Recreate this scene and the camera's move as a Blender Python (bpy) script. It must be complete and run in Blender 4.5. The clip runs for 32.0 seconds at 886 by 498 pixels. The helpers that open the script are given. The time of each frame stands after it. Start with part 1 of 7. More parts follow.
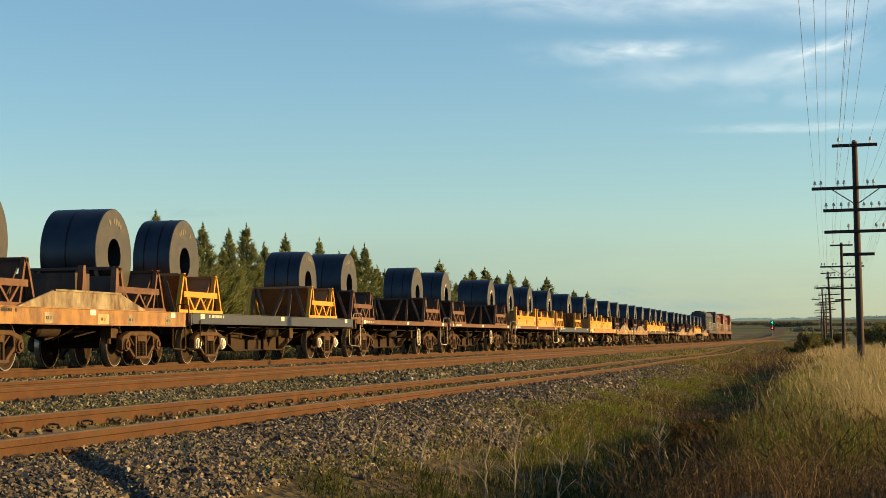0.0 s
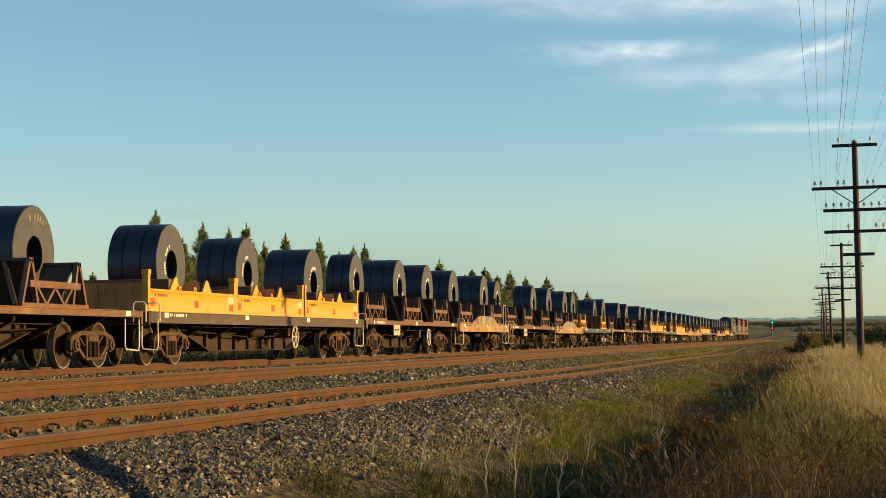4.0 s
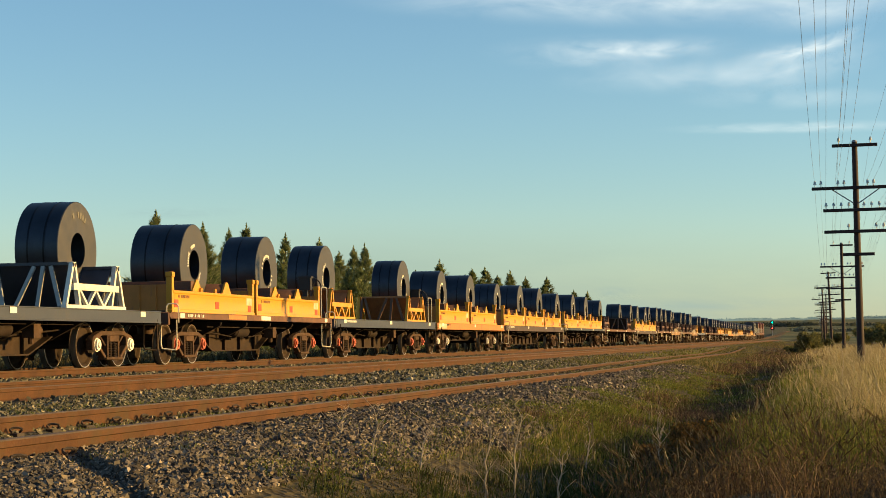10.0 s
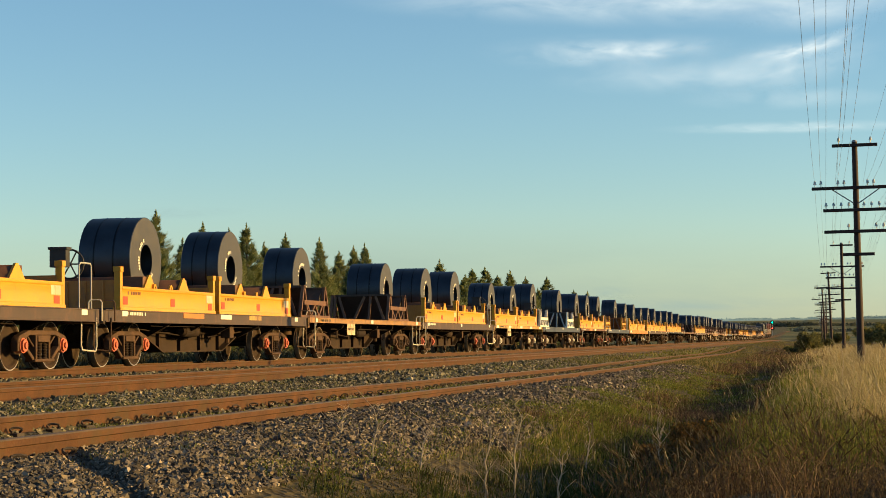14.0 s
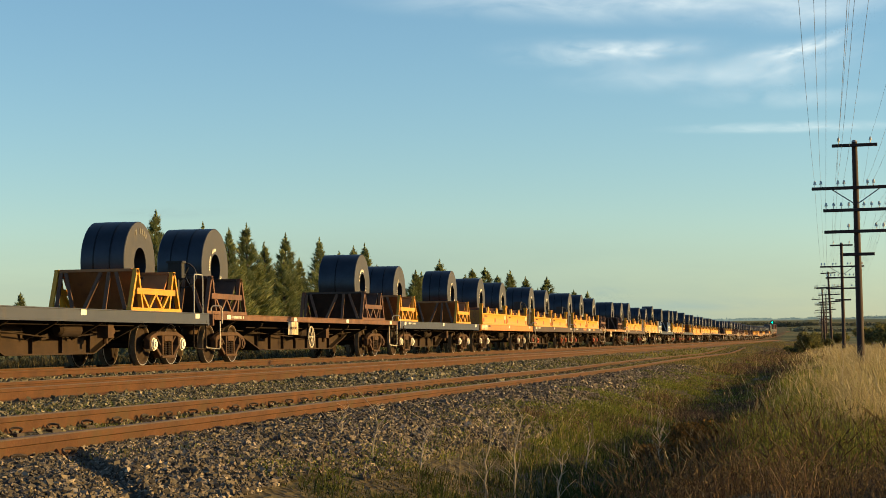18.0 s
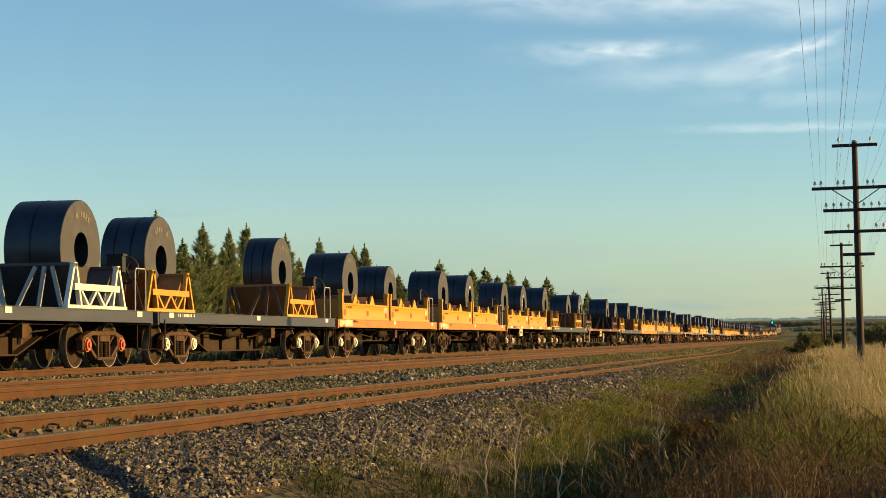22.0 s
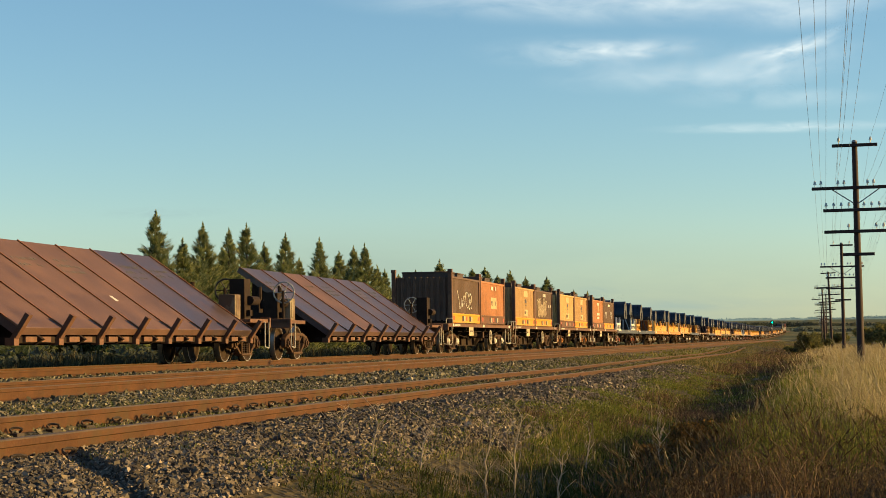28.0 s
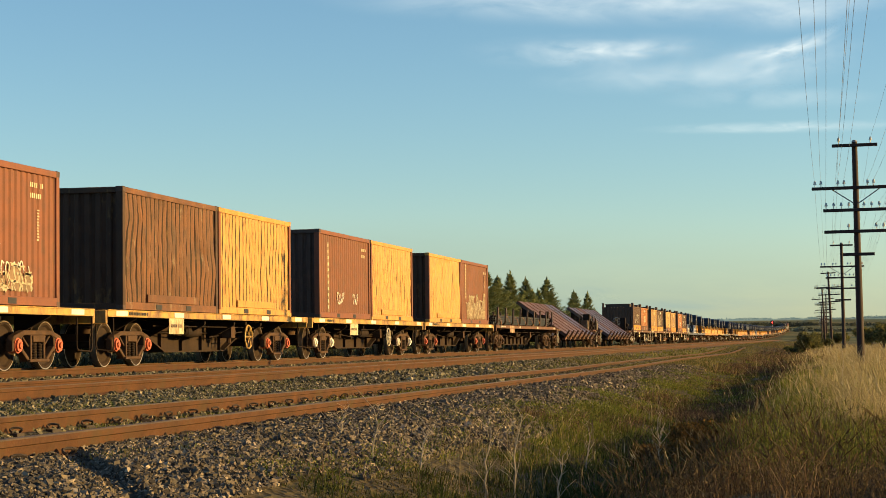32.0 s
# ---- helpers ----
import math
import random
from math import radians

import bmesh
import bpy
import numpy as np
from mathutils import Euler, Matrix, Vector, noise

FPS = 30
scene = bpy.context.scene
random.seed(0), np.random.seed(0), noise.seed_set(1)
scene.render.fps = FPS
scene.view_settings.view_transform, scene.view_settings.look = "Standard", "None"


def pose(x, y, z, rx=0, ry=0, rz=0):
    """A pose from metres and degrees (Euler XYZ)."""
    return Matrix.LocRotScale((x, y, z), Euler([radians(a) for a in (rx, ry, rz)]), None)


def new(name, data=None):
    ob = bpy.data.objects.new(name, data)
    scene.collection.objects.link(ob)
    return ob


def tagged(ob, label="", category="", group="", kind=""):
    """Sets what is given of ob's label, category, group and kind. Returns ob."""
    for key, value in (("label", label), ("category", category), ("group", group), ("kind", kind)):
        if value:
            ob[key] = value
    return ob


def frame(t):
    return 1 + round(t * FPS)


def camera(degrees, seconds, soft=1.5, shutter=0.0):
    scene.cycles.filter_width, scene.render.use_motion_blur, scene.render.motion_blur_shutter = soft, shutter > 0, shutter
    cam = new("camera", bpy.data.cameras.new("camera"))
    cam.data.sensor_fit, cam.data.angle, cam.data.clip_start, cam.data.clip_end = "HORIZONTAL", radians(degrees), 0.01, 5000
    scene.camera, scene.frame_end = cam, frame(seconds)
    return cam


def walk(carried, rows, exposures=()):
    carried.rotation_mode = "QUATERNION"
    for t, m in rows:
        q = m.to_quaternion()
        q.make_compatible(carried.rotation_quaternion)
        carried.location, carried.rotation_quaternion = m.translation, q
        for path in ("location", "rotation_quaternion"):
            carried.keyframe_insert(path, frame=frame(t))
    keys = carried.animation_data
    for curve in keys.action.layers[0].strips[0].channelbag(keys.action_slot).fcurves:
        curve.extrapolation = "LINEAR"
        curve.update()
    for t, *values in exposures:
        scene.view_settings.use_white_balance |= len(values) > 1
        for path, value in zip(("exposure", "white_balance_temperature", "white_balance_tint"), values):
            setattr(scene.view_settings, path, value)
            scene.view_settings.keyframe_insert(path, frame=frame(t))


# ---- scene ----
cam = camera(27.53, 32.0, soft=0.76)
EYE = (15.33, 0.0, 0.43)
VIEW = Matrix.Translation(EYE) @ Matrix.Rotation(radians(11.71), 4, "Z") @ Matrix.Rotation(radians(92.948), 4, "X") @ Matrix.Rotation(radians(-0.6875), 4, "Z")
walk(cam, [(0, VIEW), (32, VIEW)], exposures=[(0, 1.27, 6080, 3), (32, 1.27, 6080, 3)])

# ---- light: a low evening sun from beyond the line's right-hand side, and a clear sky ----
SUN_AZ, SUN_EL = radians(11), radians(10.5)      # azimuth from +X towards +Y
to_sun = Vector((math.cos(SUN_AZ) * math.cos(SUN_EL), math.sin(SUN_AZ) * math.cos(SUN_EL), math.sin(SUN_EL)))
sun = new("sun", bpy.data.lights.new("sun", "SUN"))
sun.data.energy, sun.data.angle, sun.data.color = 4.6, radians(0.6), (1.0, 0.585, 0.17)
sun.matrix_world = to_sun.to_track_quat("Z", "Y").to_matrix().to_4x4()
world = bpy.data.worlds.new("sky")
world.use_nodes = True
scene.world = world
wn, wl = world.node_tree.nodes, world.node_tree.links
sky = wn.new("ShaderNodeTexSky")
sky.sky_type, sky.sun_disc = "NISHITA", False
sky.sun_elevation, sky.sun_rotation = SUN_EL, radians(90) - SUN_AZ
sky.air_density, sky.dust_density, sky.ozone_density = 1.0, 0.25, 2.5
wl.new(sky.outputs[0], wn["Background"].inputs[0])
wn["Background"].inputs[1].default_value = 0.075


# ---- materials ----
def mat(name, color, rough=0.6, metal=0.0, var=0.12, scale=4.0, bump=0.1, bscale=60.0, dirt=None, dirt_amount=0.4, dirt_scale=2.0, spec=0.5):
    """Painted or raw surface: a base colour with coarse and fine variation, patches of dirt or rust, and a fine relief."""
    m = bpy.data.materials.new(name)
    m.use_nodes = True
    n, l = m.node_tree.nodes, m.node_tree.links
    p = n["Principled BSDF"]
    p.inputs["Roughness"].default_value, p.inputs["Metallic"].default_value = rough, metal
    p.inputs["Specular IOR Level"].default_value = spec
    co = n.new("ShaderNodeTexCoord")
    info = n.new("ShaderNodeObjectInfo")
    shift = n.new("ShaderNodeVectorMath"); shift.operation = "MULTIPLY_ADD"
    comb = n.new("ShaderNodeCombineXYZ")
    for i in range(3):
        l.new(info.outputs["Random"], comb.inputs[i])
    shift.inputs[1].default_value = (37, 53, 71)
    l.new(comb.outputs[0], shift.inputs[0]); l.new(co.outputs["Object"], shift.inputs[2])
    n1 = n.new("ShaderNodeTexNoise"); n1.inputs["Scale"].default_value = scale; n1.inputs["Detail"].default_value = 6
    n2 = n.new("ShaderNodeTexNoise"); n2.inputs["Scale"].default_value = bscale; n2.inputs["Detail"].default_value = 3
    for q in (n1, n2):
        l.new(shift.outputs[0], q.inputs["Vector"])
    lo = [max(0.0, c * (1 - 2.2 * var)) for c in color]; hi = [min(1.0, c * (1 + 2.0 * var)) for c in color]
    r = n.new("ShaderNodeValToRGB"); r.color_ramp.elements[0].color = (*lo, 1); r.color_ramp.elements[1].color = (*hi, 1)
    r.color_ramp.elements[0].position, r.color_ramp.elements[1].position = 0.3, 0.7
    mixf = n.new("ShaderNodeMath"); mixf.operation = "MULTIPLY_ADD"; mixf.inputs[1].default_value = 0.4
    sc = n.new("ShaderNodeMath"); sc.operation = "MULTIPLY"; sc.inputs[1].default_value = 0.6
    l.new(n1.outputs["Fac"], sc.inputs[0]); l.new(n2.outputs["Fac"], mixf.inputs[0]); l.new(sc.outputs[0], mixf.inputs[2])
    l.new(mixf.outputs[0], r.inputs[0])
    out = r.outputs[0]
    if dirt:
        n3 = n.new("ShaderNodeTexNoise"); n3.inputs["Scale"].default_value = dirt_scale; n3.inputs["Detail"].default_value = 9; n3.inputs["Roughness"].default_value = 0.72
        stretch = n.new("ShaderNodeMapping"); stretch.inputs["Scale"].default_value = (1, 1, 0.45)
        l.new(shift.outputs[0], stretch.inputs[0]); l.new(stretch.outputs[0], n3.inputs["Vector"])
        rr = n.new("ShaderNodeValToRGB")
        rr.color_ramp.elements[0].position = 0.72 - dirt_amount * 0.5; rr.color_ramp.elements[1].position = min(0.98, 0.86 - dirt_amount * 0.45)
        l.new(n3.outputs["Fac"], rr.inputs[0])
        mx = n.new("ShaderNodeMix"); mx.data_type = "RGBA"
        l.new(rr.outputs[0], mx.inputs["Factor"]); l.new(out, mx.inputs["A"]); mx.inputs["B"].default_value = (*dirt, 1)
        out = mx.outputs["Result"]
    l.new(out, p.inputs["Base Color"])
    rv = n.new("ShaderNodeMapRange"); rv.inputs["To Min"].default_value = max(0.02, rough - 0.12); rv.inputs["To Max"].default_value = min(1, rough + 0.12)
    l.new(n1.outputs["Fac"], rv.inputs["Value"]); l.new(rv.outputs[0], p.inputs["Roughness"])
    if bump:
        b = n.new("ShaderNodeBump"); b.inputs["Strength"].default_value = bump; b.inputs["Distance"].default_value = 0.01
        l.new(n2.outputs["Fac"], b.inputs["Height"]); l.new(b.outputs[0], p.inputs["Normal"])
    return m


M_YELLOW = mat("yellow_paint", (0.537, 0.245, 0.0085), 0.5, var=0.06, dirt=(0.201, 0.0937, 0.0268), dirt_amount=0.22, dirt_scale=1.6)
M_YELLOW2 = mat("worn_yellow_paint", (0.40, 0.245, 0.055), 0.6, var=0.2, scale=2.5, dirt=(0.13, 0.062, 0.03), dirt_amount=0.52, dirt_scale=2.6)
M_ORANGE = mat("orange_paint", (0.416, 0.161, 0.0235), 0.55, var=0.08, dirt=(0.187, 0.0805, 0.0335), dirt_amount=0.36)
M_GREY = mat("blue_grey_paint", (0.040, 0.044, 0.060), 0.5, var=0.1, dirt=(0.0671, 0.0537, 0.0402), dirt_amount=0.3)
M_LGREY = mat("pale_grey_paint", (0.282, 0.282, 0.268), 0.55, var=0.08, dirt=(0.134, 0.101, 0.0671), dirt_amount=0.3)
M_WHITE = mat("white_paint", (0.646, 0.613, 0.538), 0.55, var=0.05, dirt=(0.331, 0.265, 0.182), dirt_amount=0.25)
M_BROWN = mat("rusty_brown_paint", (0.104, 0.0456, 0.0235), 0.75, var=0.22, dirt=(0.187, 0.101, 0.0503), dirt_amount=0.36)
M_DKBROWN = mat("dark_brown_paint", (0.0503, 0.0302, 0.0235), 0.7, var=0.2, dirt=(0.107, 0.0537, 0.0335), dirt_amount=0.36)
M_UNDER = mat("road_grime", (0.0228, 0.0148, 0.0108), 0.85, var=0.25, dirt=(0.0503, 0.0302, 0.0201), dirt_amount=0.3, spec=0.15)
M_BOGIE = mat("cast_steel_grime", (0.070, 0.041, 0.026), 0.8, var=0.22, dirt=(0.045, 0.027, 0.017), dirt_amount=0.45, spec=0.15)
# Grimy frame steel; the shade of its recessed web is put into the colour.
M_BELLY = mat("grimy_shaded_frame_steel", (0.034, 0.022, 0.0155), 0.85, var=0.25, scale=3, dirt=(0.030, 0.018, 0.012), dirt_amount=0.45, spec=0.15)
M_WHEEL = mat("wheel_steel", (0.030, 0.019, 0.0135), 0.8, 0.0, var=0.2, spec=0.15)
M_TREAD = mat("polished_tread", (0.42, 0.34, 0.27), 0.32, 0.75, var=0.12)
M_RED = mat("red_paint", (0.36, 0.048, 0.006), 0.5, var=0.08)
M_REDCAP = mat("faded_red_paint", (0.369, 0.0869, 0.0402), 0.55, var=0.12)
M_COIL = mat("hot_rolled_steel", (0.0369, 0.0436, 0.057), 0.42, 0.75, var=0.16, scale=2.5, bump=0.03)
M_COILEND = mat("coil_edges", (0.0704, 0.0637, 0.057), 0.5, 0.45, var=0.12, scale=5, bump=0.08)
M_BAND = mat("steel_strap", (0.0134, 0.0148, 0.0187), 0.35, 0.8, var=0.1)
M_CHALK = mat("white_marking_paint", (0.596, 0.58, 0.513), 0.8, var=0.06)
M_RAIL = mat("rusty_rail", (0.064, 0.0285, 0.0120), 0.92, var=0.22, scale=3, dirt=(0.055, 0.034, 0.016), dirt_amount=0.45, spec=0.25)
M_RAILTOP = mat("worn_rail_head", (0.0771, 0.0496, 0.0255), 0.75, 0.1, var=0.18)
M_SLEEPER = mat("weathered_sleeper", (0.057, 0.0416, 0.0282), 0.9, var=0.3)
M_CLIP = mat("dark_rail_clip", (0.0335, 0.0235, 0.0201), 0.8, var=0.2)
M_CREAMROD = mat("chipped_white_rod", (0.50, 0.45, 0.36), 0.6, var=0.1, dirt=(0.12, 0.075, 0.045), dirt_amount=0.4, dirt_scale=5)
M_BLACK = mat("black_steel", (0.0168, 0.0154, 0.0148), 0.6, var=0.2)

M_CREAM = mat("rust_streaked_cream", (0.27, 0.225, 0.15), 0.75, var=0.25, scale=3, dirt=(0.085, 0.048, 0.024), dirt_amount=0.62, dirt_scale=1.6)
M_CHALKDIM = mat("faint_chalk", (0.12, 0.114, 0.10), 0.8, var=0.1)
M_PLATE = mat("mill_scale_plate", (0.0903, 0.0604, 0.057), 0.42, 0.35, var=0.2, scale=1.2, dirt=(0.187, 0.0805, 0.0402), dirt_amount=0.3, dirt_scale=0.9)
M_PLATE2 = mat("red_brown_plate", (0.117, 0.0657, 0.0503), 0.62, 0.05, var=0.2, scale=1.2, dirt=(0.134, 0.0604, 0.0335), dirt_amount=0.3, dirt_scale=0.9, spec=0.3)
M_RUSTLINE = mat("rust_joint", (0.201, 0.0805, 0.0335), 0.8, var=0.2)
M_BARS = mat("dark_rolled_bars", (0.0369, 0.0402, 0.0369), 0.55, 0.5, var=0.2, dirt=(0.0805, 0.0402, 0.0235), dirt_amount=0.3)
M_CRED = mat("faded_red_oxide", (0.155, 0.052, 0.0245), 0.7, var=0.13, dirt=(0.101, 0.0436, 0.0235), dirt_amount=0.36, dirt_scale=3.2)
M_CYELLOW = mat("container_yellow", (0.43, 0.225, 0.048), 0.65, var=0.14, scale=2.5, dirt=(0.17, 0.062, 0.018), dirt_amount=0.36, dirt_scale=6.5)
M_CBROWN = mat("peeling_brown", (0.115, 0.046, 0.017), 0.75, var=0.3, scale=2.0, dirt=(0.24, 0.20, 0.13), dirt_amount=0.27, dirt_scale=2.6)
M_BOXORANGE = mat("box_orange", (0.322, 0.127, 0.0402), 0.65, var=0.12, dirt=(0.168, 0.0671, 0.0268), dirt_amount=0.34)
M_BOXTAN = mat("box_tan", (0.33, 0.20, 0.074), 0.65, var=0.12, dirt=(0.20, 0.10, 0.045), dirt_amount=0.36, dirt_scale=2.6)
M_BOXCREAM = mat("box_cream", (0.44, 0.275, 0.098), 0.65, var=0.10, dirt=(0.26, 0.14, 0.06), dirt_amount=0.32, dirt_scale=2.6)
M_FADED = mat("weathered_notice_paint", (0.497, 0.406, 0.273), 0.7, var=0.12, dirt=(0.373, 0.248, 0.124), dirt_amount=0.45, dirt_scale=6)
M_SILLYEL = mat("chipped_yellow_sill", (0.255, 0.134, 0.0402), 0.6, var=0.2, scale=3, dirt=(0.107, 0.0537, 0.0268), dirt_amount=0.45, dirt_scale=3)
M_SPRAY = mat("pale_spray_paint", (0.19, 0.125, 0.072), 0.8, var=0.25, scale=3)
M_SPRAY2 = mat("white_spray_paint", (0.36, 0.31, 0.21), 0.8, var=0.2, scale=3)
M_FLAKE = mat("flaking_white_paint", (0.40, 0.33, 0.23), 0.8, var=0.3, scale=7, dirt=(0.16, 0.065, 0.026), dirt_amount=0.62, dirt_scale=7)
M_BOARD = mat("cream_notice_board", (0.47, 0.40, 0.26), 0.65, var=0.2, scale=6, dirt=(0.24, 0.15, 0.075), dirt_amount=0.55, dirt_scale=7)
# Dark of the rib grooves: rust lines, with recess shade put into the colour.
M_GROOVE = mat("rust_and_shade_groove", (0.028, 0.013, 0.006), 0.85, var=0.3, scale=3, dirt=(0.16, 0.085, 0.026), dirt_amount=0.26, dirt_scale=2.5)
M_BOXBROWN = mat("box_brown", (0.0839, 0.0443, 0.0268), 0.7, var=0.15, dirt=(0.134, 0.0671, 0.0335), dirt_amount=0.3)
M_NOTICE = mat("worn_notice_panel", (0.42, 0.30, 0.15), 0.7, var=0.14, scale=6, dirt=(0.30, 0.18, 0.075), dirt_amount=0.45, dirt_scale=5)
# Rusted ends, their colour darkened further for the unlit side.
M_CEND = mat("rusted_unlit_container_end", (0.05, 0.025, 0.013), 0.8, var=0.25, scale=2.5, dirt=(0.22, 0.13, 0.04), dirt_amount=0.3, dirt_scale=2.0)
M_LOCORED = mat("locomotive_red", (0.134, 0.0369, 0.0201), 0.45, var=0.08)
M_LOCODARK = mat("locomotive_dark", (0.0335, 0.0335, 0.0369), 0.5, var=0.12)


# ---- mesh helpers ----
def box(bm, x0, x1, y0, y1, z0, z1):
    v = [bm.verts.new(c) for c in ((x0, y0, z0), (x1, y0, z0), (x1, y1, z0), (x0, y1, z0), (x0, y0, z1), (x1, y0, z1), (x1, y1, z1), (x0, y1, z1))]
    for f in ((3, 2, 1, 0), (4, 5, 6, 7), (0, 1, 5, 4), (1, 2, 6, 5), (2, 3, 7, 6), (3, 0, 4, 7)):
        bm.faces.new([v[i] for i in f])
    return v


def beam(bm, p, q, w, h, up=(1, 0, 0)):
    """A bar from p to q, w across 'up' and h the other way."""
    p, q = Vector(p), Vector(q)
    d = (q - p).normalized()
    a = Vector(up); a = (a - d * a.dot(d)).normalized()
    b = d.cross(a)
    a, b = a * w / 2, b * h / 2
    v = [bm.verts.new(e + s1 * a + s2 * b) for e in (p, q) for s1, s2 in ((-1, -1), (1, -1), (1, 1), (-1, 1))]
    for f in ((3, 2, 1, 0), (4, 5, 6, 7), (0, 1, 5, 4), (1, 2, 6, 5), (2, 3, 7, 6), (3, 0, 4, 7)):
        bm.faces.new([v[i] for i in f])


def rod(bm, p, q, r, n=8, r2=None):
    p, q = Vector(p), Vector(q)
    d = (q - p).normalized()
    a = d.orthogonal().normalized(); b = d.cross(a)
    rings = []
    for e, rr in ((p, r), (q, r if r2 is None else r2)):
        rings.append([bm.verts.new(e + rr * (math.cos(2 * math.pi * i / n) * a + math.sin(2 * math.pi * i / n) * b)) for i in range(n)])
    for i in range(n):
        bm.faces.new((rings[0][i], rings[0][(i + 1) % n], rings[1][(i + 1) % n], rings[1][i])).smooth = n > 7
    bm.faces.new(rings[0][::-1]); bm.faces.new(rings[1])


def path_rod(bm, pts, r, n=6):
    for p, q in zip(pts, pts[1:]):
        rod(bm, p, q, r, n)


def lathe(bm, prof, n=24, axis="X", centre=(0, 0, 0)):
    """Turns a closed profile of (along, radius) round the axis."""
    c = Vector(centre)
    rings = []
    for a, rr in prof:
        ring = []
        for i in range(n):
            u, w = rr * math.cos(2 * math.pi * i / n), rr * math.sin(2 * math.pi * i / n)
            ring.append(bm.verts.new(c + Vector((a, u, w) if axis == "X" else (u, w, a))))
        rings.append(ring)
    m = len(rings)
    for k in range(m):
        r0, r1 = rings[k], rings[(k + 1) % m]
        for i in range(n):
            bm.faces.new((r0[i], r0[(i + 1) % n], r1[(i + 1) % n], r1[i])).smooth = True


def prism(bm, pts, x0, x1):
    """Extrudes a polygon of (y, z) from x0 to x1."""
    a = [bm.verts.new((x0, y, z)) for y, z in pts]; b = [bm.verts.new((x1, y, z)) for y, z in pts]
    k = len(pts)
    bm.faces.new(a[::-1]); bm.faces.new(b)
    for i in range(k):
        bm.faces.new((a[i], a[(i + 1) % k], b[(i + 1) % k], b[i]))


CACHE = {}


def mesh(key, material, fill, bevel=0.0, sharp=True):
    """The mesh called key in that material, made once by fill(bm) and then shared."""
    k = (key, material.name)
    if k not in CACHE:
        bm = bmesh.new()
        fill(bm)
        bmesh.ops.recalc_face_normals(bm, faces=bm.faces)
        if bevel:
            bmesh.ops.bevel(bm, geom=[e for e in bm.edges if e.is_manifold and e.calc_face_angle(0) > 0.6], offset=bevel, segments=1, affect="EDGES")
        me = bpy.data.meshes.new(key)
        bm.to_mesh(me); bm.free()
        me.materials.append(material)
        if sharp:
            me.set_sharp_from_angle(angle=radians(40))
        CACHE[k] = me
    return CACHE[k]


def part(name, me, parent, at=(0, 0, 0), label="", turn=0.0):
    """One mesh object under a thing or a part."""
    ob = new(name, me)
    ob.parent = parent
    ob.matrix_basis = pose(*at, 0, 0, turn)
    if label:
        ob["label"] = label
    if name in ("lettering", "marking", "graffiti", "chalk_mark", "stalk"):
        ob["kind"] = "stuff"
    return ob


def thing(name, label, category, group="", kind="", at=(0, 0, 0), turn=0.0, data=None):
    ob = new(name, data)
    ob.matrix_basis = pose(*at, 0, 0, turn)
    return tagged(ob, label, category, group, kind)


# ---- levels of the land and of the line ----
def smooth(a, b, x):
    t = min(1.0, max(0.0, (x - a) / (b - a)))
    return t * t * (3 - 2 * t)


def hills(d):
    return 37.0 * smooth(900, 4200, d)


def rail_z(y):
    return 2.4 * min(1.25, max(0.0, (y - 330) / 450.0)) ** 2 + hills(y)


def near_x(y):
    return 10.68 - 0.0214 * min(y, 72) - 0.012 * min(110, max(0, y - 110))


def near_z(y):
    return (0.014 - 0.0060 * min(max(y, -20), 45) - 0.0027 * min(max(y - 45, 0), 65)) * (1 - smooth(110, 200, y)) - 0.005 * smooth(110, 200, y)


def far_z(x, y):
    """Rolling ground away from the line, on top of the line's own rise."""
    d = math.hypot(x, y)
    z = 1.3 * noise.noise(Vector((x / 150, y / 150, 7))) * smooth(120, 500, d) + 3.5 * noise.noise(Vector((x / 700, y / 700, 3))) * smooth(900, 2500, d)
    return z - 22.0 * smooth(0.25, 0.5, -x / max(y, 1.0)) * smooth(800, 3500, d)


def furrow(x, y):
    """A narrow trench added aslant through the ballast shoulder to hold a shadow streak."""
    u = (x - 11.35) * 0.49 - (y - 9.2) * 0.872
    if -0.6 < u < 5:
        d = abs((x - 11.35) * 0.872 + (y - 9.2) * 0.49)
        return 0.04 * (1 - smooth(0.02, 0.12, d)) * smooth(-0.6, 0.1, u)
    return 0.0


def ground_z(x, y):
    fz = far_z(x, y)
    nz = near_z(y)
    rz = rail_z(y)
    top = -0.17 + rz
    if x < -2.6:
        g = top + (-0.95) * smooth(-2.6, -6.5, x)
        return g + fz * smooth(-10, -60, x)
    if x < 7.0:
        return top
    nx = near_x(y)
    wide = smooth(130, 220, y)
    even = -0.17 - 0.5 * smooth(9.5, 32, x)
    if x < nx + 1.55:
        k = smooth(7.0, nx - 0.8, x)
        return (top * (1 - k) + (nz - 0.115 - 0.05 * (1 - smooth(0.6, 0.8, abs(x - nx))) * (1 - smooth(40, 80, y)) + rz - furrow(x, y)) * k) * (1 - wide) + (even + rz) * wide
    e = nx + 1.55
    flat = smooth(55, 130, y)
    z = nz - 0.115 - furrow(x, y)
    hollow = (0.42 + 0.12 * noise.noise(Vector((y / 6, 1, 2)))) * smooth(e, e + 2.2, x)
    z -= hollow * (1 - flat)
    low = -0.64 - 0.02 * flat
    z = z * (1 - smooth(e + 1, e + 3.2, x)) + low * smooth(e + 1, e + 3.2, x)
    z += (0.32 - 0.1 * flat) * smooth(13.9, 15.2, x)
    z += 0.13 * noise.noise(Vector((x / 1.1, y / 1.7, 5))) * smooth(e + 0.5, e + 2, x)
    z = z * (1 - wide) + even * wide
    return z + rz + fz * smooth(14, 40, x)


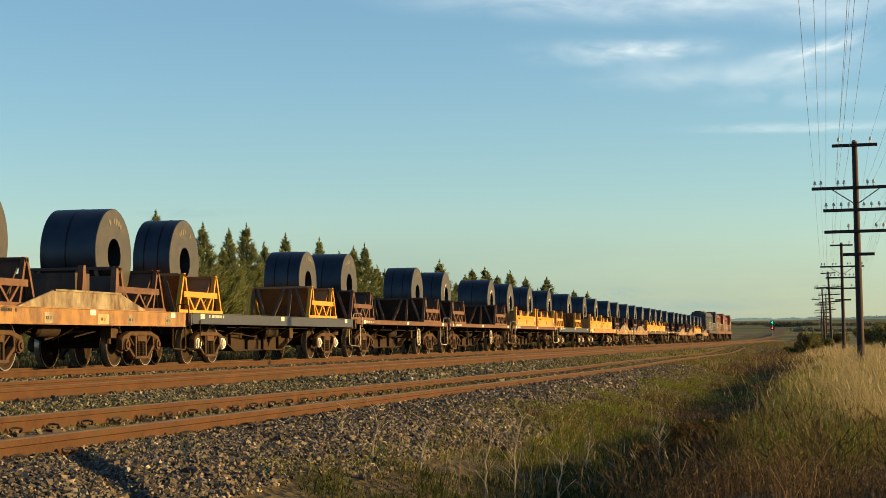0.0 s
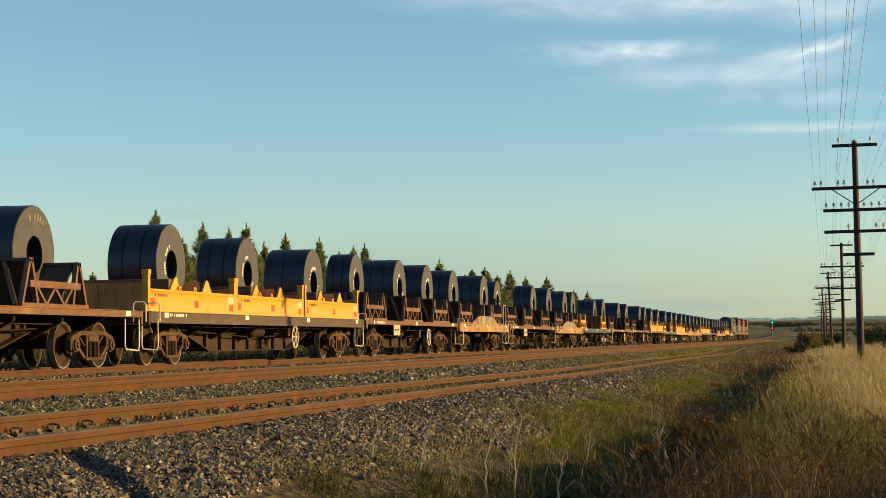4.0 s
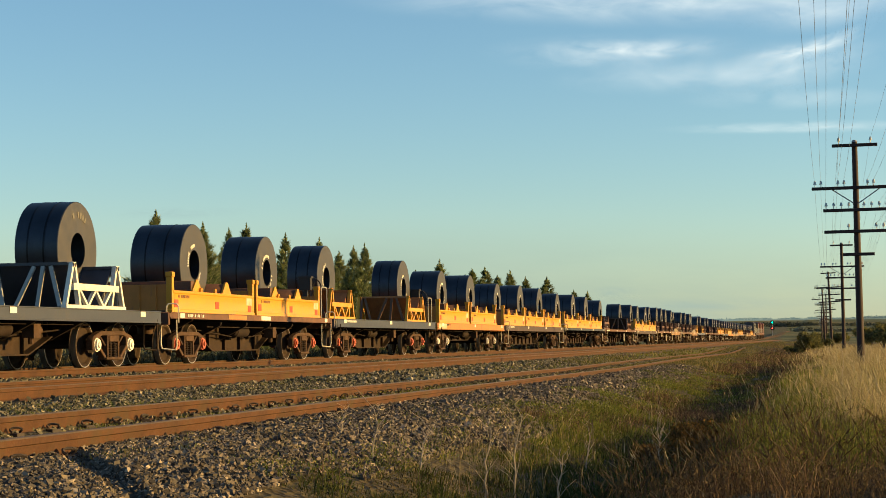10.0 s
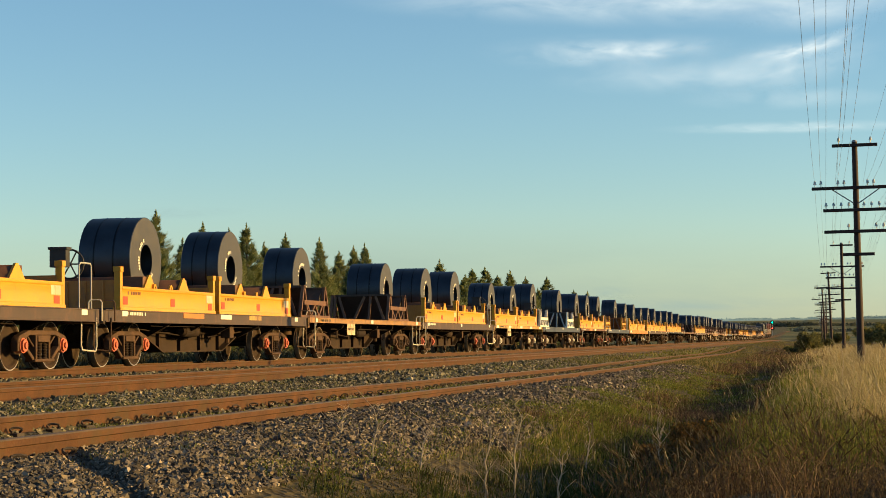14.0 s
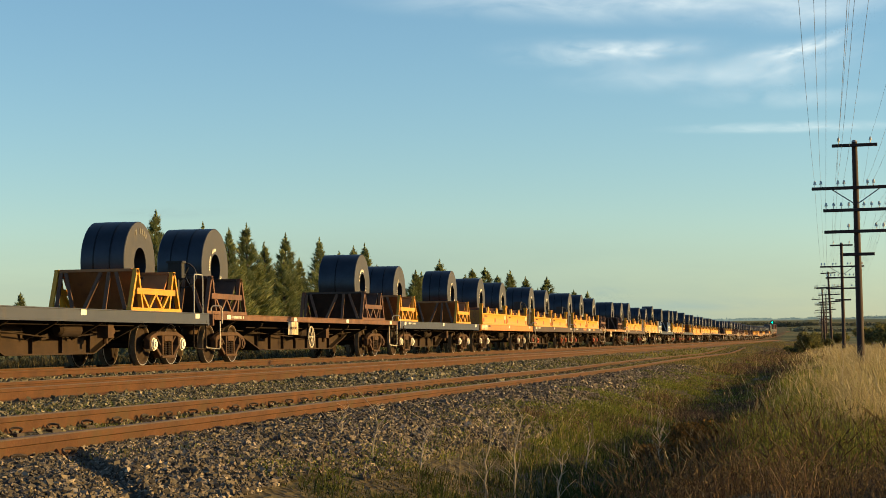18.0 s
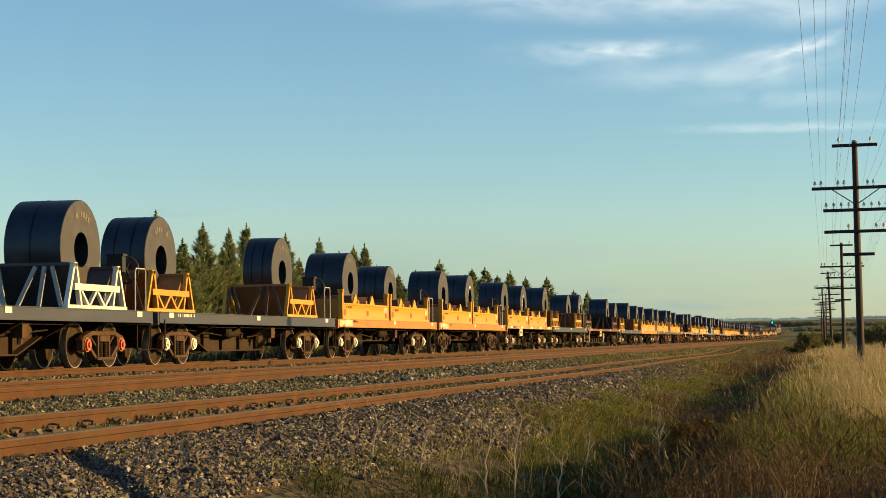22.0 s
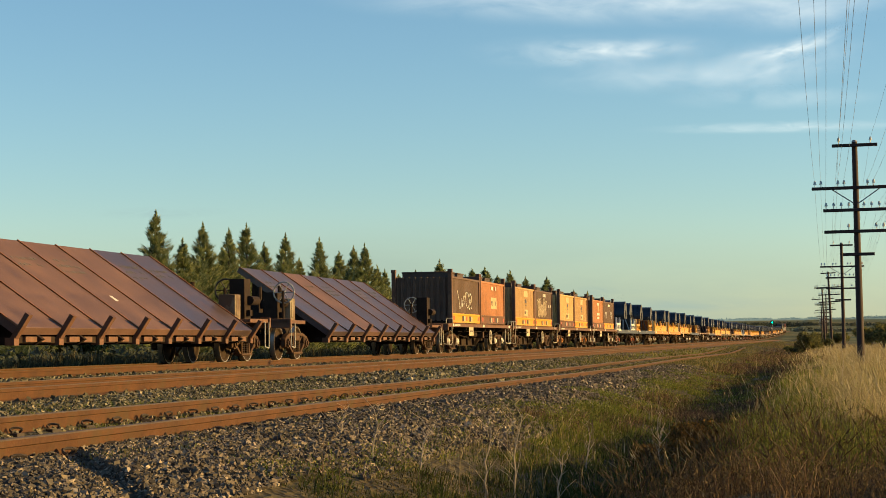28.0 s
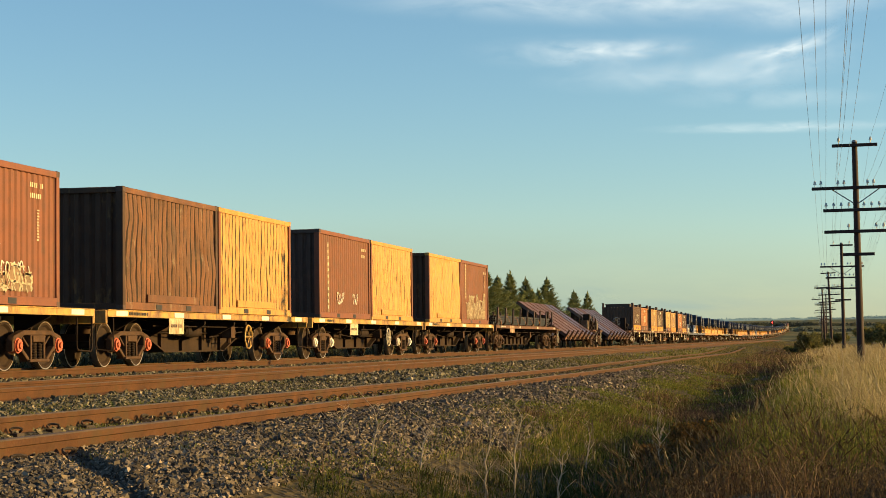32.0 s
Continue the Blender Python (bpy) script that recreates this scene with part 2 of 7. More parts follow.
# ---- ground ----
def grid_mesh(name, xs, ys, zf, material):
    vs = [(x, y, zf(x, y)) for y in ys for x in xs]
    k = len(xs)
    fs = [(j * k + i, j * k + i + 1, (j + 1) * k + i + 1, (j + 1) * k + i) for j in range(len(ys) - 1) for i in range(k - 1)]
    me = bpy.data.meshes.new(name)
    me.from_pydata(vs, [], fs)
    me.polygons.foreach_set("use_smooth", [True] * len(fs))
    me.materials.append(material)
    return me


def ground_material():
    m = bpy.data.materials.new("ground_cover")
    m.use_nodes = True
    n, l = m.node_tree.nodes, m.node_tree.links
    p = n["Principled BSDF"]; p.inputs["Roughness"].default_value = 0.95; p.inputs["Specular IOR Level"].default_value = 0.15
    geo = n.new("ShaderNodeNewGeometry")
    sep = n.new("ShaderNodeSeparateXYZ"); l.new(geo.outputs["Position"], sep.inputs[0])

    def tex(scale, detail=5.0):
        t = n.new("ShaderNodeTexNoise"); t.inputs["Scale"].default_value = scale; t.inputs["Detail"].default_value = detail
        l.new(geo.outputs["Position"], t.inputs["Vector"]); return t

    def ramp(src, stops):
        r = n.new("ShaderNodeValToRGB")
        while len(r.color_ramp.elements) < len(stops):
            r.color_ramp.elements.new(0.5)
        for e, (pos, c) in zip(r.color_ramp.elements, stops):
            e.position, e.color = pos, (*c, 1)
        l.new(src, r.inputs[0]); return r

    def mix(f, a, b):
        x = n.new("ShaderNodeMix"); x.data_type = "RGBA"
        l.new(f, x.inputs["Factor"]); l.new(a, x.inputs["A"]); l.new(b, x.inputs["B"]); return x.outputs["Result"]

    def math_node(op, a, b):
        x = n.new("ShaderNodeMath"); x.operation = op
        for i, v in enumerate((a, b)):
            if isinstance(v, (int, float)):
                x.inputs[i].default_value = v
            else:
                l.new(v, x.inputs[i])
        return x.outputs[0]
    vor = n.new("ShaderNodeTexVoronoi"); vor.inputs["Scale"].default_value = 17; l.new(geo.outputs["Position"], vor.inputs["Vector"])
    stones = ramp(vor.outputs["Color"], [(0.1, (0.042, 0.037, 0.026)), (0.5, (0.076, 0.067, 0.045)), (0.9, (0.134, 0.117, 0.080))])
    soil = ramp(tex(9).outputs["Fac"], [(0.3, (0.0302, 0.0242, 0.0134)), (0.5, (0.057, 0.0456, 0.0242)), (0.7, (0.0869, 0.0738, 0.0369))])
    wide = n.new("ShaderNodeMapping"); wide.inputs["Scale"].default_value = (0.0016, 0.009, 0.0)
    l.new(geo.outputs["Position"], wide.inputs[0])
    ft = n.new("ShaderNodeTexNoise"); ft.inputs["Scale"].default_value = 1.0; ft.inputs["Detail"].default_value = 5; l.new(wide.outputs[0], ft.inputs["Vector"])
    fields = ramp(ft.outputs["Fac"], [(0.34, (0.0369, 0.0503, 0.0201)), (0.45, (0.0738, 0.0839, 0.0302)), (0.53, (0.141, 0.124, 0.0503)), (0.64, (0.0671, 0.0839, 0.0268))])
    rut = n.new("ShaderNodeTexWave"); rut.inputs["Scale"].default_value = 0.16; rut.inputs["Distortion"].default_value = 1.6; rut.inputs["Detail"].default_value = 3; rut.inputs["Detail Scale"].default_value = 0.4
    l.new(geo.outputs["Position"], rut.inputs["Vector"])
    ruts = ramp(rut.outputs["Fac"], [(0.25, (0.0235, 0.0221, 0.0134)), (0.6, (0.0805, 0.0738, 0.0335))])
    strip = n.new("ShaderNodeMapRange"); strip.inputs["From Min"].default_value, strip.inputs["From Max"].default_value = 230, 300
    strip2 = n.new("ShaderNodeMapRange"); strip2.inputs["From Min"].default_value, strip2.inputs["From Max"].default_value = 640, 520
    for q in (strip, strip2):
        l.new(sep.outputs[1], q.inputs["Value"])
    strip3 = n.new("ShaderNodeMapRange"); strip3.inputs["From Min"].default_value, strip3.inputs["From Max"].default_value = 8.4, 9.5
    l.new(sep.outputs[0], strip3.inputs["Value"])
    strip4 = n.new("ShaderNodeMapRange"); strip4.inputs["From Min"].default_value, strip4.inputs["From Max"].default_value = 22, 17
    l.new(sep.outputs[0], strip4.inputs["Value"])
    edge = tex(1.4, 4).outputs["Fac"]
    where = math_node("ADD", sep.outputs[0], math_node("MULTIPLY", math_node("SUBTRACT", edge, 0.5), 2.6))
    where = math_node("ADD", where, math_node("MULTIPLY", sep.outputs[1], 0.016))
    f1 = n.new("ShaderNodeMapRange"); f1.inputs["From Min"].default_value, f1.inputs["From Max"].default_value = 12.3, 13.2
    l.new(where, f1.inputs["Value"])
    f2 = n.new("ShaderNodeMapRange"); f2.inputs["From Min"].default_value, f2.inputs["From Max"].default_value = -3.5, -5.0
    l.new(where, f2.inputs["Value"])
    grassy = math_node("MAXIMUM", f1.outputs[0], f2.outputs[0])
    far = n.new("ShaderNodeMapRange"); far.inputs["From Min"].default_value, far.inputs["From Max"].default_value = 150, 330
    l.new(sep.outputs[1], far.inputs["Value"])
    weedy = ramp(tex(2.2).outputs["Fac"], [(0.35, (0.05, 0.05, 0.02)), (0.5, (0.085, 0.078, 0.032)), (0.65, (0.125, 0.10, 0.048))])
    off = n.new("ShaderNodeMapRange"); off.inputs["From Min"].default_value, off.inputs["From Max"].default_value = 35, 110
    l.new(sep.outputs[1], off.inputs["Value"])
    near = mix(grassy, mix(off.outputs[0], stones.outputs[0], weedy.outputs[0]), soil.outputs[0])
    grassy_far = math_node("MULTIPLY", far.outputs[0], math_node("MAXIMUM", grassy, 0.0))
    rutted = math_node("MULTIPLY", math_node("MULTIPLY", strip.outputs[0], strip2.outputs[0]), math_node("MULTIPLY", strip3.outputs[0], strip4.outputs[0]))
    l.new(mix(rutted, mix(grassy_far, near, fields.outputs[0]), ruts.outputs[0]), p.inputs["Base Color"])
    b = n.new("ShaderNodeBump"); b.inputs["Strength"].default_value = 0.7; b.inputs["Distance"].default_value = 0.04
    l.new(vor.outputs["Distance"], b.inputs["Height"]); l.new(b.outputs[0], p.inputs["Normal"])
    return m


M_GROUND = ground_material()


def steps(*spans):
    """Cut points: (start, end, step) spans one after another."""
    o = []
    for a, b, s in spans:
        k = max(1, round((b - a) / s))
        o += [a + (b - a) * i / k for i in range(k)]
    return o + [spans[-1][1]]


gx = steps((-4500, -500, 400), (-500, -60, 40), (-60, -8, 6), (-8, 7, 0.6), (7, 11.1, 0.2), (11.1, 13.2, 0.1), (13.2, 20, 0.2), (20, 40, 1.5), (40, 200, 16), (200, 1000, 80), (1000, 4500, 500))
gy = steps((-300, -20, 28), (-20, 4, 2.5), (4, 6, 0.3), (6, 10, 0.1), (10, 30, 0.3), (30, 80, 1.2), (80, 200, 5), (200, 700, 16), (700, 2000, 60), (2000, 4700, 150))
ground = tagged(new("ground", grid_mesh("ground", gx, gy, ground_z, M_GROUND)), "gravel railway formation beside weedy dry grassland", "ground", kind="structure")


# ---- railway tracks ----
RAIL_PROF = [(-0.068, 0), (0.068, 0), (0.068, 0.012), (0.012, 0.035), (0.022, 0.112), (0.034, 0.118), (0.034, 0.15), (0.026, 0.158), (-0.026, 0.158), (-0.034, 0.15), (-0.034, 0.118), (-0.022, 0.112), (-0.012, 0.035), (-0.068, 0.012)]


def rail_mesh(xf, zf, ys):
    vs, fs, mi = [], [], []
    k = len(RAIL_PROF)
    for y in ys:
        vs += [(xf(y) + a, y, zf(y) - 0.158 + b) for a, b in RAIL_PROF]
    for j in range(len(ys) - 1):
        for i in range(k):
            a, b = j * k + i, j * k + (i + 1) % k
            fs.append((a, b, b + k, a + k)); mi.append(1 if i in (6, 7, 8) else 0)
    fs.append(tuple(range(k))); mi.append(0)
    me = bpy.data.meshes.new("rail")
    me.from_pydata(vs, [], fs)
    me.materials.append(M_RAIL); me.materials.append(M_RAILTOP)
    me.polygons.foreach_set("material_index", mi)
    return me


def sleeper_fill(bm):
    box(bm, -1.25, 1.25, -0.115, 0.115, -0.12, 0.0)


def clip_fill(bm):
    """A bent spring clip that holds the rail foot."""
    pts = [(0.03 * math.sin(a * 2), 0.042 * math.cos(a), 0.004 + 0.034 * math.sin(a)) for a in [math.pi * k / 7 for k in range(8)]]
    path_rod(bm, pts, 0.009, 5)
    box(bm, -0.03, 0.04, -0.045, 0.045, -0.03, 0.0)


def track(label, xf, zf, y0, y1, gauge=1.5, clips=False):
    t = thing("railway_track", label, "railway track", kind="structure")
    ys = steps((y0, min(200, y1), 4), (min(200, y1), y1 + 0.1, 15))
    for s in (-1, 1):
        part("rail", rail_mesh(lambda y: xf(y) + s * gauge / 2, zf, ys), t, label="rust-brown steel rail")
    me = mesh("sleeper", M_SLEEPER, sleeper_fill, 0.01)
    y = -9.2
    while y < min(150, y1):
        part("sleeper", me, t, (xf(y), y, zf(y) - 0.158), turn=random.uniform(-1, 1))
        if clips and y < 62:
            for s in (-1, 1):
                part("rail_clip", mesh("rail_clip", M_CLIP, clip_fill), t, (xf(y) + s * gauge / 2 + 0.085, y + random.uniform(-0.05, 0.05), zf(y) - 0.118), turn=random.uniform(-25, 25))
        y += 0.66
    return t


track("main line track carrying the steel train", lambda y: 0.0, rail_z, -60, 1100)
track("rusty middle track set in gravel", lambda y: 6.15, rail_z, -40, 420)
track("rusty siding track half buried in ballast", near_x, near_z, -20, 150, clips=True)


# ---- soft materials for plants and stones: colour picked for each blade, leaf or stone ----
def scatter_material(name, stops, rough=0.9, translucent=0.0):
    m = bpy.data.materials.new(name)
    m.use_nodes = True
    n, l = m.node_tree.nodes, m.node_tree.links
    p = n["Principled BSDF"]; p.inputs["Roughness"].default_value = rough; p.inputs["Specular IOR Level"].default_value = 0.2
    geo = n.new("ShaderNodeNewGeometry")
    r = n.new("ShaderNodeValToRGB")
    while len(r.color_ramp.elements) < len(stops):
        r.color_ramp.elements.new(0.5)
    for e, (pos, c) in zip(r.color_ramp.elements, stops):
        e.position, e.color = pos, (*c, 1)
    l.new(geo.outputs["Random Per Island"], r.inputs[0])
    patch = n.new("ShaderNodeTexNoise"); patch.inputs["Scale"].default_value = 0.9
    l.new(geo.outputs["Position"], patch.inputs["Vector"])
    mr = n.new("ShaderNodeMapRange"); mr.inputs["To Min"].default_value, mr.inputs["To Max"].default_value = 0.55, 1.4
    l.new(patch.outputs["Fac"], mr.inputs["Value"])
    mu = n.new("ShaderNodeMix"); mu.data_type, mu.blend_type = "RGBA", "MULTIPLY"; mu.inputs["Factor"].default_value = 1
    l.new(r.outputs[0], mu.inputs["A"]); l.new(mr.outputs[0], mu.inputs["B"])
    l.new(mu.outputs["Result"], p.inputs["Base Color"])
    if translucent:
        tr = n.new("ShaderNodeBsdfTranslucent"); l.new(mu.outputs["Result"], tr.inputs[0])
        ms = n.new("ShaderNodeMixShader"); ms.inputs[0].default_value = translucent
        l.new(p.outputs[0], ms.inputs[1]); l.new(tr.outputs[0], ms.inputs[2]); l.new(ms.outputs[0], n["Material Output"].inputs[0])
    return m


M_STONE = scatter_material("ballast_stone", [(0, (0.032, 0.027, 0.021)), (0.3, (0.068, 0.057, 0.044)), (0.7, (0.120, 0.102, 0.078)), (0.93, (0.19, 0.15, 0.11)), (1.0, (0.33, 0.275, 0.205))])
M_DRY = scatter_material("dry_grass", [(0, (0.145, 0.112, 0.056)), (0.4, (0.29, 0.238, 0.12)), (0.8, (0.40, 0.34, 0.195)), (1, (0.50, 0.435, 0.27))], translucent=0.55)
M_GREEN = scatter_material("green_grass", [(0, (0.0387, 0.0533, 0.012)), (0.5, (0.0946, 0.116, 0.0206)), (0.85, (0.189, 0.189, 0.0387)), (1, (0.292, 0.232, 0.086))], translucent=0.5)
M_WEED = scatter_material("brown_weeds", [(0, (0.0327, 0.0232, 0.0155)), (0.5, (0.0817, 0.055, 0.0361)), (0.85, (0.163, 0.107, 0.0645)), (1, (0.292, 0.215, 0.12))], translucent=0.45)
M_CONIFER = scatter_material("conifer_needles", [(0, (0.10, 0.135, 0.058)), (0.5, (0.215, 0.25, 0.108)), (1, (0.38, 0.385, 0.18))], translucent=0.6)
M_BUSH = scatter_material("bush_leaves", [(0, (0.0235, 0.0335, 0.0134)), (0.6, (0.0503, 0.0671, 0.0235)), (1, (0.107, 0.114, 0.0402))], translucent=0.2)
M_SCRUB = scatter_material("olive_scrub_leaves", [(0, (0.06, 0.066, 0.026)), (0.6, (0.12, 0.122, 0.046)), (1, (0.22, 0.195, 0.075))], translucent=0.5)
# Bluish: the haze of distance is put into the leaf colour.
M_FARWOOD = scatter_material("hazed_woodland", [(0, (0.030, 0.038, 0.032)), (0.6, (0.046, 0.056, 0.044)), (1, (0.075, 0.085, 0.058))], translucent=0.1)
M_RUSTLEAF = scatter_material("rusty_leaves", [(0, (0.043, 0.0344, 0.0103)), (0.5, (0.086, 0.0559, 0.0155)), (0.85, (0.146, 0.0817, 0.0224)), (1, (0.241, 0.129, 0.0387))], translucent=0.4)
M_BARK = mat("bark", (0.0671, 0.0503, 0.0369), 0.9, var=0.25)
M_POLE = mat("creosoted_timber", (0.0242, 0.0114, 0.0108), 0.8, var=0.25, scale=8)
M_WIRE = mat("dull_wire", (0.242, 0.242, 0.242), 0.6, 0.3)
M_GLASS = mat("pale_glass_insulator", (0.455, 0.464, 0.431), 0.15, var=0.05)
M_TWIG = mat("pale_dead_twig", (0.34, 0.28, 0.20), 0.8, var=0.15)


M_MOSSY = scatter_material("mossy_ballast_stone", [(0, (0.042, 0.039, 0.026)), (0.4, (0.088, 0.080, 0.050)), (0.8, (0.145, 0.13, 0.085)), (1.0, (0.275, 0.24, 0.165))])
# Dead and rough weeds; the shade they stand in is put into the browns.
M_SHADEWEED = scatter_material("dark_dead_weeds", [(0, (0.0187, 0.0187, 0.00869)), (0.5, (0.0416, 0.0402, 0.0175)), (0.9, (0.0839, 0.0671, 0.0302)), (1, (0.175, 0.134, 0.0604))], translucent=0.3)


def raw(name, vs, fs, material):
    me = bpy.data.meshes.new(name)
    vs = np.asarray(vs, float).reshape(-1, 3)
    me.from_pydata(vs.tolist(), [], fs if isinstance(fs, list) else fs.tolist())
    me.materials.append(material)
    return me


# ---- ballast ----
def stones(name, label, spans, rng, material=None):
    """Loose angular stones, crowded within (x0, x1, y0, y1, count, x drift with y, size) spans."""
    block = np.array([(x, y, z) for z in (-1, 1) for y in (-1, 1) for x in (-1, 1)], float) * 0.58
    quads = np.array([(0, 2, 3, 1), (4, 5, 7, 6), (0, 1, 5, 4), (2, 6, 7, 3), (0, 4, 6, 2), (1, 3, 7, 5)])
    V, Fa, base = [], [], 0
    for x0, x1, y0, y1, count, drift, size in spans:
        y = y0 + (y1 - y0) * rng.random(count) ** 1.25
        x = rng.uniform(x0, x1, count) + drift * y
        r = size * rng.uniform(0.55, 1.4, count) * np.where(rng.random(count) < 0.02, 1.35, 1.0)
        z = np.array([ground_z(a, b) for a, b in zip(x, y)]) + r * rng.uniform(-0.1, 0.7, count)
        c = block[None] * rng.uniform(0.65, 1.2, (count, 1, 3)) + rng.uniform(-0.3, 0.3, (count, 8, 3))
        q = rng.normal(0, 1, (count, 4)); q /= np.linalg.norm(q, axis=1)[:, None]
        w, i, j, k = q.T
        rot = np.stack([1 - 2 * (j * j + k * k), 2 * (i * j - k * w), 2 * (i * k + j * w), 2 * (i * j + k * w), 1 - 2 * (i * i + k * k), 2 * (j * k - i * w), 2 * (i * k - j * w), 2 * (j * k + i * w), 1 - 2 * (i * i + j * j)], 1).reshape(-1, 3, 3)
        c = np.einsum("nij,nkj->nki", rot, c) * r[:, None, None] + np.stack([x, y, z], 1)[:, None]
        V.append(c.reshape(-1, 3)); Fa.append((quads[None] + base + 8 * np.arange(count)[:, None, None]).reshape(-1, 4)); base += 8 * count
    return tagged(new(name, raw(name, np.concatenate(V), np.concatenate(Fa), material or M_STONE)), label, "ballast", kind="stuff")


rng = np.random.default_rng(5)
stones("ballast_stones", "grey-brown crushed stone ballast along the siding", [(11.4, 13.0, 6.2, 10, 24000, -0.030, 0.0155), (11.3, 13.2, 9.5, 14, 22000, -0.030, 0.0175), (11.3, 13.4, 13.5, 24, 28000, -0.028, 0.022), (10.05, 11.2, 7, 24, 9000, -0.021, 0.018), (11.25, 13.4, 22, 60, 26000, -0.026, 0.029)], rng)
stones("coarse_ballast", "crushed stone ballast along and between the tracks", [(7.0, 9.9, 9, 30, 24000, -0.012, 0.021), (7.0, 9.9, 28, 80, 14000, -0.014, 0.036)], rng, M_MOSSY)
stones("track_ballast", "crushed stone between the rails of the main lines", [(5.2, 7.2, 14, 70, 8000, 0, 0.036), (0.9, 5.4, 20, 80, 10000, 0, 0.038)], rng, M_MOSSY)


# ---- grasses ----
def patch(x, y, s, k=0.0):
    return 0.5 + 0.75 * noise.noise(Vector((x / s, y / (s * 1.8), k)))


def clumps(rng, n, y0, y1, left, right, keep, size):
    """Places for tufts, thicker towards the near end: keep(x, y) gives the chance of one, size(x, y) its blades, height, width and spread."""
    out = []
    for _ in range(n):
        y = 1.0 / (1 / y0 + rng.random() * (1 / y1 - 1 / y0))
        a, b = left(y), right(y)
        x = rng.uniform(a, b)
        if rng.random() < keep(x, y):
            out.append((x, y, ground_z(x, y), *size(x, y)))
    return out


def tufts(name, label, tuft_list, material, rng, category="grass", lean=0.5, wind=0.0, heads=False):
    """Arching tapered blades set out in tufts of (x, y, z, blades, height, width, spread)."""
    T = np.array(tuft_list)
    R = np.repeat(T, np.maximum(1, T[:, 3].astype(int)), axis=0)
    n = len(R)
    ang = rng.uniform(0, 6.283, n)
    off = np.abs(rng.normal(0, 1, n)) * R[:, 6]
    d = np.stack([np.cos(ang), np.sin(ang), np.zeros(n)], 1)
    h = R[:, 4] * rng.uniform(0.45, 1.15, n)
    base = R[:, :3] + d * off[:, None]
    base[:, 2] -= 0.03
    a2 = ang + rng.normal(0, 0.7, n)
    out = np.stack([np.cos(a2), np.sin(a2), np.zeros(n)], 1)
    reach = h * rng.uniform(0.1, 1.0, n) * lean
    out = out * reach[:, None]
    out[:, 0] -= wind * h
    sa = rng.uniform(0, 6.283, n)
    side = np.stack([np.cos(sa), np.sin(sa), np.zeros(n)], 1) * (R[:, 5] * rng.uniform(0.6, 1.4, n) * 0.5)[:, None]
    up = np.stack([np.zeros(n), np.zeros(n), h], 1)
    p1 = base + out * 0.16 + up * 0.45; p2 = base + out * 0.5 + up * 0.82; p3 = base + out + up * 0.96
    V = np.stack([base - side, base + side, p1 - side * 0.85, p1 + side * 0.85, p2 - side * 0.5, p2 + side * 0.5, p3], 1).reshape(-1, 3)
    o = np.arange(n)[:, None] * 7
    quads = np.concatenate([o + (0, 1, 3, 2), o + (2, 3, 5, 4)], 0).tolist() + (o + (4, 5, 6)).tolist()
    if heads:
        k = len(V)
        tip = p3 - p2
        W = np.stack([p2 + tip * 0.3, p2 + tip * 0.9 + side * 2.2, p2 + tip * 2.3, p2 + tip * 0.9 - side * 2.2], 1).reshape(-1, 3)
        V = np.concatenate([V, W])
        quads += (k + np.arange(n)[:, None] * 4 + (0, 1, 2, 3)).tolist()
    return tagged(new(name, raw(name, V, quads, material)), label, category, kind="stuff")


def forbs(name, label, plants, material, rng):
    """Bushy little weeds: loose heaps of small leaves, of (x, y, z, leaves, height, leaf size, spread)."""
    T = np.array(plants)
    R = np.repeat(T, np.maximum(1, T[:, 3].astype(int)), axis=0)
    n = len(R)
    t = rng.random(n) ** 0.8
    d = rng.normal(0, 1, (n, 3)) * (R[:, 6] * (0.35 + 0.65 * np.sin(t * 2.6)))[:, None]
    c = R[:, :3] + d
    c[:, 2] = R[:, 2] - 0.02 + R[:, 4] * t
    a = rng.normal(0, 1, (n, 3)); b = rng.normal(0, 1, (n, 3))
    a /= np.linalg.norm(a, axis=1)[:, None]; b /= np.linalg.norm(b, axis=1)[:, None]
    a[:, 2] = np.abs(a[:, 2]) + 0.3
    L = (R[:, 5] * rng.uniform(0.5, 1.5, n))[:, None]
    V = np.stack([c, c + a * L * 1.6, c + a * L * 0.8 + b * L * 0.6], 1).reshape(-1, 3)
    F = (np.arange(n)[:, None] * 3 + (0, 1, 2)).tolist()
    return tagged(new(name, raw(name, V, F, material)), label, "weeds", kind="stuff")


def far_w(y):
    return 1 + y / 45.0


def verge(o):
    return lambda y: near_x(y) + o


M_TWIGS = scatter_material("weed_stalks", [(0, (0.0774, 0.0516, 0.0344)), (0.6, (0.172, 0.12, 0.0731)), (1, (0.327, 0.258, 0.163))], translucent=0.3)
M_VERGE = scatter_material("olive_tan_grass", [(0, (0.05, 0.055, 0.018)), (0.5, (0.11, 0.105, 0.038)), (0.8, (0.19, 0.155, 0.065)), (1, (0.26, 0.20, 0.095))], translucent=0.45)
M_BANKWEED = scatter_material("russet_bank_weeds", [(0, (0.035, 0.026, 0.014)), (0.5, (0.075, 0.055, 0.030)), (0.9, (0.125, 0.092, 0.050)), (1, (0.19, 0.145, 0.08))], translucent=0.5)
# Hollow plants: their shade is put into greens darker than the other grass.
M_SHADEGREEN = scatter_material("shade_darkened_greens", [(0, (0.016, 0.026, 0.007)), (0.6, (0.040, 0.056, 0.013)), (0.9, (0.075, 0.085, 0.022)), (1, (0.15, 0.125, 0.05))], translucent=0.35)
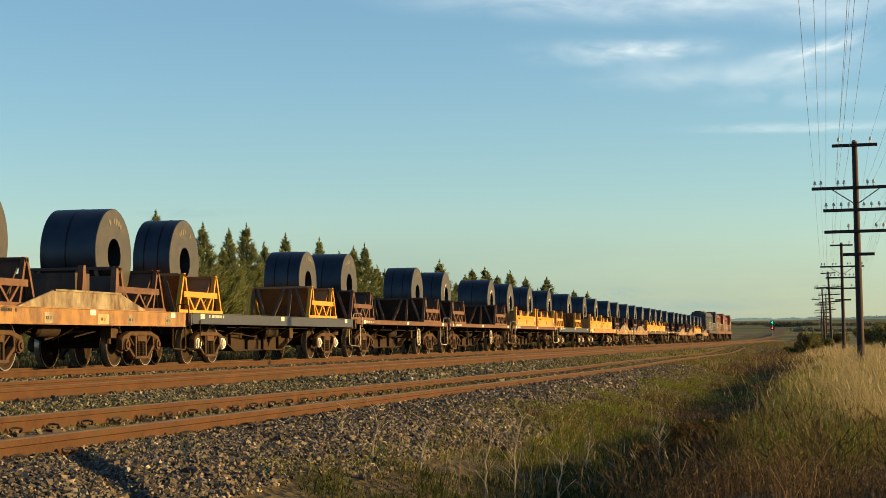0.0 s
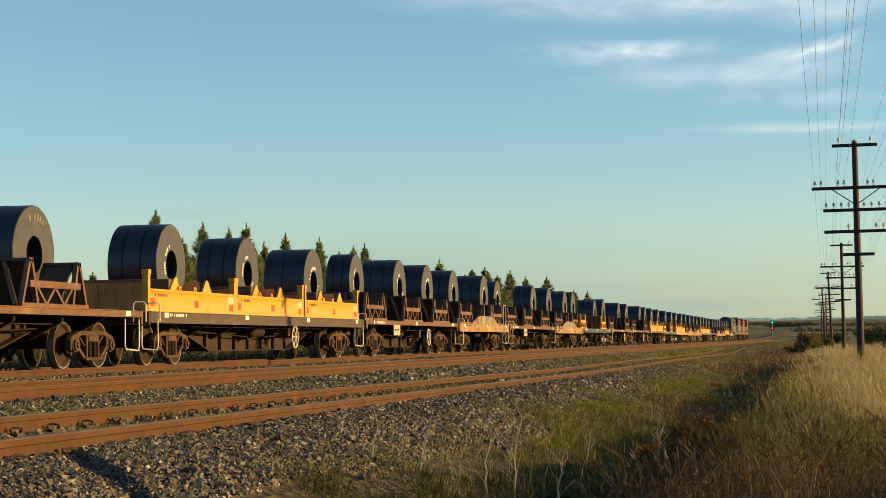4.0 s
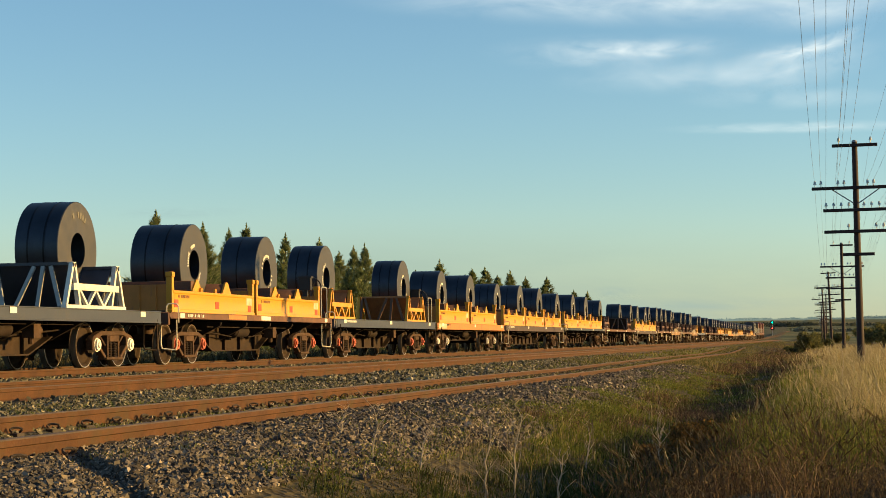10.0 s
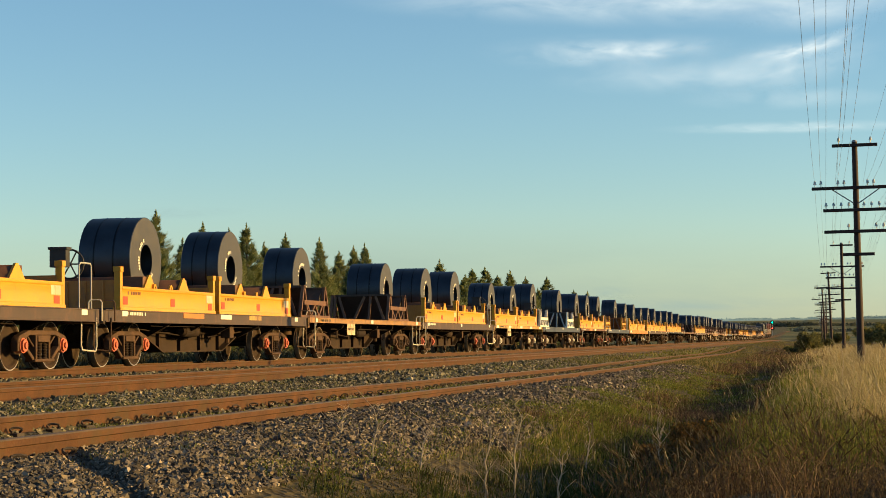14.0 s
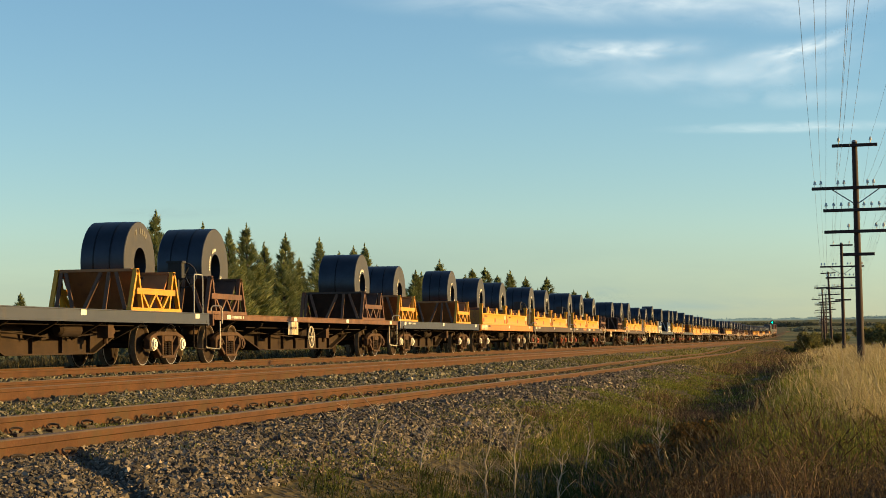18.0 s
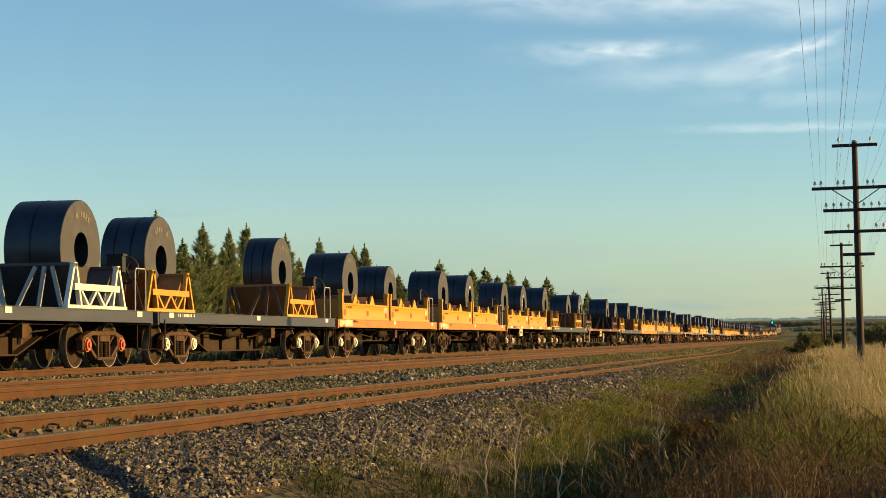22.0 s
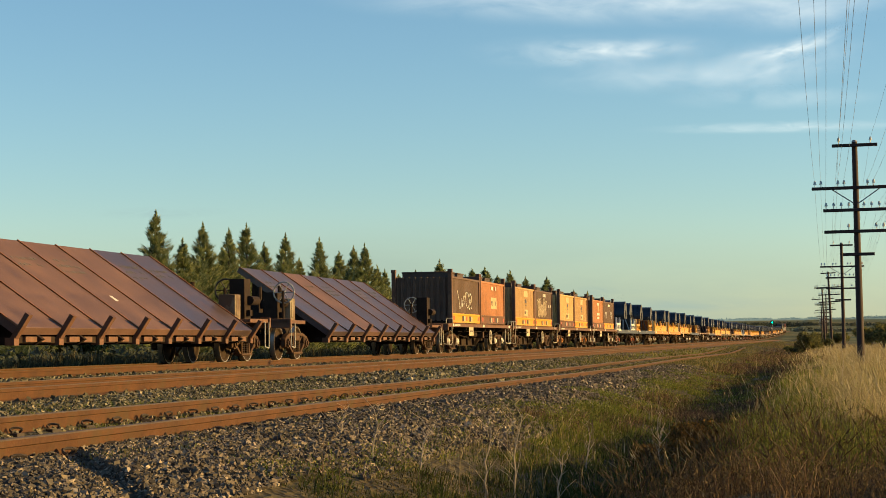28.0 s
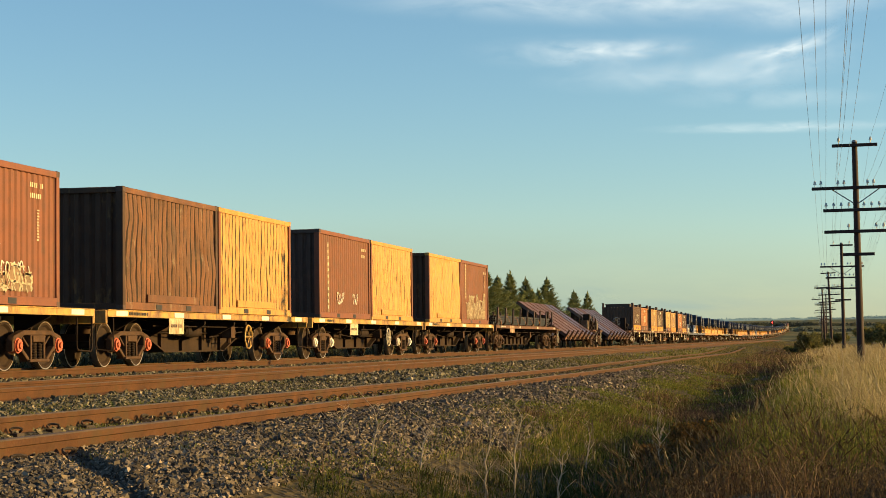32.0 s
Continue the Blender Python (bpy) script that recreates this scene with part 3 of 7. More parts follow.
M_LEAF = scatter_material("broad_weed_leaves", [(0, (0.0302, 0.0402, 0.0108)), (0.5, (0.105, 0.128, 0.024)), (0.85, (0.19, 0.205, 0.038)), (1, (0.27, 0.235, 0.07))], translucent=0.45)
def edge(x, y):
    """Distance beyond the ragged line where the ballast gives way to plants."""
    return x - near_x(y) - 2.12 + 0.45 * smooth(22, 60, y) + 1.1 * (patch(x, y, 0.9, 51) - 0.5) + 0.5 * (patch(x, y, 0.25, 52) - 0.5)


tufts("green_grass", "short green grass creeping over the gravel edge", clumps(rng, 9000, 13, 115, verge(1.2), verge(4.2),
      lambda x, y: (0.03 + 0.97 * smooth(-0.15, 0.5, edge(x, y))) * smooth(0.40, 0.62, patch(x, y, 0.8, 3)),
      lambda x, y: (22, 0.03 + 0.06 * patch(x, y, 1.2, 1) + 0.03 * rng.random(), 0.004 * far_w(y), 0.07 + 0.001 * y)), M_GREEN, rng, lean=0.9)
def sheltered(x):
    """How tall plants grow on the floor of the hollow, lower than its bank."""
    return 0.07 + 0.11 * smooth(12.9, 14.2, x)


tufts("hollow_grass", "fine grass in the shaded hollow, its green darkened for shade", clumps(rng, 3400, 8.4, 22, verge(1.6), lambda y: 14.5, lambda x, y: smooth(0.05, 0.6, edge(x, y)) * smooth(0.35, 0.55, patch(x, y, 0.5, 53)),
      lambda x, y: (26, sheltered(x) * (0.35 + 0.65 * rng.random()), 0.0034 * far_w(y), 0.06)), M_SHADEGREEN, rng, lean=0.75)
tufts("gravel_weeds", "low leafy weeds dotted between the tracks", clumps(rng, 8500, 13, 130, lambda y: 7.05, verge(-0.9), lambda x, y: smooth(0.35, 0.7, patch(x, y, 1.1, 5)), lambda x, y: (7, 0.05 + 0.0007 * y, 0.007 * far_w(y), 0.05 + 0.002 * y))
      + clumps(rng, 2400, 16, 130, lambda y: 0.9, lambda y: 6.9, lambda x, y: smooth(0.4, 0.75, patch(x, y, 1.1, 6)), lambda x, y: (8, 0.05, 0.010 * far_w(y), 0.07))
      + clumps(rng, 5200, 9, 70, verge(-0.72), verge(0.72), lambda x, y: smooth(0.40, 0.70, patch(x, y, 0.7, 7)) * (0.35 + 0.65 * smooth(14, 28, y)), lambda x, y: (9, 0.07 + 0.04 * rng.random(), 0.006 * far_w(y), 0.06))
      + clumps(rng, 3000, 8.5, 45, verge(0.95), verge(2.5), lambda x, y: smooth(0.48, 0.75, patch(x, y, 0.4, 7)), lambda x, y: (8, 0.035 + 0.05 * rng.random(), 0.0045 * far_w(y), 0.03)), M_LEAF, rng, "weeds", lean=1.1)
tufts("leafy_weeds", "leafy weeds in the shaded hollow, their green darkened for shade", clumps(rng, 500, 8.6, 17, verge(1.4), lambda y: 14.6, lambda x, y: smooth(0.30, 0.6, patch(x, y, 0.4, 8)) * smooth(-0.2, 0.3, edge(x, y)), lambda x, y: (14, sheltered(x) * (0.5 + rng.random()), 0.008, 0.06)), M_SHADEGREEN, rng, "weeds", lean=0.8)
tufts("bank_leaves", "green leafy weeds along the hollow and the bank", clumps(rng, 3400, 16, 90, verge(2.3), lambda y: 14.9, lambda x, y: smooth(0.45, 0.7, patch(x, y, 0.8, 9)), lambda x, y: (14, 0.06 + 0.08 * patch(x, y, 0.7), 0.007 * far_w(y), 0.09))
      + clumps(rng, 1500, 10, 40, lambda y: 14.7, lambda y: 17.0, lambda x, y: smooth(0.35, 0.6, patch(x, y, 0.5, 21)), lambda x, y: (22, 0.12 + 0.18 * rng.random(), 0.004 * far_w(y), 0.09)), M_LEAF, rng, "weeds", lean=0.8)
tufts("brown_weeds", "soft purplish-brown grass in patches along the hollow", clumps(rng, 3600, 17, 120, verge(2.2), lambda y: 14.9, lambda x, y: smooth(0.52, 0.66, patch(x, y, 1.5, 11)) * smooth(0.1, 0.5, edge(x, y)), lambda x, y: (26, 0.08 + 0.10 * patch(x, y, 1.0, 2), 0.0040 * far_w(y), 0.10))
      + clumps(rng, 520, 7.4, 18, lambda y: 14.3, lambda y: 16.4, lambda x, y: smooth(0.4, 0.65, patch(x, y, 0.6, 54)), lambda x, y: (14, 0.12 + 0.20 * patch(x, y, 0.5, 2), 0.0036, 0.07))
      + clumps(rng, 1500, 55, 190, verge(2.5), lambda y: 15.5, lambda x, y: 0.8, lambda x, y: (22, 0.10 + 0.14 * rng.random(), 0.012, 0.25)), M_WEED, rng, "weeds", lean=0.8)
tufts("weed_stalks", "thin pale weed stalks rising from the hollow", clumps(rng, 90, 8.8, 14, verge(1.5), lambda y: 14.2, lambda x, y: smooth(-0.2, 0.4, edge(x, y)) * 0.8, lambda x, y: (2, 0.14 + 0.14 * rng.random(), 0.003, 0.04))
      + clumps(rng, 160, 14, 40, verge(2.4), lambda y: 15.0, lambda x, y: smooth(0.1, 0.6, edge(x, y)) * smooth(0.5, 0.7, patch(x, y, 0.7, 55)), lambda x, y: (4, 0.18 + 0.22 * rng.random(), 0.0030 * far_w(y), 0.06)), M_TWIGS, rng, "weeds", lean=0.6, heads=True)
forbs("dead_weeds", "dead weeds along the bottom of the hollow, darkened for its shade", clumps(rng, 800, 8.4, 20, verge(2.1), lambda y: 14.6, lambda x, y: 0.9 * smooth(0.45, 0.6, patch(x, y, 0.8, 59)) * smooth(0.3, 0.9, edge(x, y)), lambda x, y: (34, sheltered(x) * (0.4 + 0.8 * rng.random()), 0.010, 0.06))
      + clumps(rng, 1500, 16, 60, verge(2.7), lambda y: 14.9, lambda x, y: smooth(0.42, 0.6, patch(x, y, 1.3, 31)) * smooth(0.4, 1.0, edge(x, y)), lambda x, y: (34, 0.04 + 0.08 * patch(x, y, 0.8, 2), 0.007 * far_w(y), 0.08)), M_SHADEWEED, rng)
forbs("tangled_weeds", "tangled dark brown weeds on the bank", clumps(rng, 1700, 7.4, 16, lambda y: 14.3, lambda y: 16.4, lambda x, y: 0.1 + 0.9 * smooth(0.36, 0.58, patch(x, y, 0.38, 61)), lambda x, y: (46, 0.08 + 0.18 * patch(x, y, 0.4, 2), 0.008, 0.06))
      + clumps(rng, 900, 16, 70, verge(2.6), lambda y: 15.2, lambda x, y: smooth(0.5, 0.68, patch(x, y, 1.2, 33)) * smooth(0.2, 0.8, edge(x, y)), lambda x, y: (32, 0.05 + 0.11 * patch(x, y, 0.9, 2), 0.007 * far_w(y), 0.08)), M_BANKWEED, rng)
tufts("bank_stalks", "soft upright brown stalks of dead weeds on the bank", clumps(rng, 520, 8.4, 15.5, lambda y: 14.1, lambda y: 16.0, lambda x, y: smooth(0.3, 0.6, patch(x, y, 0.35, 63)), lambda x, y: (9, 0.14 + 0.20 * patch(x, y, 0.5, 2), 0.0045, 0.05)), M_BANKWEED, rng, "weeds", lean=0.45, heads=True)
forbs("leafy_plants", "bright leafy weeds in patches along the gravel", clumps(rng, 4200, 17, 80, verge(1.6), lambda y: 15.4, lambda x, y: smooth(0.46, 0.64, patch(x, y, 1.1, 35)) * smooth(-0.1, 0.4, edge(x, y)), lambda x, y: (26, 0.04 + 0.09 * patch(x, y, 0.7, 2), 0.008 * far_w(y), 0.08))
      + clumps(rng, 4400, 17, 45, verge(1.3), verge(3.0), lambda x, y: smooth(0.38, 0.52, patch(x, y, 0.9, 38)) * smooth(-0.15, 0.35, edge(x, y)), lambda x, y: (24, 0.04 + 0.07 * patch(x, y, 0.7, 2), 0.009 * far_w(y), 0.08))
      + clumps(rng, 420, 8.6, 16, verge(1.4), lambda y: 13.0, lambda x, y: smooth(0.45, 0.65, patch(x, y, 0.5, 36)) * smooth(-0.3, 0.2, edge(x, y)), lambda x, y: (26, 0.04 + 0.08 * rng.random(), 0.010, 0.05))
      + clumps(rng, 2600, 9, 34, lambda y: 14.9, lambda y: 16.6, lambda x, y: smooth(0.36, 0.56, patch(x, y, 0.5, 37)), lambda x, y: (40, 0.10 + 0.20 * rng.random(), 0.008, 0.06)), M_LEAF, rng)
forbs("trodden_weeds", "low trodden weeds round the standpoint", clumps(rng, 1500, 1.0, 8.4, lambda y: 13.4, lambda y: 19.5, lambda x, y: 0.9, lambda x, y: (30, 0.05 + 0.12 * patch(x, y, 0.6, 2), 0.012, 0.08))
      + [(x, -y, ground_z(x, -y), 30, h, sz, sp) for x, y, z, n_, h, sz, sp in clumps(rng, 1500, 1.0, 12, lambda y: 12.8, lambda y: 21, lambda x, y: 0.9, lambda x, y: (30, 0.05 + 0.15 * patch(x, y, 0.6, 2), 0.014, 0.09))], M_WEED, rng)
tufts("bank_grass", "green grass under the straw of the bank", clumps(rng, 2600, 12, 60, lambda y: 14.5, lambda y: 16.2 + 0.05 * y, lambda x, y: smooth(14.7, 15.4, x + 0.9 * (patch(x, y, 0.6, 41) - 0.5)) * smooth(0.35, 0.6, patch(x, y, 0.8, 62)), lambda x, y: (26, 0.10 + 0.16 * patch(x, y, 0.6, 13), 0.0028 * far_w(y), 0.09)), M_GREEN, rng, lean=0.7)
tufts("dry_grass", "straw-coloured dry grass tussocks by the telegraph poles", clumps(rng, 3300, 12.6, 70, lambda y: 14.4, lambda y: 15.9 + 0.05 * y, lambda x, y: smooth(14.75, 15.6, x + 0.006 * (y - 15) + 0.9 * (patch(x, y, 0.6, 41) - 0.5)) * smooth(0.30, 0.52, patch(x, y, 0.7, 12)), lambda x, y: (23, 0.08 + (0.12 + 0.28 * smooth(15.0, 15.8, x)) * patch(x, y, 0.6, 13), 0.0026 * far_w(y), 0.08))
      # second group: unseen tall grass added at the right to shade the hollow
      + clumps(rng, 340, 7.6, 13.0, lambda y: 16.2, lambda y: 17.6, lambda x, y: smooth(0.3, 0.5, patch(x, y, 0.7, 12)), lambda x, y: (20, 0.18 + 0.28 * patch(x, y, 0.8, 13), 0.005, 0.12))
      + clumps(rng, 1800, 60, 200, lambda y: 15.0, lambda y: 16 + 0.06 * y, lambda x, y: 0.85, lambda x, y: (22, 0.15 + 0.22 * rng.random(), 0.010, 0.3)), M_DRY, rng, lean=0.6, wind=0.05)
tufts("seed_stalks", "tall pale grass stalks with feathery seed heads", clumps(rng, 1300, 14, 60, lambda y: 14.6, lambda y: 15.9 + 0.05 * y, lambda x, y: smooth(14.4, 15.8, x) * patch(x, y, 0.5, 15) * 1.4, lambda x, y: (3, 0.34 + 0.26 * rng.random(), 0.0018 * far_w(y), 0.07))
      + clumps(rng, 200, 10, 24, verge(2.4), lambda y: 14.8, lambda x, y: 0.6, lambda x, y: (2, 0.20 + 0.18 * rng.random(), 0.0022, 0.06)), M_DRY, rng, lean=0.4, wind=0.06, heads=True)
tufts("track_grass", "olive and tan grass over the far ends of the tracks", clumps(rng, 5200, 55, 300, lambda y: 7.1, lambda y: 15.5, lambda x, y: smooth(0.25, 0.5, patch(x, y, 3.5, 57)), lambda x, y: (12, 0.05 + 0.09 * patch(x, y, 2.5, 58), 0.02 + 0.0002 * y, 0.35)), M_VERGE, rng)
# Added weeds; their dark colour stands for the shaded band beyond the train.
tufts("field_grass", "rough weeds in the field beyond the train, darkened for shade", clumps(rng, 3000, 30, 190, lambda y: -27, lambda y: -10, lambda x, y: 0.8, lambda x, y: (12, 0.5, 0.04, 0.35))
      + clumps(rng, 5200, 26, 260, lambda y: -13.5, lambda y: -7.5, lambda x, y: 0.95, lambda x, y: (16, 0.9 + 0.55 * patch(x, y, 3.0, 56), 0.05, 0.3)), M_SHADEWEED, rng)


def sapling(x, y, h, seed):
    r = random.Random(seed)
    bm = bmesh.new()
    z = ground_z(x, y) - 0.03
    p = Vector((0, 0, 0))
    k = 7
    for i in range(k):
        q = p + Vector((r.uniform(-0.012, 0.02), r.uniform(-0.012, 0.012), h / k))
        rod(bm, p, q, 0.006 * (1 - i / k) + 0.002, 5, 0.006 * (1 - (i + 1) / k) + 0.002)
        if i > 0:
            for _ in range(1 + i % 2):
                a = r.uniform(0, 6.28); e = q + Vector((math.cos(a), math.sin(a), 1.2)) * r.uniform(0.35, 1.0) * 0.26 * h
                rod(bm, q, e, 0.0022, 4, 0.0012)
                for _ in range(1):
                    rod(bm, e, e + Vector((r.uniform(-0.06, 0.06), r.uniform(-0.06, 0.06), r.uniform(0.02, 0.05))), 0.0016, 3, 0.001)
        p = q
    me = bpy.data.meshes.new("sapling"); bm.to_mesh(me); bm.free(); me.materials.append(M_TWIG)
    ob = thing("bare_sapling", "leafless pale weed stalk with fine twigs", "plant", "bare stalks in the weeds", at=(x, y, z))
    part("stalk", me, ob)


for i, (x, y, h) in enumerate(((12.72, 10.4, 0.34), (13.0, 10.5, 0.30), (13.38, 10.5, 0.42), (13.57, 10.5, 0.55), (13.8, 10.7, 0.34), (12.2, 11.6, 0.22), (13.6, 13.4, 0.34), (13.9, 16.5, 0.4), (14.2, 13.2, 0.34), (15.6, 24.0, 0.6))):
    sapling(x, y, h, i)


# ---- trees and bushes ----
def conifer_crown(seed, H=10.0, R=2.2):
    """Whorls of upswept branches, each a flat spray of small needle tufts."""
    r = np.random.default_rng(seed)
    V, Fa, b = [], [], 0
    levels = 34
    for i in range(levels):
        t = (i + r.uniform(0, 0.5)) / levels
        z0 = H * (0.05 + 0.90 * t)
        rad = R * (1 - t) ** 1.0 * r.uniform(0.78, 1.08) + 0.05
        for j in range(int(8 + 16 * (1 - t))):
            a = r.uniform(0, 6.283); L = rad * r.uniform(0.72, 1.08)
            d = np.array((math.cos(a), math.sin(a), 0.0)); s = np.array((-d[1], d[0], 0.0))
            z = z0 + r.normal(0, 0.12)
            for k in range(7):
                u = 0.34 + 0.66 * (k + 1.0) / 7
                c = d * L * u + np.array((0, 0, z + 0.62 * L * u * u - 0.30 * L * u))
                wide = (0.10 + 0.30 * L * (1 - abs(u - 0.45))) * 0.5
                for m_ in range(4):
                    w = r.uniform(0.14, 0.32) * (0.5 + 0.5 * (1 - t))
                    p = c + s * r.uniform(-wide, wide) + (0, 0, r.normal(0, 0.06 + 0.10 * (1 - t)))
                    q = p + d * w * 1.2 + s * r.uniform(-w, w) * 0.6 + (0, 0, r.uniform(0.5, 1.9) * w)
                    g = p + s * r.choice((-1, 1)) * w * 0.55 + (0, 0, r.uniform(-0.35, 0.25) * w)
                    V += [p, q, g]; Fa.append((b, b + 1, b + 2)); b += 3
    for k in range(60):
        v = k / 60
        z = H * (0.86 + 0.14 * v)
        a = r.uniform(0, 6.28); w = 0.34 * (1.08 - v)
        p = np.array((0, 0, z)); V += [p, p + (w * math.cos(a), w * math.sin(a), 0.12 + 0.5 * w), p + (0.02, 0.02, 0.20)]; Fa.append((b, b + 1, b + 2)); b += 3
    return raw("conifer_crown", V, Fa, M_CONIFER)


CROWNS = [conifer_crown(s, R=rr) for s, rr in ((1, 2.75), (2, 2.4), (3, 3.0), (4, 2.6))]


def trunk_fill(bm):
    rod(bm, (0, 0, -0.3), (0.05, 0.03, 4.0), 0.16, 8, 0.11)
    rod(bm, (0.05, 0.03, 4.0), (0, 0, 10.0), 0.11, 8, 0.015)
    for k in range(10):
        a = k * 2.4
        rod(bm, (0, 0, 0.8 + k * 0.8), (math.cos(a) * (1.6 - k * 0.12), math.sin(a) * (1.6 - k * 0.12), 1.1 + k * 0.82), 0.035, 5, 0.01)


def conifer(x, y, h, k):
    g = ground_z(x, y)
    ob = thing("conifer_tree", "young dark-green conifer in a row behind the railway", "tree", "row of conifers", at=(x, y, g), turn=k * 77 % 360)
    f = (h + 0.25) / 10.2
    wide = f * (1.38 + 0.16 * math.sin(k * 1.7))
    if y > 195:
        wide, f = wide * 1.4, f * 1.06
    ob.scale = (wide, wide, f)
    part("trunk", mesh("trunk", M_BARK, trunk_fill), ob)
    part("crown", CROWNS[k % 4], ob)


TREES = [(-31.3, 123.1, 11.2), (-29.8, 124.6, 9.2), (-30.7, 131.6, 10.8), (-29.5, 134.2, 10.5), (-29.4, 138.3, 11.1), (-32.2, 152, 10.4), (-32.4, 159.2, 11.6), (-28.3, 156, 10.9), (-31.2, 173.6, 10.6),
         (-31.3, 179.7, 11.4), (-27.5, 169.4, 11.1), (-30.1, 188.3, 9.3), (-28.3, 187, 8.7), (-30.1, 203.4, 9.2), (-29.3, 213.2, 10.8), (-31.7, 246.6, 11), (-29.3, 243.5, 11), (-28.2, 257.4, 11.1), (-29.9, 282, 11),
         (-28.8, 297.7, 11.4), (-29.1, 333.4, 10.2), (-32.2, 378.5, 11.1), (-32.3, 140.8, 9.4)]
TREES += [(-28.2, 144.5, 8.6), (-30.1, 163.5, 9.2), (-28.9, 168.4, 9.0), (-28.1, 176.7, 9.3), (-28.9, 251, 10.2), (-27.9, 222, 9.3), (-30.5, 208.4, 9.2), (-29.5, 228, 8.8), (-30, 236, 9.6), (-30, 267, 9.8), (-29, 289, 9.5), (-31, 315, 9), (-73.7, 213, 10.2), (-76, 197, 7.4)]
TREES += [(x - 3.2, y + 4.5, 0.86 * h) for x, y, h in TREES[3:31:2]]
for k, (x, y, h) in enumerate(TREES):
    conifer(x, y, h, k)


def leaf_cloud(V, Fa, c, rad, count, leaf, r):
    for _ in range(count):
        d = r.normal(0, 1, 3); d /= np.linalg.norm(d)
        p = np.asarray(c) + d * np.asarray(rad) * r.uniform(0.35, 1.0) ** 0.5
        b = len(V)
        for _ in range(3):
            V.append(p + r.normal(0, leaf, 3))
        Fa.append((b, b + 1, b + 2))


def bush(x, y, w, h, seed, leaf=0.10, count=1600, label="dark green scrub bush among dry grass", name="bush", leaves=None):
    r = np.random.default_rng(seed)
    V, Fa = [], []
    for k in range(9):
        c = (r.uniform(-0.6, 0.6) * w, r.uniform(-0.6, 0.6) * w, h * r.uniform(0.25, 0.75))
        leaf_cloud(V, Fa, c, (w * 0.4, w * 0.4, h * 0.32), count // 9, leaf, r)
    bm = bmesh.new()
    for k in range(7):
        rod(bm, (0, 0, -0.1), (r.uniform(-0.5, 0.5) * w, r.uniform(-0.5, 0.5) * w, h * r.uniform(0.4, 0.8)), 0.03 * h, 5, 0.008 * h)
    me = bpy.data.meshes.new("stem"); bm.to_mesh(me); bm.free(); me.materials.append(M_BARK)
    ob = thing(name, label, "bush" if name == "bush" else "tree", at=(x, y, ground_z(x, y)))
    part("stem", me, ob); part("foliage", raw("foliage", V, Fa, leaves or (M_SCRUB if x > 0 else M_BUSH)), ob)


bush(14.6, 113, 1.0, 1.25, 1, 0.045, 5200); bush(13.6, 128, 0.6, 0.5, 2, 0.05, 2000); bush(13.3, 140, 0.7, 0.5, 3, 0.05, 1800); bush(15.6, 150, 0.9, 0.8, 4, 0.05, 2200)
bush(19.9, 132, 1.3, 1.9, 5, 0.07, 3000); bush(21.6, 120, 1.4, 2.0, 6, 0.07, 3000); bush(20.6, 190, 2.0, 1.9, 7, 0.10, 2400); bush(17.6, 230, 1.8, 1.3, 9, 0.10, 2000); bush(16.6, 330, 2.4, 1.5, 10, 0.12, 2000)
for x, y, w, h, k in ((14.3, 16.0, 0.36, 0.30, 11), (14.52, 15.3, 0.34, 0.26, 17), (14.1, 14.6, 0.34, 0.24, 18), (14.35, 13.4, 0.32, 0.26, 19)):
    bush(x, y, w, h, k, 0.009, 5000, "rust-brown dried shrub in the weeds", leaves=M_RUSTLEAF)
bush(-76.5, 208, 3.6, 7.4, 20, 0.26, 2600, "rounded dark tree beyond the conifers", "broadleaf_tree"); bush(-71.5, 212, 4.4, 6.0, 22, 0.26, 2600, "rounded dark tree beyond the conifers", "broadleaf_tree")
bush(-72, 222, 6, 6.5, 13, 0.3, 1500, "rounded dark tree beyond the conifers", "broadleaf_tree"); bush(-84, 200, 5, 3, 14, 0.3, 1200); bush(-66, 232, 5, 5, 15, 0.3, 1500); bush(-95, 212, 7, 4, 16, 0.3, 1200)


def hedge():
    """A low dark hedge beyond the train, added for the shade under the conifers."""
    r = np.random.default_rng(21)
    V, Fa = [], []
    for k in range(230):
        y = 85 + 260 * k / 230 + r.normal(0, 1); x = -26.0 + r.normal(0, 0.7)
        h = r.uniform(0.9, 1.7)
        leaf_cloud(V, Fa, (x, y, ground_z(x, y) + h * 0.45), (0.9, 1.2, h * 0.55), 90, 0.14, r)
    return tagged(new("hedge", raw("hedge", V, Fa, M_FARWOOD)), "low dark hedge added for shade at the foot of the conifers", "hedge", kind="stuff")


hedge()


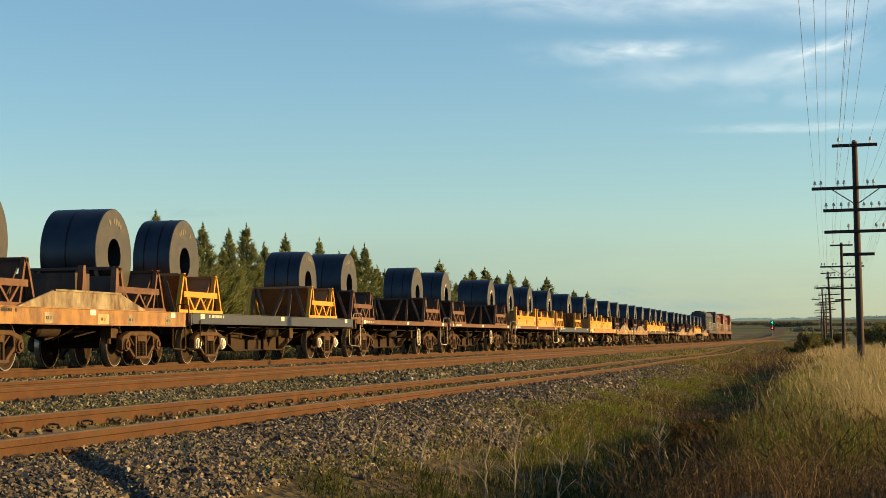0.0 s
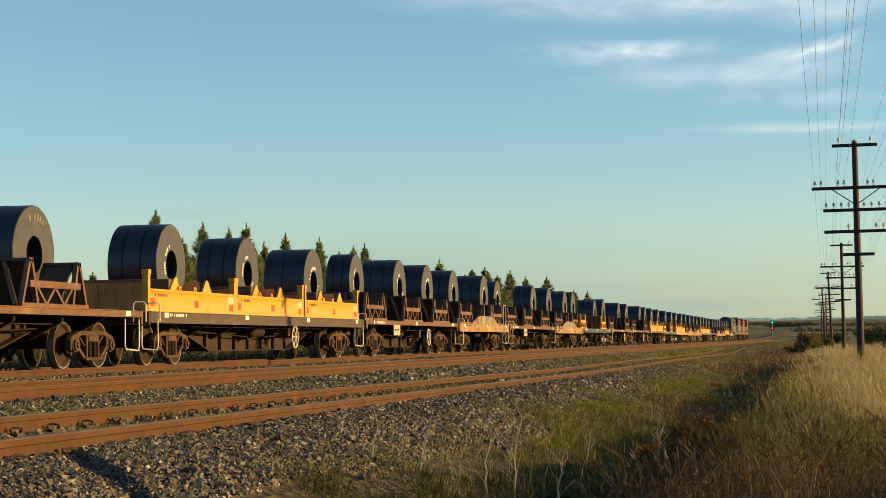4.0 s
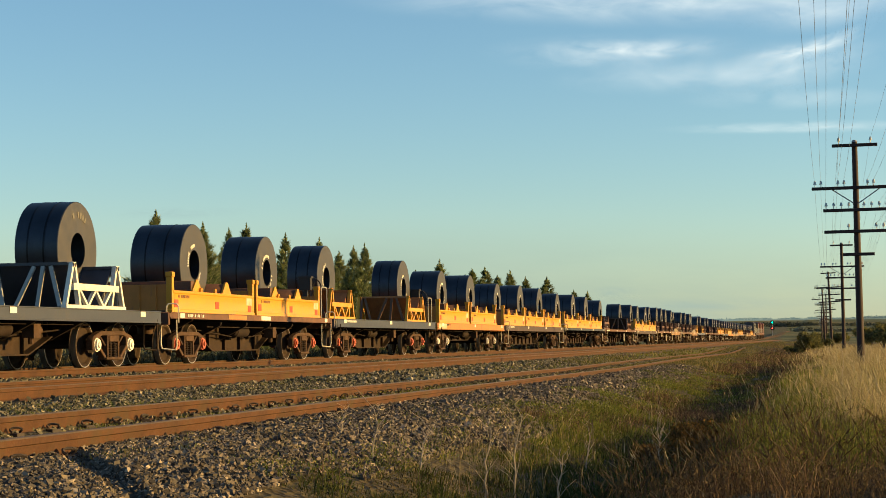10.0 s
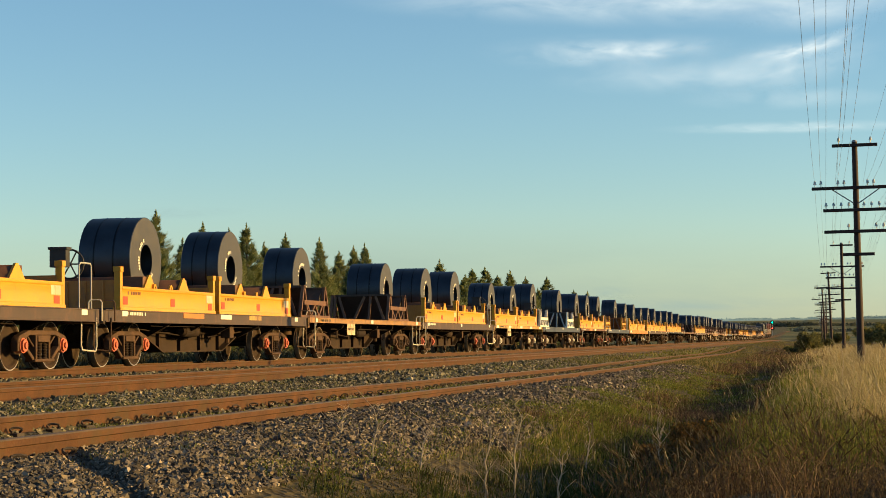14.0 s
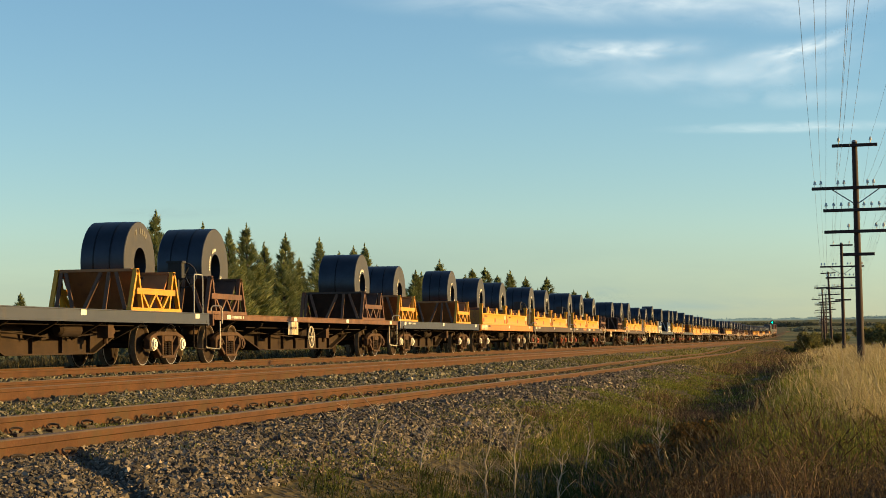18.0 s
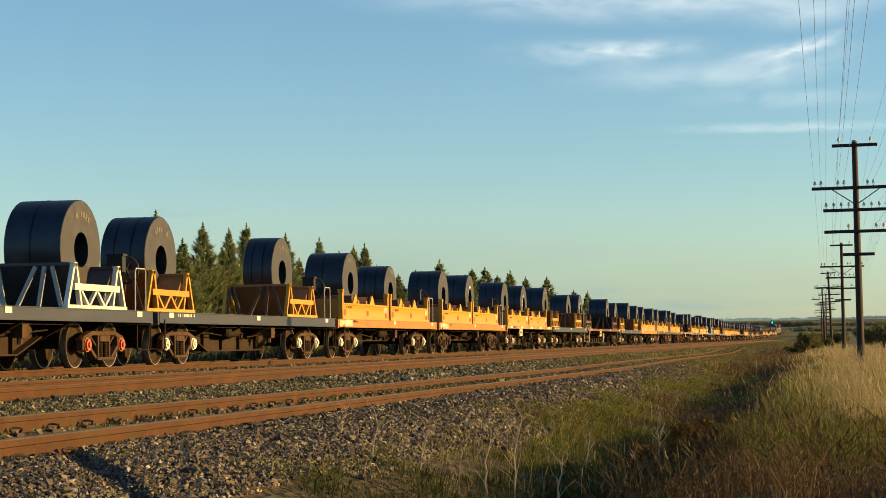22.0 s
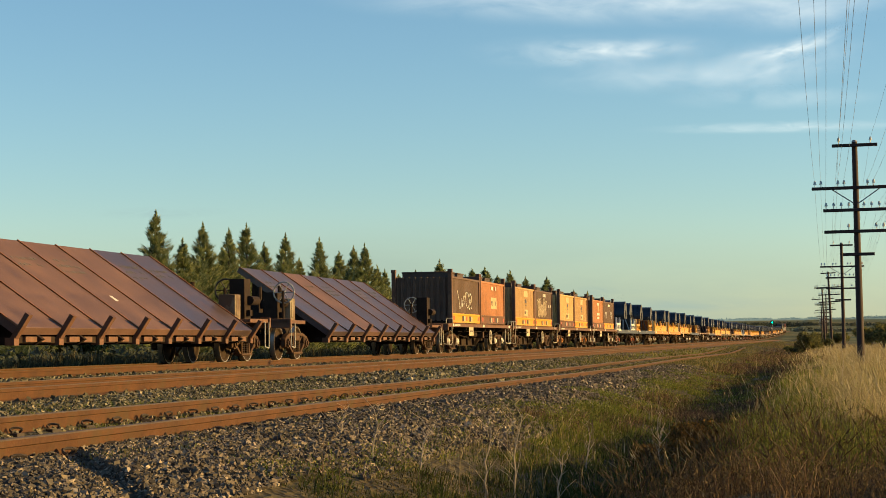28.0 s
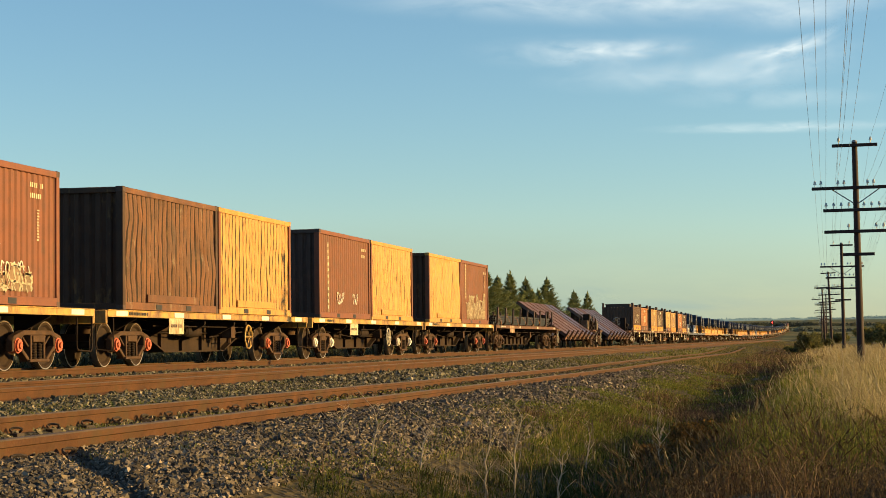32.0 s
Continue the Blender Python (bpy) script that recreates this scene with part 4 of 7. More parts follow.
def far_woods():
    """Belts of trees on the skyline, a few hedges and copses nearer."""
    r = np.random.default_rng(9)
    V, Fa = [], []
    for y0, a0, a1, count, tall in ((4150, -0.60, 0.10, 3200, 6.5), (3600, -0.55, 0.02, 900, 4.6), (2900, -0.50, -0.12, 260, 5.5), (2500, -0.085, -0.01, 120, 5.0), (2050, -0.02, 0.09, 260, 5.5), (1500, -0.5, -0.2, 110, 4.5), (1150, 0.0, 0.10, 120, 4.0), (1700, -0.12, -0.04, 36, 3.0)):
        for _ in range(count):
            y = y0 * (1 + r.normal(0, 0.012)); x = y * r.uniform(a0, a1)
            lump = 0.5 + 0.8 * abs(noise.noise(Vector((x / 90, y0 / 77, 1.5))))
            h = tall * r.uniform(0.55, 1.1) * lump
            leaf_cloud(V, Fa, (x, y, ground_z(x, y) + h * 0.42), (h * r.uniform(1.2, 3.2), h, h * 0.5), 22, h * 0.26, r)
    return tagged(new("far_woods", raw("far_woods", V, Fa, M_FARWOOD)), "dark belts of trees on the far hills", "woods", kind="stuff")


far_woods()


# ---- telegraph line ----
ARMS = [(-0.10, 0.60, (-0.42, 0.42)), (-1.25, 1.17, (-1.08, -0.92, -0.47, -0.31, 0.31, 0.47, 0.92, 1.08)), (-1.85, 0.88, (-0.8, -0.6, -0.4, -0.2, 0.2, 0.4, 0.6, 0.8)), (-2.43, 0.87, (-0.22, 0.5, 0.7)), (-3.05, 0.42, ())]


def arm_fill(half):
    return lambda bm: box(bm, -half, half, -0.045, 0.045, -0.042, 0.042)


def insulator_fill(bm):
    rod(bm, (0, 0, 0.05), (0, 0, 0.13), 0.012, 6)
    rod(bm, (0, 0, 0.12), (0, 0, 0.155), 0.045, 8, 0.035); rod(bm, (0, 0, 0.155), (0, 0, 0.21), 0.036, 8, 0.025)


POLE_TOPS = []


def telegraph_pole(x, y, top, lean, arms):
    g = ground_z(x, y)
    h = top - g
    ob = thing("telegraph_pole", "dark timber telegraph pole with crossarms and glass insulators", "telegraph pole", "line of telegraph poles", at=(x, y, g))
    ob.rotation_euler = (0, radians(lean), 0)
    part("pole", mesh("pole_%.2f" % h, M_POLE, lambda bm: rod(bm, (0, 0, -0.5), (0, 0, h), 0.105, 14, 0.075)), ob)
    part("pole_cap", mesh("pole_cap_%.2f" % h, M_WIRE, lambda bm: rod(bm, (0, 0, h), (0, 0, h + 0.05), 0.085, 12, 0.05)), ob)
    for dz, half, ins in arms:
        a = part("crossarm", mesh("crossarm_%g" % half, M_POLE, arm_fill(half), 0.008), ob, (0 if half > 0.5 else 0.02, -0.11, h + dz), turn=0)
        for i in ins:
            part("insulator", mesh("insulator", M_GLASS, insulator_fill), a, (i, 0, 0), "pale glass insulator")
        if half > 1:
            for s in (-1, 1):
                part("brace", mesh("brace_%d" % s, M_WIRE, lambda bm: beam(bm, (s * 0.62, 0.02, -0.04), (0, 0.06, -0.46), 0.03, 0.012)), a)
    POLE_TOPS.append((x + math.sin(radians(lean)) * h, y, top))


POLE_SET = [(16.2, 5.72, 0), (16.42, 5.71, -0.45), (16.62, 5.5, -0.2), (16.34, 5.75, -2.0), (15.95, 5.85, -2.2), (16.3, 6.3, 0), (15.8, 5.7, -0.5), (16.5, 5.7, -1.2), (16.2, 5.8, 0.2), (16.5, 5.7, -0.6), (16.3, 5.75, -1.0), (16.4, 5.7, 0.4), (16.3, 5.75, -0.5)]
for k, (x, top, lean) in enumerate(POLE_SET):
    telegraph_pole(x, 50.0 * k, top, lean, ARMS if k % 2 or k < 4 else ARMS[:4])


def overhead_wire(i, dz, sag):
    cu = bpy.data.curves.new("overhead_wire", "CURVE"); cu.dimensions = "3D"; cu.bevel_depth, cu.bevel_resolution = 0.0025, 1
    pts = []
    for (xa, ya, za), (xb, yb, zb) in zip(POLE_TOPS, POLE_TOPS[1:]):
        for j in range(8):
            t = j / 8
            pts.append((xa + (xb - xa) * t + i, ya + (yb - ya) * t - 0.14, za + (zb - za) * t + dz + 0.19 - 4 * sag * t * (1 - t)))
    sp = cu.splines.new("POLY"); sp.points.add(len(pts) - 1)
    for q, p in zip(sp.points, pts):
        q.co = (*p, 1)
    cu.materials.append(M_WIRE)
    tagged(new("overhead_wire", cu), "thin telegraph wire strung between pole insulators", "wire", "telegraph wires")


for dz, half, ins in ARMS:
    for q in ins:
        if dz < -2.4 and q < 0 or (dz == -1.85 and abs(q) < 0.5):
            continue
        overhead_wire(q, dz, 0.35 + 0.2 * abs(q))


# ---- signal, masts on the skyline ----
M_GLOW_G = bpy.data.materials.new("green_signal_light"); M_GLOW_R = bpy.data.materials.new("red_signal_light")
for m, c in ((M_GLOW_G, (0.02, 1.0, 0.35)), (M_GLOW_R, (1.0, 0.03, 0.02))):
    m.use_nodes = True
    b = m.node_tree.nodes["Principled BSDF"]
    b.inputs["Base Color"].default_value = (*c, 1); b.inputs["Emission Color"].default_value = (*c, 1); b.inputs["Emission Strength"].default_value = 5.0


SPECTACLES = []


def signal(x, y):
    """A searchlight signal: in its upper head a spectacle swings a green or a red roundel behind the opening."""
    g = ground_z(x, y)
    ob = thing("railway_signal", "black two-lamp railway signal, green changing to red", "railway signal", at=(x, y, g))
    part("mast", mesh("mast", M_LGREY, lambda bm: rod(bm, (0, 0, -0.3), (0, 0, 5.4), 0.09, 8)), ob)
    for z, top in ((4.95, True), (2.75, False)):
        hd = part("signal_head", mesh("signal_head", M_BLACK, lambda bm: lathe(bm, [(-0.3, 0.0), (-0.3, 0.8), (0.06, 0.8), (0.06, 0.29), (0.40, 0.29), (0.40, 0.27), (0.0, 0.27), (-0.02, 0.78), (-0.24, 0.78), (-0.24, 0.0)], 24)), ob, (0, -0.2, z), turn=-90)
        if not top:
            part("lamp", mesh("lamp_lens", M_GLOW_R, lambda bm: rod(bm, (-0.1, 0, 0), (-0.06, 0, 0), 0.26, 12)), hd)
        else:
            sp = part("spectacle", mesh("spectacle", M_BLACK, lambda bm: beam(bm, (-0.14, 0, -0.40), (-0.14, 0, 0.2), 0.03, 0.05)), hd)
            for a, m in ((0, M_GLOW_G), (84, M_GLOW_R)):
                ca, sa = 0.40 * math.cos(radians(a)), 0.40 * math.sin(radians(a))
                part("roundel", mesh("roundel_%d" % a, m, lambda bm: rod(bm, (-0.12, -sa, ca - 0.40), (-0.08, -sa, ca - 0.40), 0.25, 12)), sp)
            SPECTACLES.append(sp)


signal(-2.1, 700)


def lattice_mast(x, y, h):
    ob = thing("lattice_mast", "slim steel mast on the far skyline", "mast", "masts on the skyline", at=(x, y, ground_z(x, y)))

    def fill(bm):
        for a in range(4):
            c, s = math.cos(a * 1.571 + 0.78), math.sin(a * 1.571 + 0.78)
            rod(bm, (c * h * 0.09, s * h * 0.09, -1), (c * 0.6, s * 0.6, h), 0.45, 5)
        for k in range(7):
            z = h * k / 7; w = h * 0.09 * (1 - k / 7) + 0.6
            beam(bm, (-w, 0, z), (w, 0, z + h / 9), 0.4, 0.4); beam(bm, (w, 0, z), (-w, 0, z + h / 9), 0.4, 0.4)
        box(bm, -h * 0.14, h * 0.14, -0.3, 0.3, h * 0.72, h * 0.75)
    part("lattice", mesh("lattice_%g" % h, M_LGREY, fill), ob)


for x, y, h in ((-324, 4250, 26), (-262, 4250, 19), (-245, 4280, 12), (-288, 4260, 11), (-420, 4250, 14)):
    lattice_mast(x, y, h)


# ---- clouds: thin high wisps that drift slowly, and low haze painted as glowing sheets ----
def cloud_material(name, stretch, strength, seed, density, tint=None):
    m = bpy.data.materials.new(name)
    m.use_nodes = True
    n, l = m.node_tree.nodes, m.node_tree.links
    n.remove(n["Principled BSDF"])
    co = n.new("ShaderNodeTexCoord")
    mp = n.new("ShaderNodeMapping"); mp.inputs["Scale"].default_value = stretch; mp.inputs["Location"].default_value = (seed, seed * 2.3, 0)
    l.new(co.outputs["Generated"], mp.inputs[0])
    t = n.new("ShaderNodeTexNoise"); t.inputs["Scale"].default_value = 1.0; t.inputs["Detail"].default_value = 7; t.inputs["Roughness"].default_value = 0.55; t.inputs["Distortion"].default_value = 0.5
    l.new(mp.outputs[0], t.inputs["Vector"])
    uv = n.new("ShaderNodeVectorMath"); uv.operation = "MULTIPLY_ADD"; uv.inputs[1].default_value = (2, 2, 0); uv.inputs[2].default_value = (-1, -1, 0)
    l.new(co.outputs["Generated"], uv.inputs[0])
    ln = n.new("ShaderNodeVectorMath"); ln.operation = "LENGTH"; l.new(uv.outputs[0], ln.inputs[0])
    fall = n.new("ShaderNodeMapRange"); fall.interpolation_type = "SMOOTHSTEP"
    fall.inputs["From Min"].default_value, fall.inputs["From Max"].default_value = 1.0, 0.05
    l.new(ln.outputs["Value"], fall.inputs["Value"])
    wis = n.new("ShaderNodeMapRange"); wis.inputs["From Min"].default_value, wis.inputs["From Max"].default_value = 0.30, 0.72
    l.new(t.outputs["Fac"], wis.inputs["Value"])
    mul = n.new("ShaderNodeMath"); mul.operation = "MULTIPLY"; l.new(fall.outputs[0], mul.inputs[0]); l.new(wis.outputs[0], mul.inputs[1])
    den = n.new("ShaderNodeMath"); den.operation = "MULTIPLY"; den.inputs[1].default_value = density; den.use_clamp = True; l.new(mul.outputs[0], den.inputs[0])
    # Sunlight on the wisps, and the tinted haze, are painted as emission.
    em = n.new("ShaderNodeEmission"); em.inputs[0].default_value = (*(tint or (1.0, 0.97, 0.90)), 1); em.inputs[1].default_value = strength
    tr = n.new("ShaderNodeBsdfTransparent")
    ms = n.new("ShaderNodeMixShader")
    l.new(den.outputs[0], ms.inputs[0]); l.new(tr.outputs[0], ms.inputs[1]); l.new(em.outputs[0], ms.inputs[2]); l.new(ms.outputs[0], n["Material Output"].inputs[0])
    return m


CLOUDS = []
RIGHT, UPW, AHEAD = Vector((0.979, 0.2035, -0.012)), Vector((0.022, -0.048, 0.9986)), Vector((-0.2027, 0.9779, 0.0514))


def cloud(px_right, px_up, w, h, tilt, bend, seed, density, stretch=(5, 1.2, 1), glow=0.50, tint=None):
    """A curved wisp 3 km off; sizes and places in metres across and up from the view's middle."""
    k = 24
    vs, fs = [], []
    for j in range(7):
        for i in range(k + 1):
            u = i / k * 2 - 1; v = j / 6 * 2 - 1
            vs.append((u * w / 2, v * h / 2 + bend * (u * u - 0.3) + tilt * u, 0))
    for j in range(6):
        for i in range(k):
            a = j * (k + 1) + i
            fs.append((a, a + 1, a + k + 2, a + k + 1))
    me = raw("cloud", vs, fs, cloud_material("thin_cloud_%d" % seed, stretch, glow, seed, density * 0.55, tint))
    uv = me.uv_layers.new(name="UVMap")
    for lp in me.loops:
        i, j = lp.vertex_index % (k + 1), lp.vertex_index // (k + 1)
        uv.data[lp.index].uv = (i / k, j / 6)
    for nd in me.materials[0].node_tree.nodes:
        if nd.type == "TEX_COORD":
            for ln_ in list(nd.outputs["Generated"].links):
                me.materials[0].node_tree.links.new(nd.outputs["UV"], ln_.to_socket)
    ob = tagged(new("cloud", me), "glowing grey sheet of painted haze and cloud over the horizon" if tint else "thin wispy white evening cloud drifting high", "cloud", "wisps of cloud", "structure")
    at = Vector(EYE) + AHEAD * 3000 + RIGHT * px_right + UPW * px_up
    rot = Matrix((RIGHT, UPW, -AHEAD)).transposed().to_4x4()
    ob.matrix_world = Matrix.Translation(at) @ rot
    CLOUDS.append((ob, at, rot))


cloud(336, 334, 330, 42, 3, 14, 1, 1.15, (6, 2.2, 1))
cloud(305, 328, 500, 76, 6, 10, 8, 0.5, (6, 2.4, 1))
cloud(618, 335, 260, 42, 34, 18, 2, 1.2, (5, 2.2, 1))
cloud(575, 305, 420, 100, 26, 8, 9, 0.65, (6, 2.4, 1))
cloud(360, 415, 1150, 110, -6, 0, 3, 1.1, (6, 1.8, 1))
cloud(620, 203, 560, 26, 6, 0, 4, 0.75, (7, 1.6, 1))
cloud(430, 285, 520, 70, 8, 0, 5, 0.5, (4, 1.4, 1))
cloud(650, 400, 320, 90, 20, 0, 6, 0.8, (3, 1.4, 1))
cloud(600, 250, 420, 46, 4, 0, 7, 0.45, (4, 1.2, 1))
# First tinted sheet dulls the bright horizon: haze painted as a grey-green glow.
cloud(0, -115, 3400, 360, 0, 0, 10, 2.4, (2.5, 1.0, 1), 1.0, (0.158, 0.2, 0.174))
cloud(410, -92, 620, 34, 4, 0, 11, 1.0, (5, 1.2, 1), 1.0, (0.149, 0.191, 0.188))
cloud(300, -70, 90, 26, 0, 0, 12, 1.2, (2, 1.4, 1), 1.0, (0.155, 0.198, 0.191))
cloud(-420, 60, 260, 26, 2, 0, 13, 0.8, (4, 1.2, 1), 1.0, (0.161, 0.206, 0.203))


# ---- train ----
MOVERS, WHEELS = [], []          # (thing, place along the train, x, z) and the wheelsets


def run(t):
    return 17.484 * t + 0.0043 * t * t


def rides(ob, s0, x=0.0, z=0.0):
    MOVERS.append((ob, s0, x, z))
    ob.matrix_basis = pose(x, s0, z + rail_z(s0))
    return ob


WHEEL_PROF = [(0.055, 0.0), (0.075, 0.10), (0.03, 0.16), (0.0, 0.22), (0.01, 0.36), (0.055, 0.395), (0.058, 0.442), (0.06, 0.46), (-0.06, 0.463), (-0.07, 0.492), (-0.085, 0.492), (-0.09, 0.46), (-0.085, 0.40), (-0.04, 0.36), (-0.03, 0.22), (-0.05, 0.0)]


def wheel_fill(bm):
    lathe(bm, WHEEL_PROF, 28)


def wheelset(parent, y):
    ob = new("wheelset", mesh("axle", M_WHEEL, lambda bm: rod(bm, (-0.98, 0, 0), (0.98, 0, 0), 0.075, 10)))
    ob.parent = parent
    ob.matrix_parent_inverse = pose(0, y, 0.46)
    for s in (-1, 1):
        w = part("wheel", mesh("wheel", M_WHEEL, wheel_fill), ob, (s * 0.745, 0, 0), turn=0 if s > 0 else 180)
        part_tread(w)
    WHEELS.append(ob)
    return ob


def part_tread(w):
    me = w.data
    if len(me.materials) < 2:
        me.materials.append(M_TREAD)
        for f in me.polygons:
            r = math.hypot(f.center[1], f.center[2])
            f.material_index = 1 if 0.444 < r < 0.474 else 0


def sideframe_fill(bm):
    prism(bm, [(-0.60, 0.74), (-1.02, 0.64), (-1.10, 0.56), (-1.10, 0.50), (-1.00, 0.53), (-0.58, 0.65), (0.58, 0.65), (1.00, 0.53), (1.10, 0.50), (1.10, 0.56), (1.02, 0.64), (0.60, 0.74)], -0.07, 0.07)
    for s in (-1, 1):
        prism(bm, [(s * 1.10, 0.53), (s * 1.10, 0.35), (s * 1.04, 0.35), (s * 1.02, 0.52)], -0.07, 0.07)
        prism(bm, [(s * 0.78, 0.60), (s * 0.70, 0.62), (s * 0.72, 0.34), (s * 0.76, 0.34)], -0.07, 0.07)
        beam(bm, (0, s * 0.74, 0.42), (0, s * 0.40, 0.20), 0.14, 0.075)
        beam(bm, (0, s * 0.29, 0.66), (0, s * 0.29, 0.20), 0.14, 0.065)
        beam(bm, (0, s * 0.62, 0.64), (0, s * 0.33, 0.44), 0.07, 0.04)
    box(bm, -0.11, 0.11, -0.43, 0.43, 0.15, 0.21)
    box(bm, -0.09, 0.09, -0.25, 0.25, 0.52, 0.65)


def spring_fill(bm):
    prof = [(0.20, 0.0)]
    for k in range(6):
        prof += [(0.205 + k * 0.05, 0.052), (0.225 + k * 0.05, 0.06), (0.238 + k * 0.05, 0.052), (0.243 + k * 0.05, 0.04)]
    lathe(bm, prof + [(0.52, 0.0)], 10, "Z")


def bogie(parent, y, cap):
    b = part("bogie", mesh("bolster", M_BOGIE, lambda bm: (box(bm, -0.95, 0.95, -0.2, 0.2, 0.48, 0.70), rod(bm, (0, 0, 0.7), (0, 0, 0.86), 0.2, 12))), parent, (0, y, 0))
    for s in (-1, 1):
        part("sideframe", mesh("sideframe", M_BOGIE, sideframe_fill, 0.012), b, (s * 0.99, 0, 0))
        if s > 0:
            for q in (-0.12, 0.12):
                part("spring", mesh("spring", M_UNDER, spring_fill), b, (s * 1.02, q, 0))
        for e in (-1, 1):
            part("axle_box", mesh("axle_box", cap, axle_box_fill), b, (s * 1.02, e * 0.89, 0.46), turn=0 if s > 0 else 180)
    for e in (-1, 1):
        wheelset(parent, y + e * 0.89)
    return b


def axle_box_fill(bm):
    rod(bm, (-0.10, 0, 0), (0.05, 0, 0), 0.145, 14)
    rod(bm, (0.05, 0, 0), (0.09, 0, 0), 0.12, 12)
    rod(bm, (0.09, 0, 0), (0.12, 0, 0), 0.06, 8)


def coupler_fill(bm):
    box(bm, -0.07, 0.07, 0, 0.42, 0.80, 0.96)
    box(bm, -0.15, 0.15, 0.42, 0.66, 0.76, 1.0)
    box(bm, -0.19, -0.12, 0.50, 0.70, 0.80, 0.96)


def hose_fill(bm):
    path_rod(bm, [(0.35, 0, 0.85), (0.36, 0.18, 0.70), (0.34, 0.32, 0.50), (0.30, 0.48, 0.42), (0.24, 0.58, 0.50)], 0.022, 6)


def belly(L, top, low):
    """One web of the centre sill: deep in the middle, with flanges and upright ribs on its face."""
    def fill(bm):
        a = L / 2 - 3.3
        b = max(0.5 * a, a - 2.1 - 0.7 * (low < 0.4))
        prism(bm, [(-a, top), (-b, low), (b, low), (a, top)], -0.03, 0.03)
        box(bm, -0.2, 0.2, -b, b, low - 0.03, low)
        for e in (-1, 1):
            beam(bm, (0, e * a, top - 0.02), (0, e * b, low - 0.015), 0.4, 0.03)
        k = max(2, int(2 * b / 1.1))
        for i in range(k + 1):
            y = -b + 2 * b * i / k
            box(bm, -0.11, 0.11, y - 0.012, y + 0.012, low, top)
        for e in (-1, 1):
            y = e * (a + b) / 2
            box(bm, -0.11, 0.11, y - 0.012, y + 0.012, (top + low) / 2, top)
    return fill


def cross_fill(bm):
    """A cross-bearer: a top bar with a tapered gusset plate each side, pierced by its brace."""
    prism(bm, [(-0.04, 0.98), (0.04, 0.98), (0.04, 0.92), (-0.04, 0.92)], -1.24, 1.24)
    for s in (-1, 1):
        prism_x(bm, [(s * 1.22, 0.93), (s * 0.5, 0.93), (s * 0.5, 0.60), (s * 0.62, 0.58)][::s], -0.01, 0.01)
        beam(bm, (s * 1.22, 0, 0.92), (s * 0.55, 0, 0.58), 0.07, 0.05, (0, 1, 0))


def step_fill(bm):
    """A bent-rod corner stirrup, with a tread bar across its foot."""
    path_rod(bm, [(0, -0.17, 1.0), (0, -0.175, 0.45), (0, -0.15, 0.36), (0, 0.15, 0.33), (0, 0.175, 0.42), (0, 0.17, 1.0)], 0.017, 6)


def grip_fill(bm):
    """The bent handle over the deck at a wagon's corner."""
    path_rod(bm, [(0, -0.13, 0.93), (0, -0.13, 1.30), (0, -0.09, 1.35), (0, 0.09, 1.35), (0, 0.13, 1.30), (0, 0.13, 0.93)], 0.016, 6)


def hand_wheel_fill(bm):
    n = 18
    for i in range(n):
        a, b = 2 * math.pi * i / n, 2 * math.pi * (i + 1) / n
        rod(bm, (0, 0.29 * math.cos(a), 0.29 * math.sin(a)), (0, 0.29 * math.cos(b), 0.29 * math.sin(b)), 0.022, 5)
    for i in range(6):
        a = math.pi * i / 3
        rod(bm, (0.02, 0, 0), (0, 0.28 * math.cos(a), 0.28 * math.sin(a)), 0.015, 5)
    rod(bm, (-0.06, 0, 0), (0.04, 0, 0), 0.04, 8)


def tank_fill(bm):
    lathe_y(bm, 0.14, 0.45)


def lathe_y(bm, r, half):
    rod(bm, (0, -half, 0), (0, half, 0), r, 14)
    rod(bm, (0, half, 0), (0, half + 0.06, 0), r * 0.96, 14, r * 0.6)
    rod(bm, (0, -half, 0), (0, -half - 0.06, 0), r * 0.96, 14, r * 0.6)


def rods_fill(L):
    def fill(bm):
        a = L / 2 - 3.5
        for x, z0, z1 in ((0.75, 0.80, 0.62), (0.55, 0.72, 0.72)):
            rod(bm, (x, -a, z0), (x, -0.6, z1), 0.016, 5)
            rod(bm, (x, a, z0), (x, 0.6, z1), 0.016, 5)
        beam(bm, (0.7, -0.7, 0.60), (0.5, 0.7, 0.72), 0.02, 0.1)
        rod(bm, (1.05, -a, 0.86), (1.05, a, 0.86), 0.014, 5)
    return fill


def valve_fill(bm):
    box(bm, -0.12, 0.12, -0.15, 0.15, -0.14, 0.14); rod(bm, (0, 0.15, 0), (0, 0.32, 0), 0.09, 10); rod(bm, (0, 0, -0.14), (0, 0, -0.26), 0.06, 8)


def plate_fill(w, h):
    return lambda bm: box(bm, 0, 0.006, -w / 2, w / 2, -h / 2, h / 2)


def bars_fill(n, w, h, seed):
    """A run of short strokes that stands for lettering too small to read."""
    def fill(bm):
        r = random.Random(seed)
        y = -w / 2
        while y < w / 2:
            d = w / n * r.uniform(0.4, 0.75)
            if r.random() > 0.12:
                box(bm, 0, 0.004, y, y + d, -h / 2, h / 2)
            y += w / n
    return fill


def loop_rail_fill(bm):
    path_rod(bm, [(0, -0.3, 0), (0, -0.3, 0.86), (0, -0.24, 0.92), (0, 0.24, 0.92), (0, 0.3, 0.86), (0, 0.3, 0)], 0.017, 6)


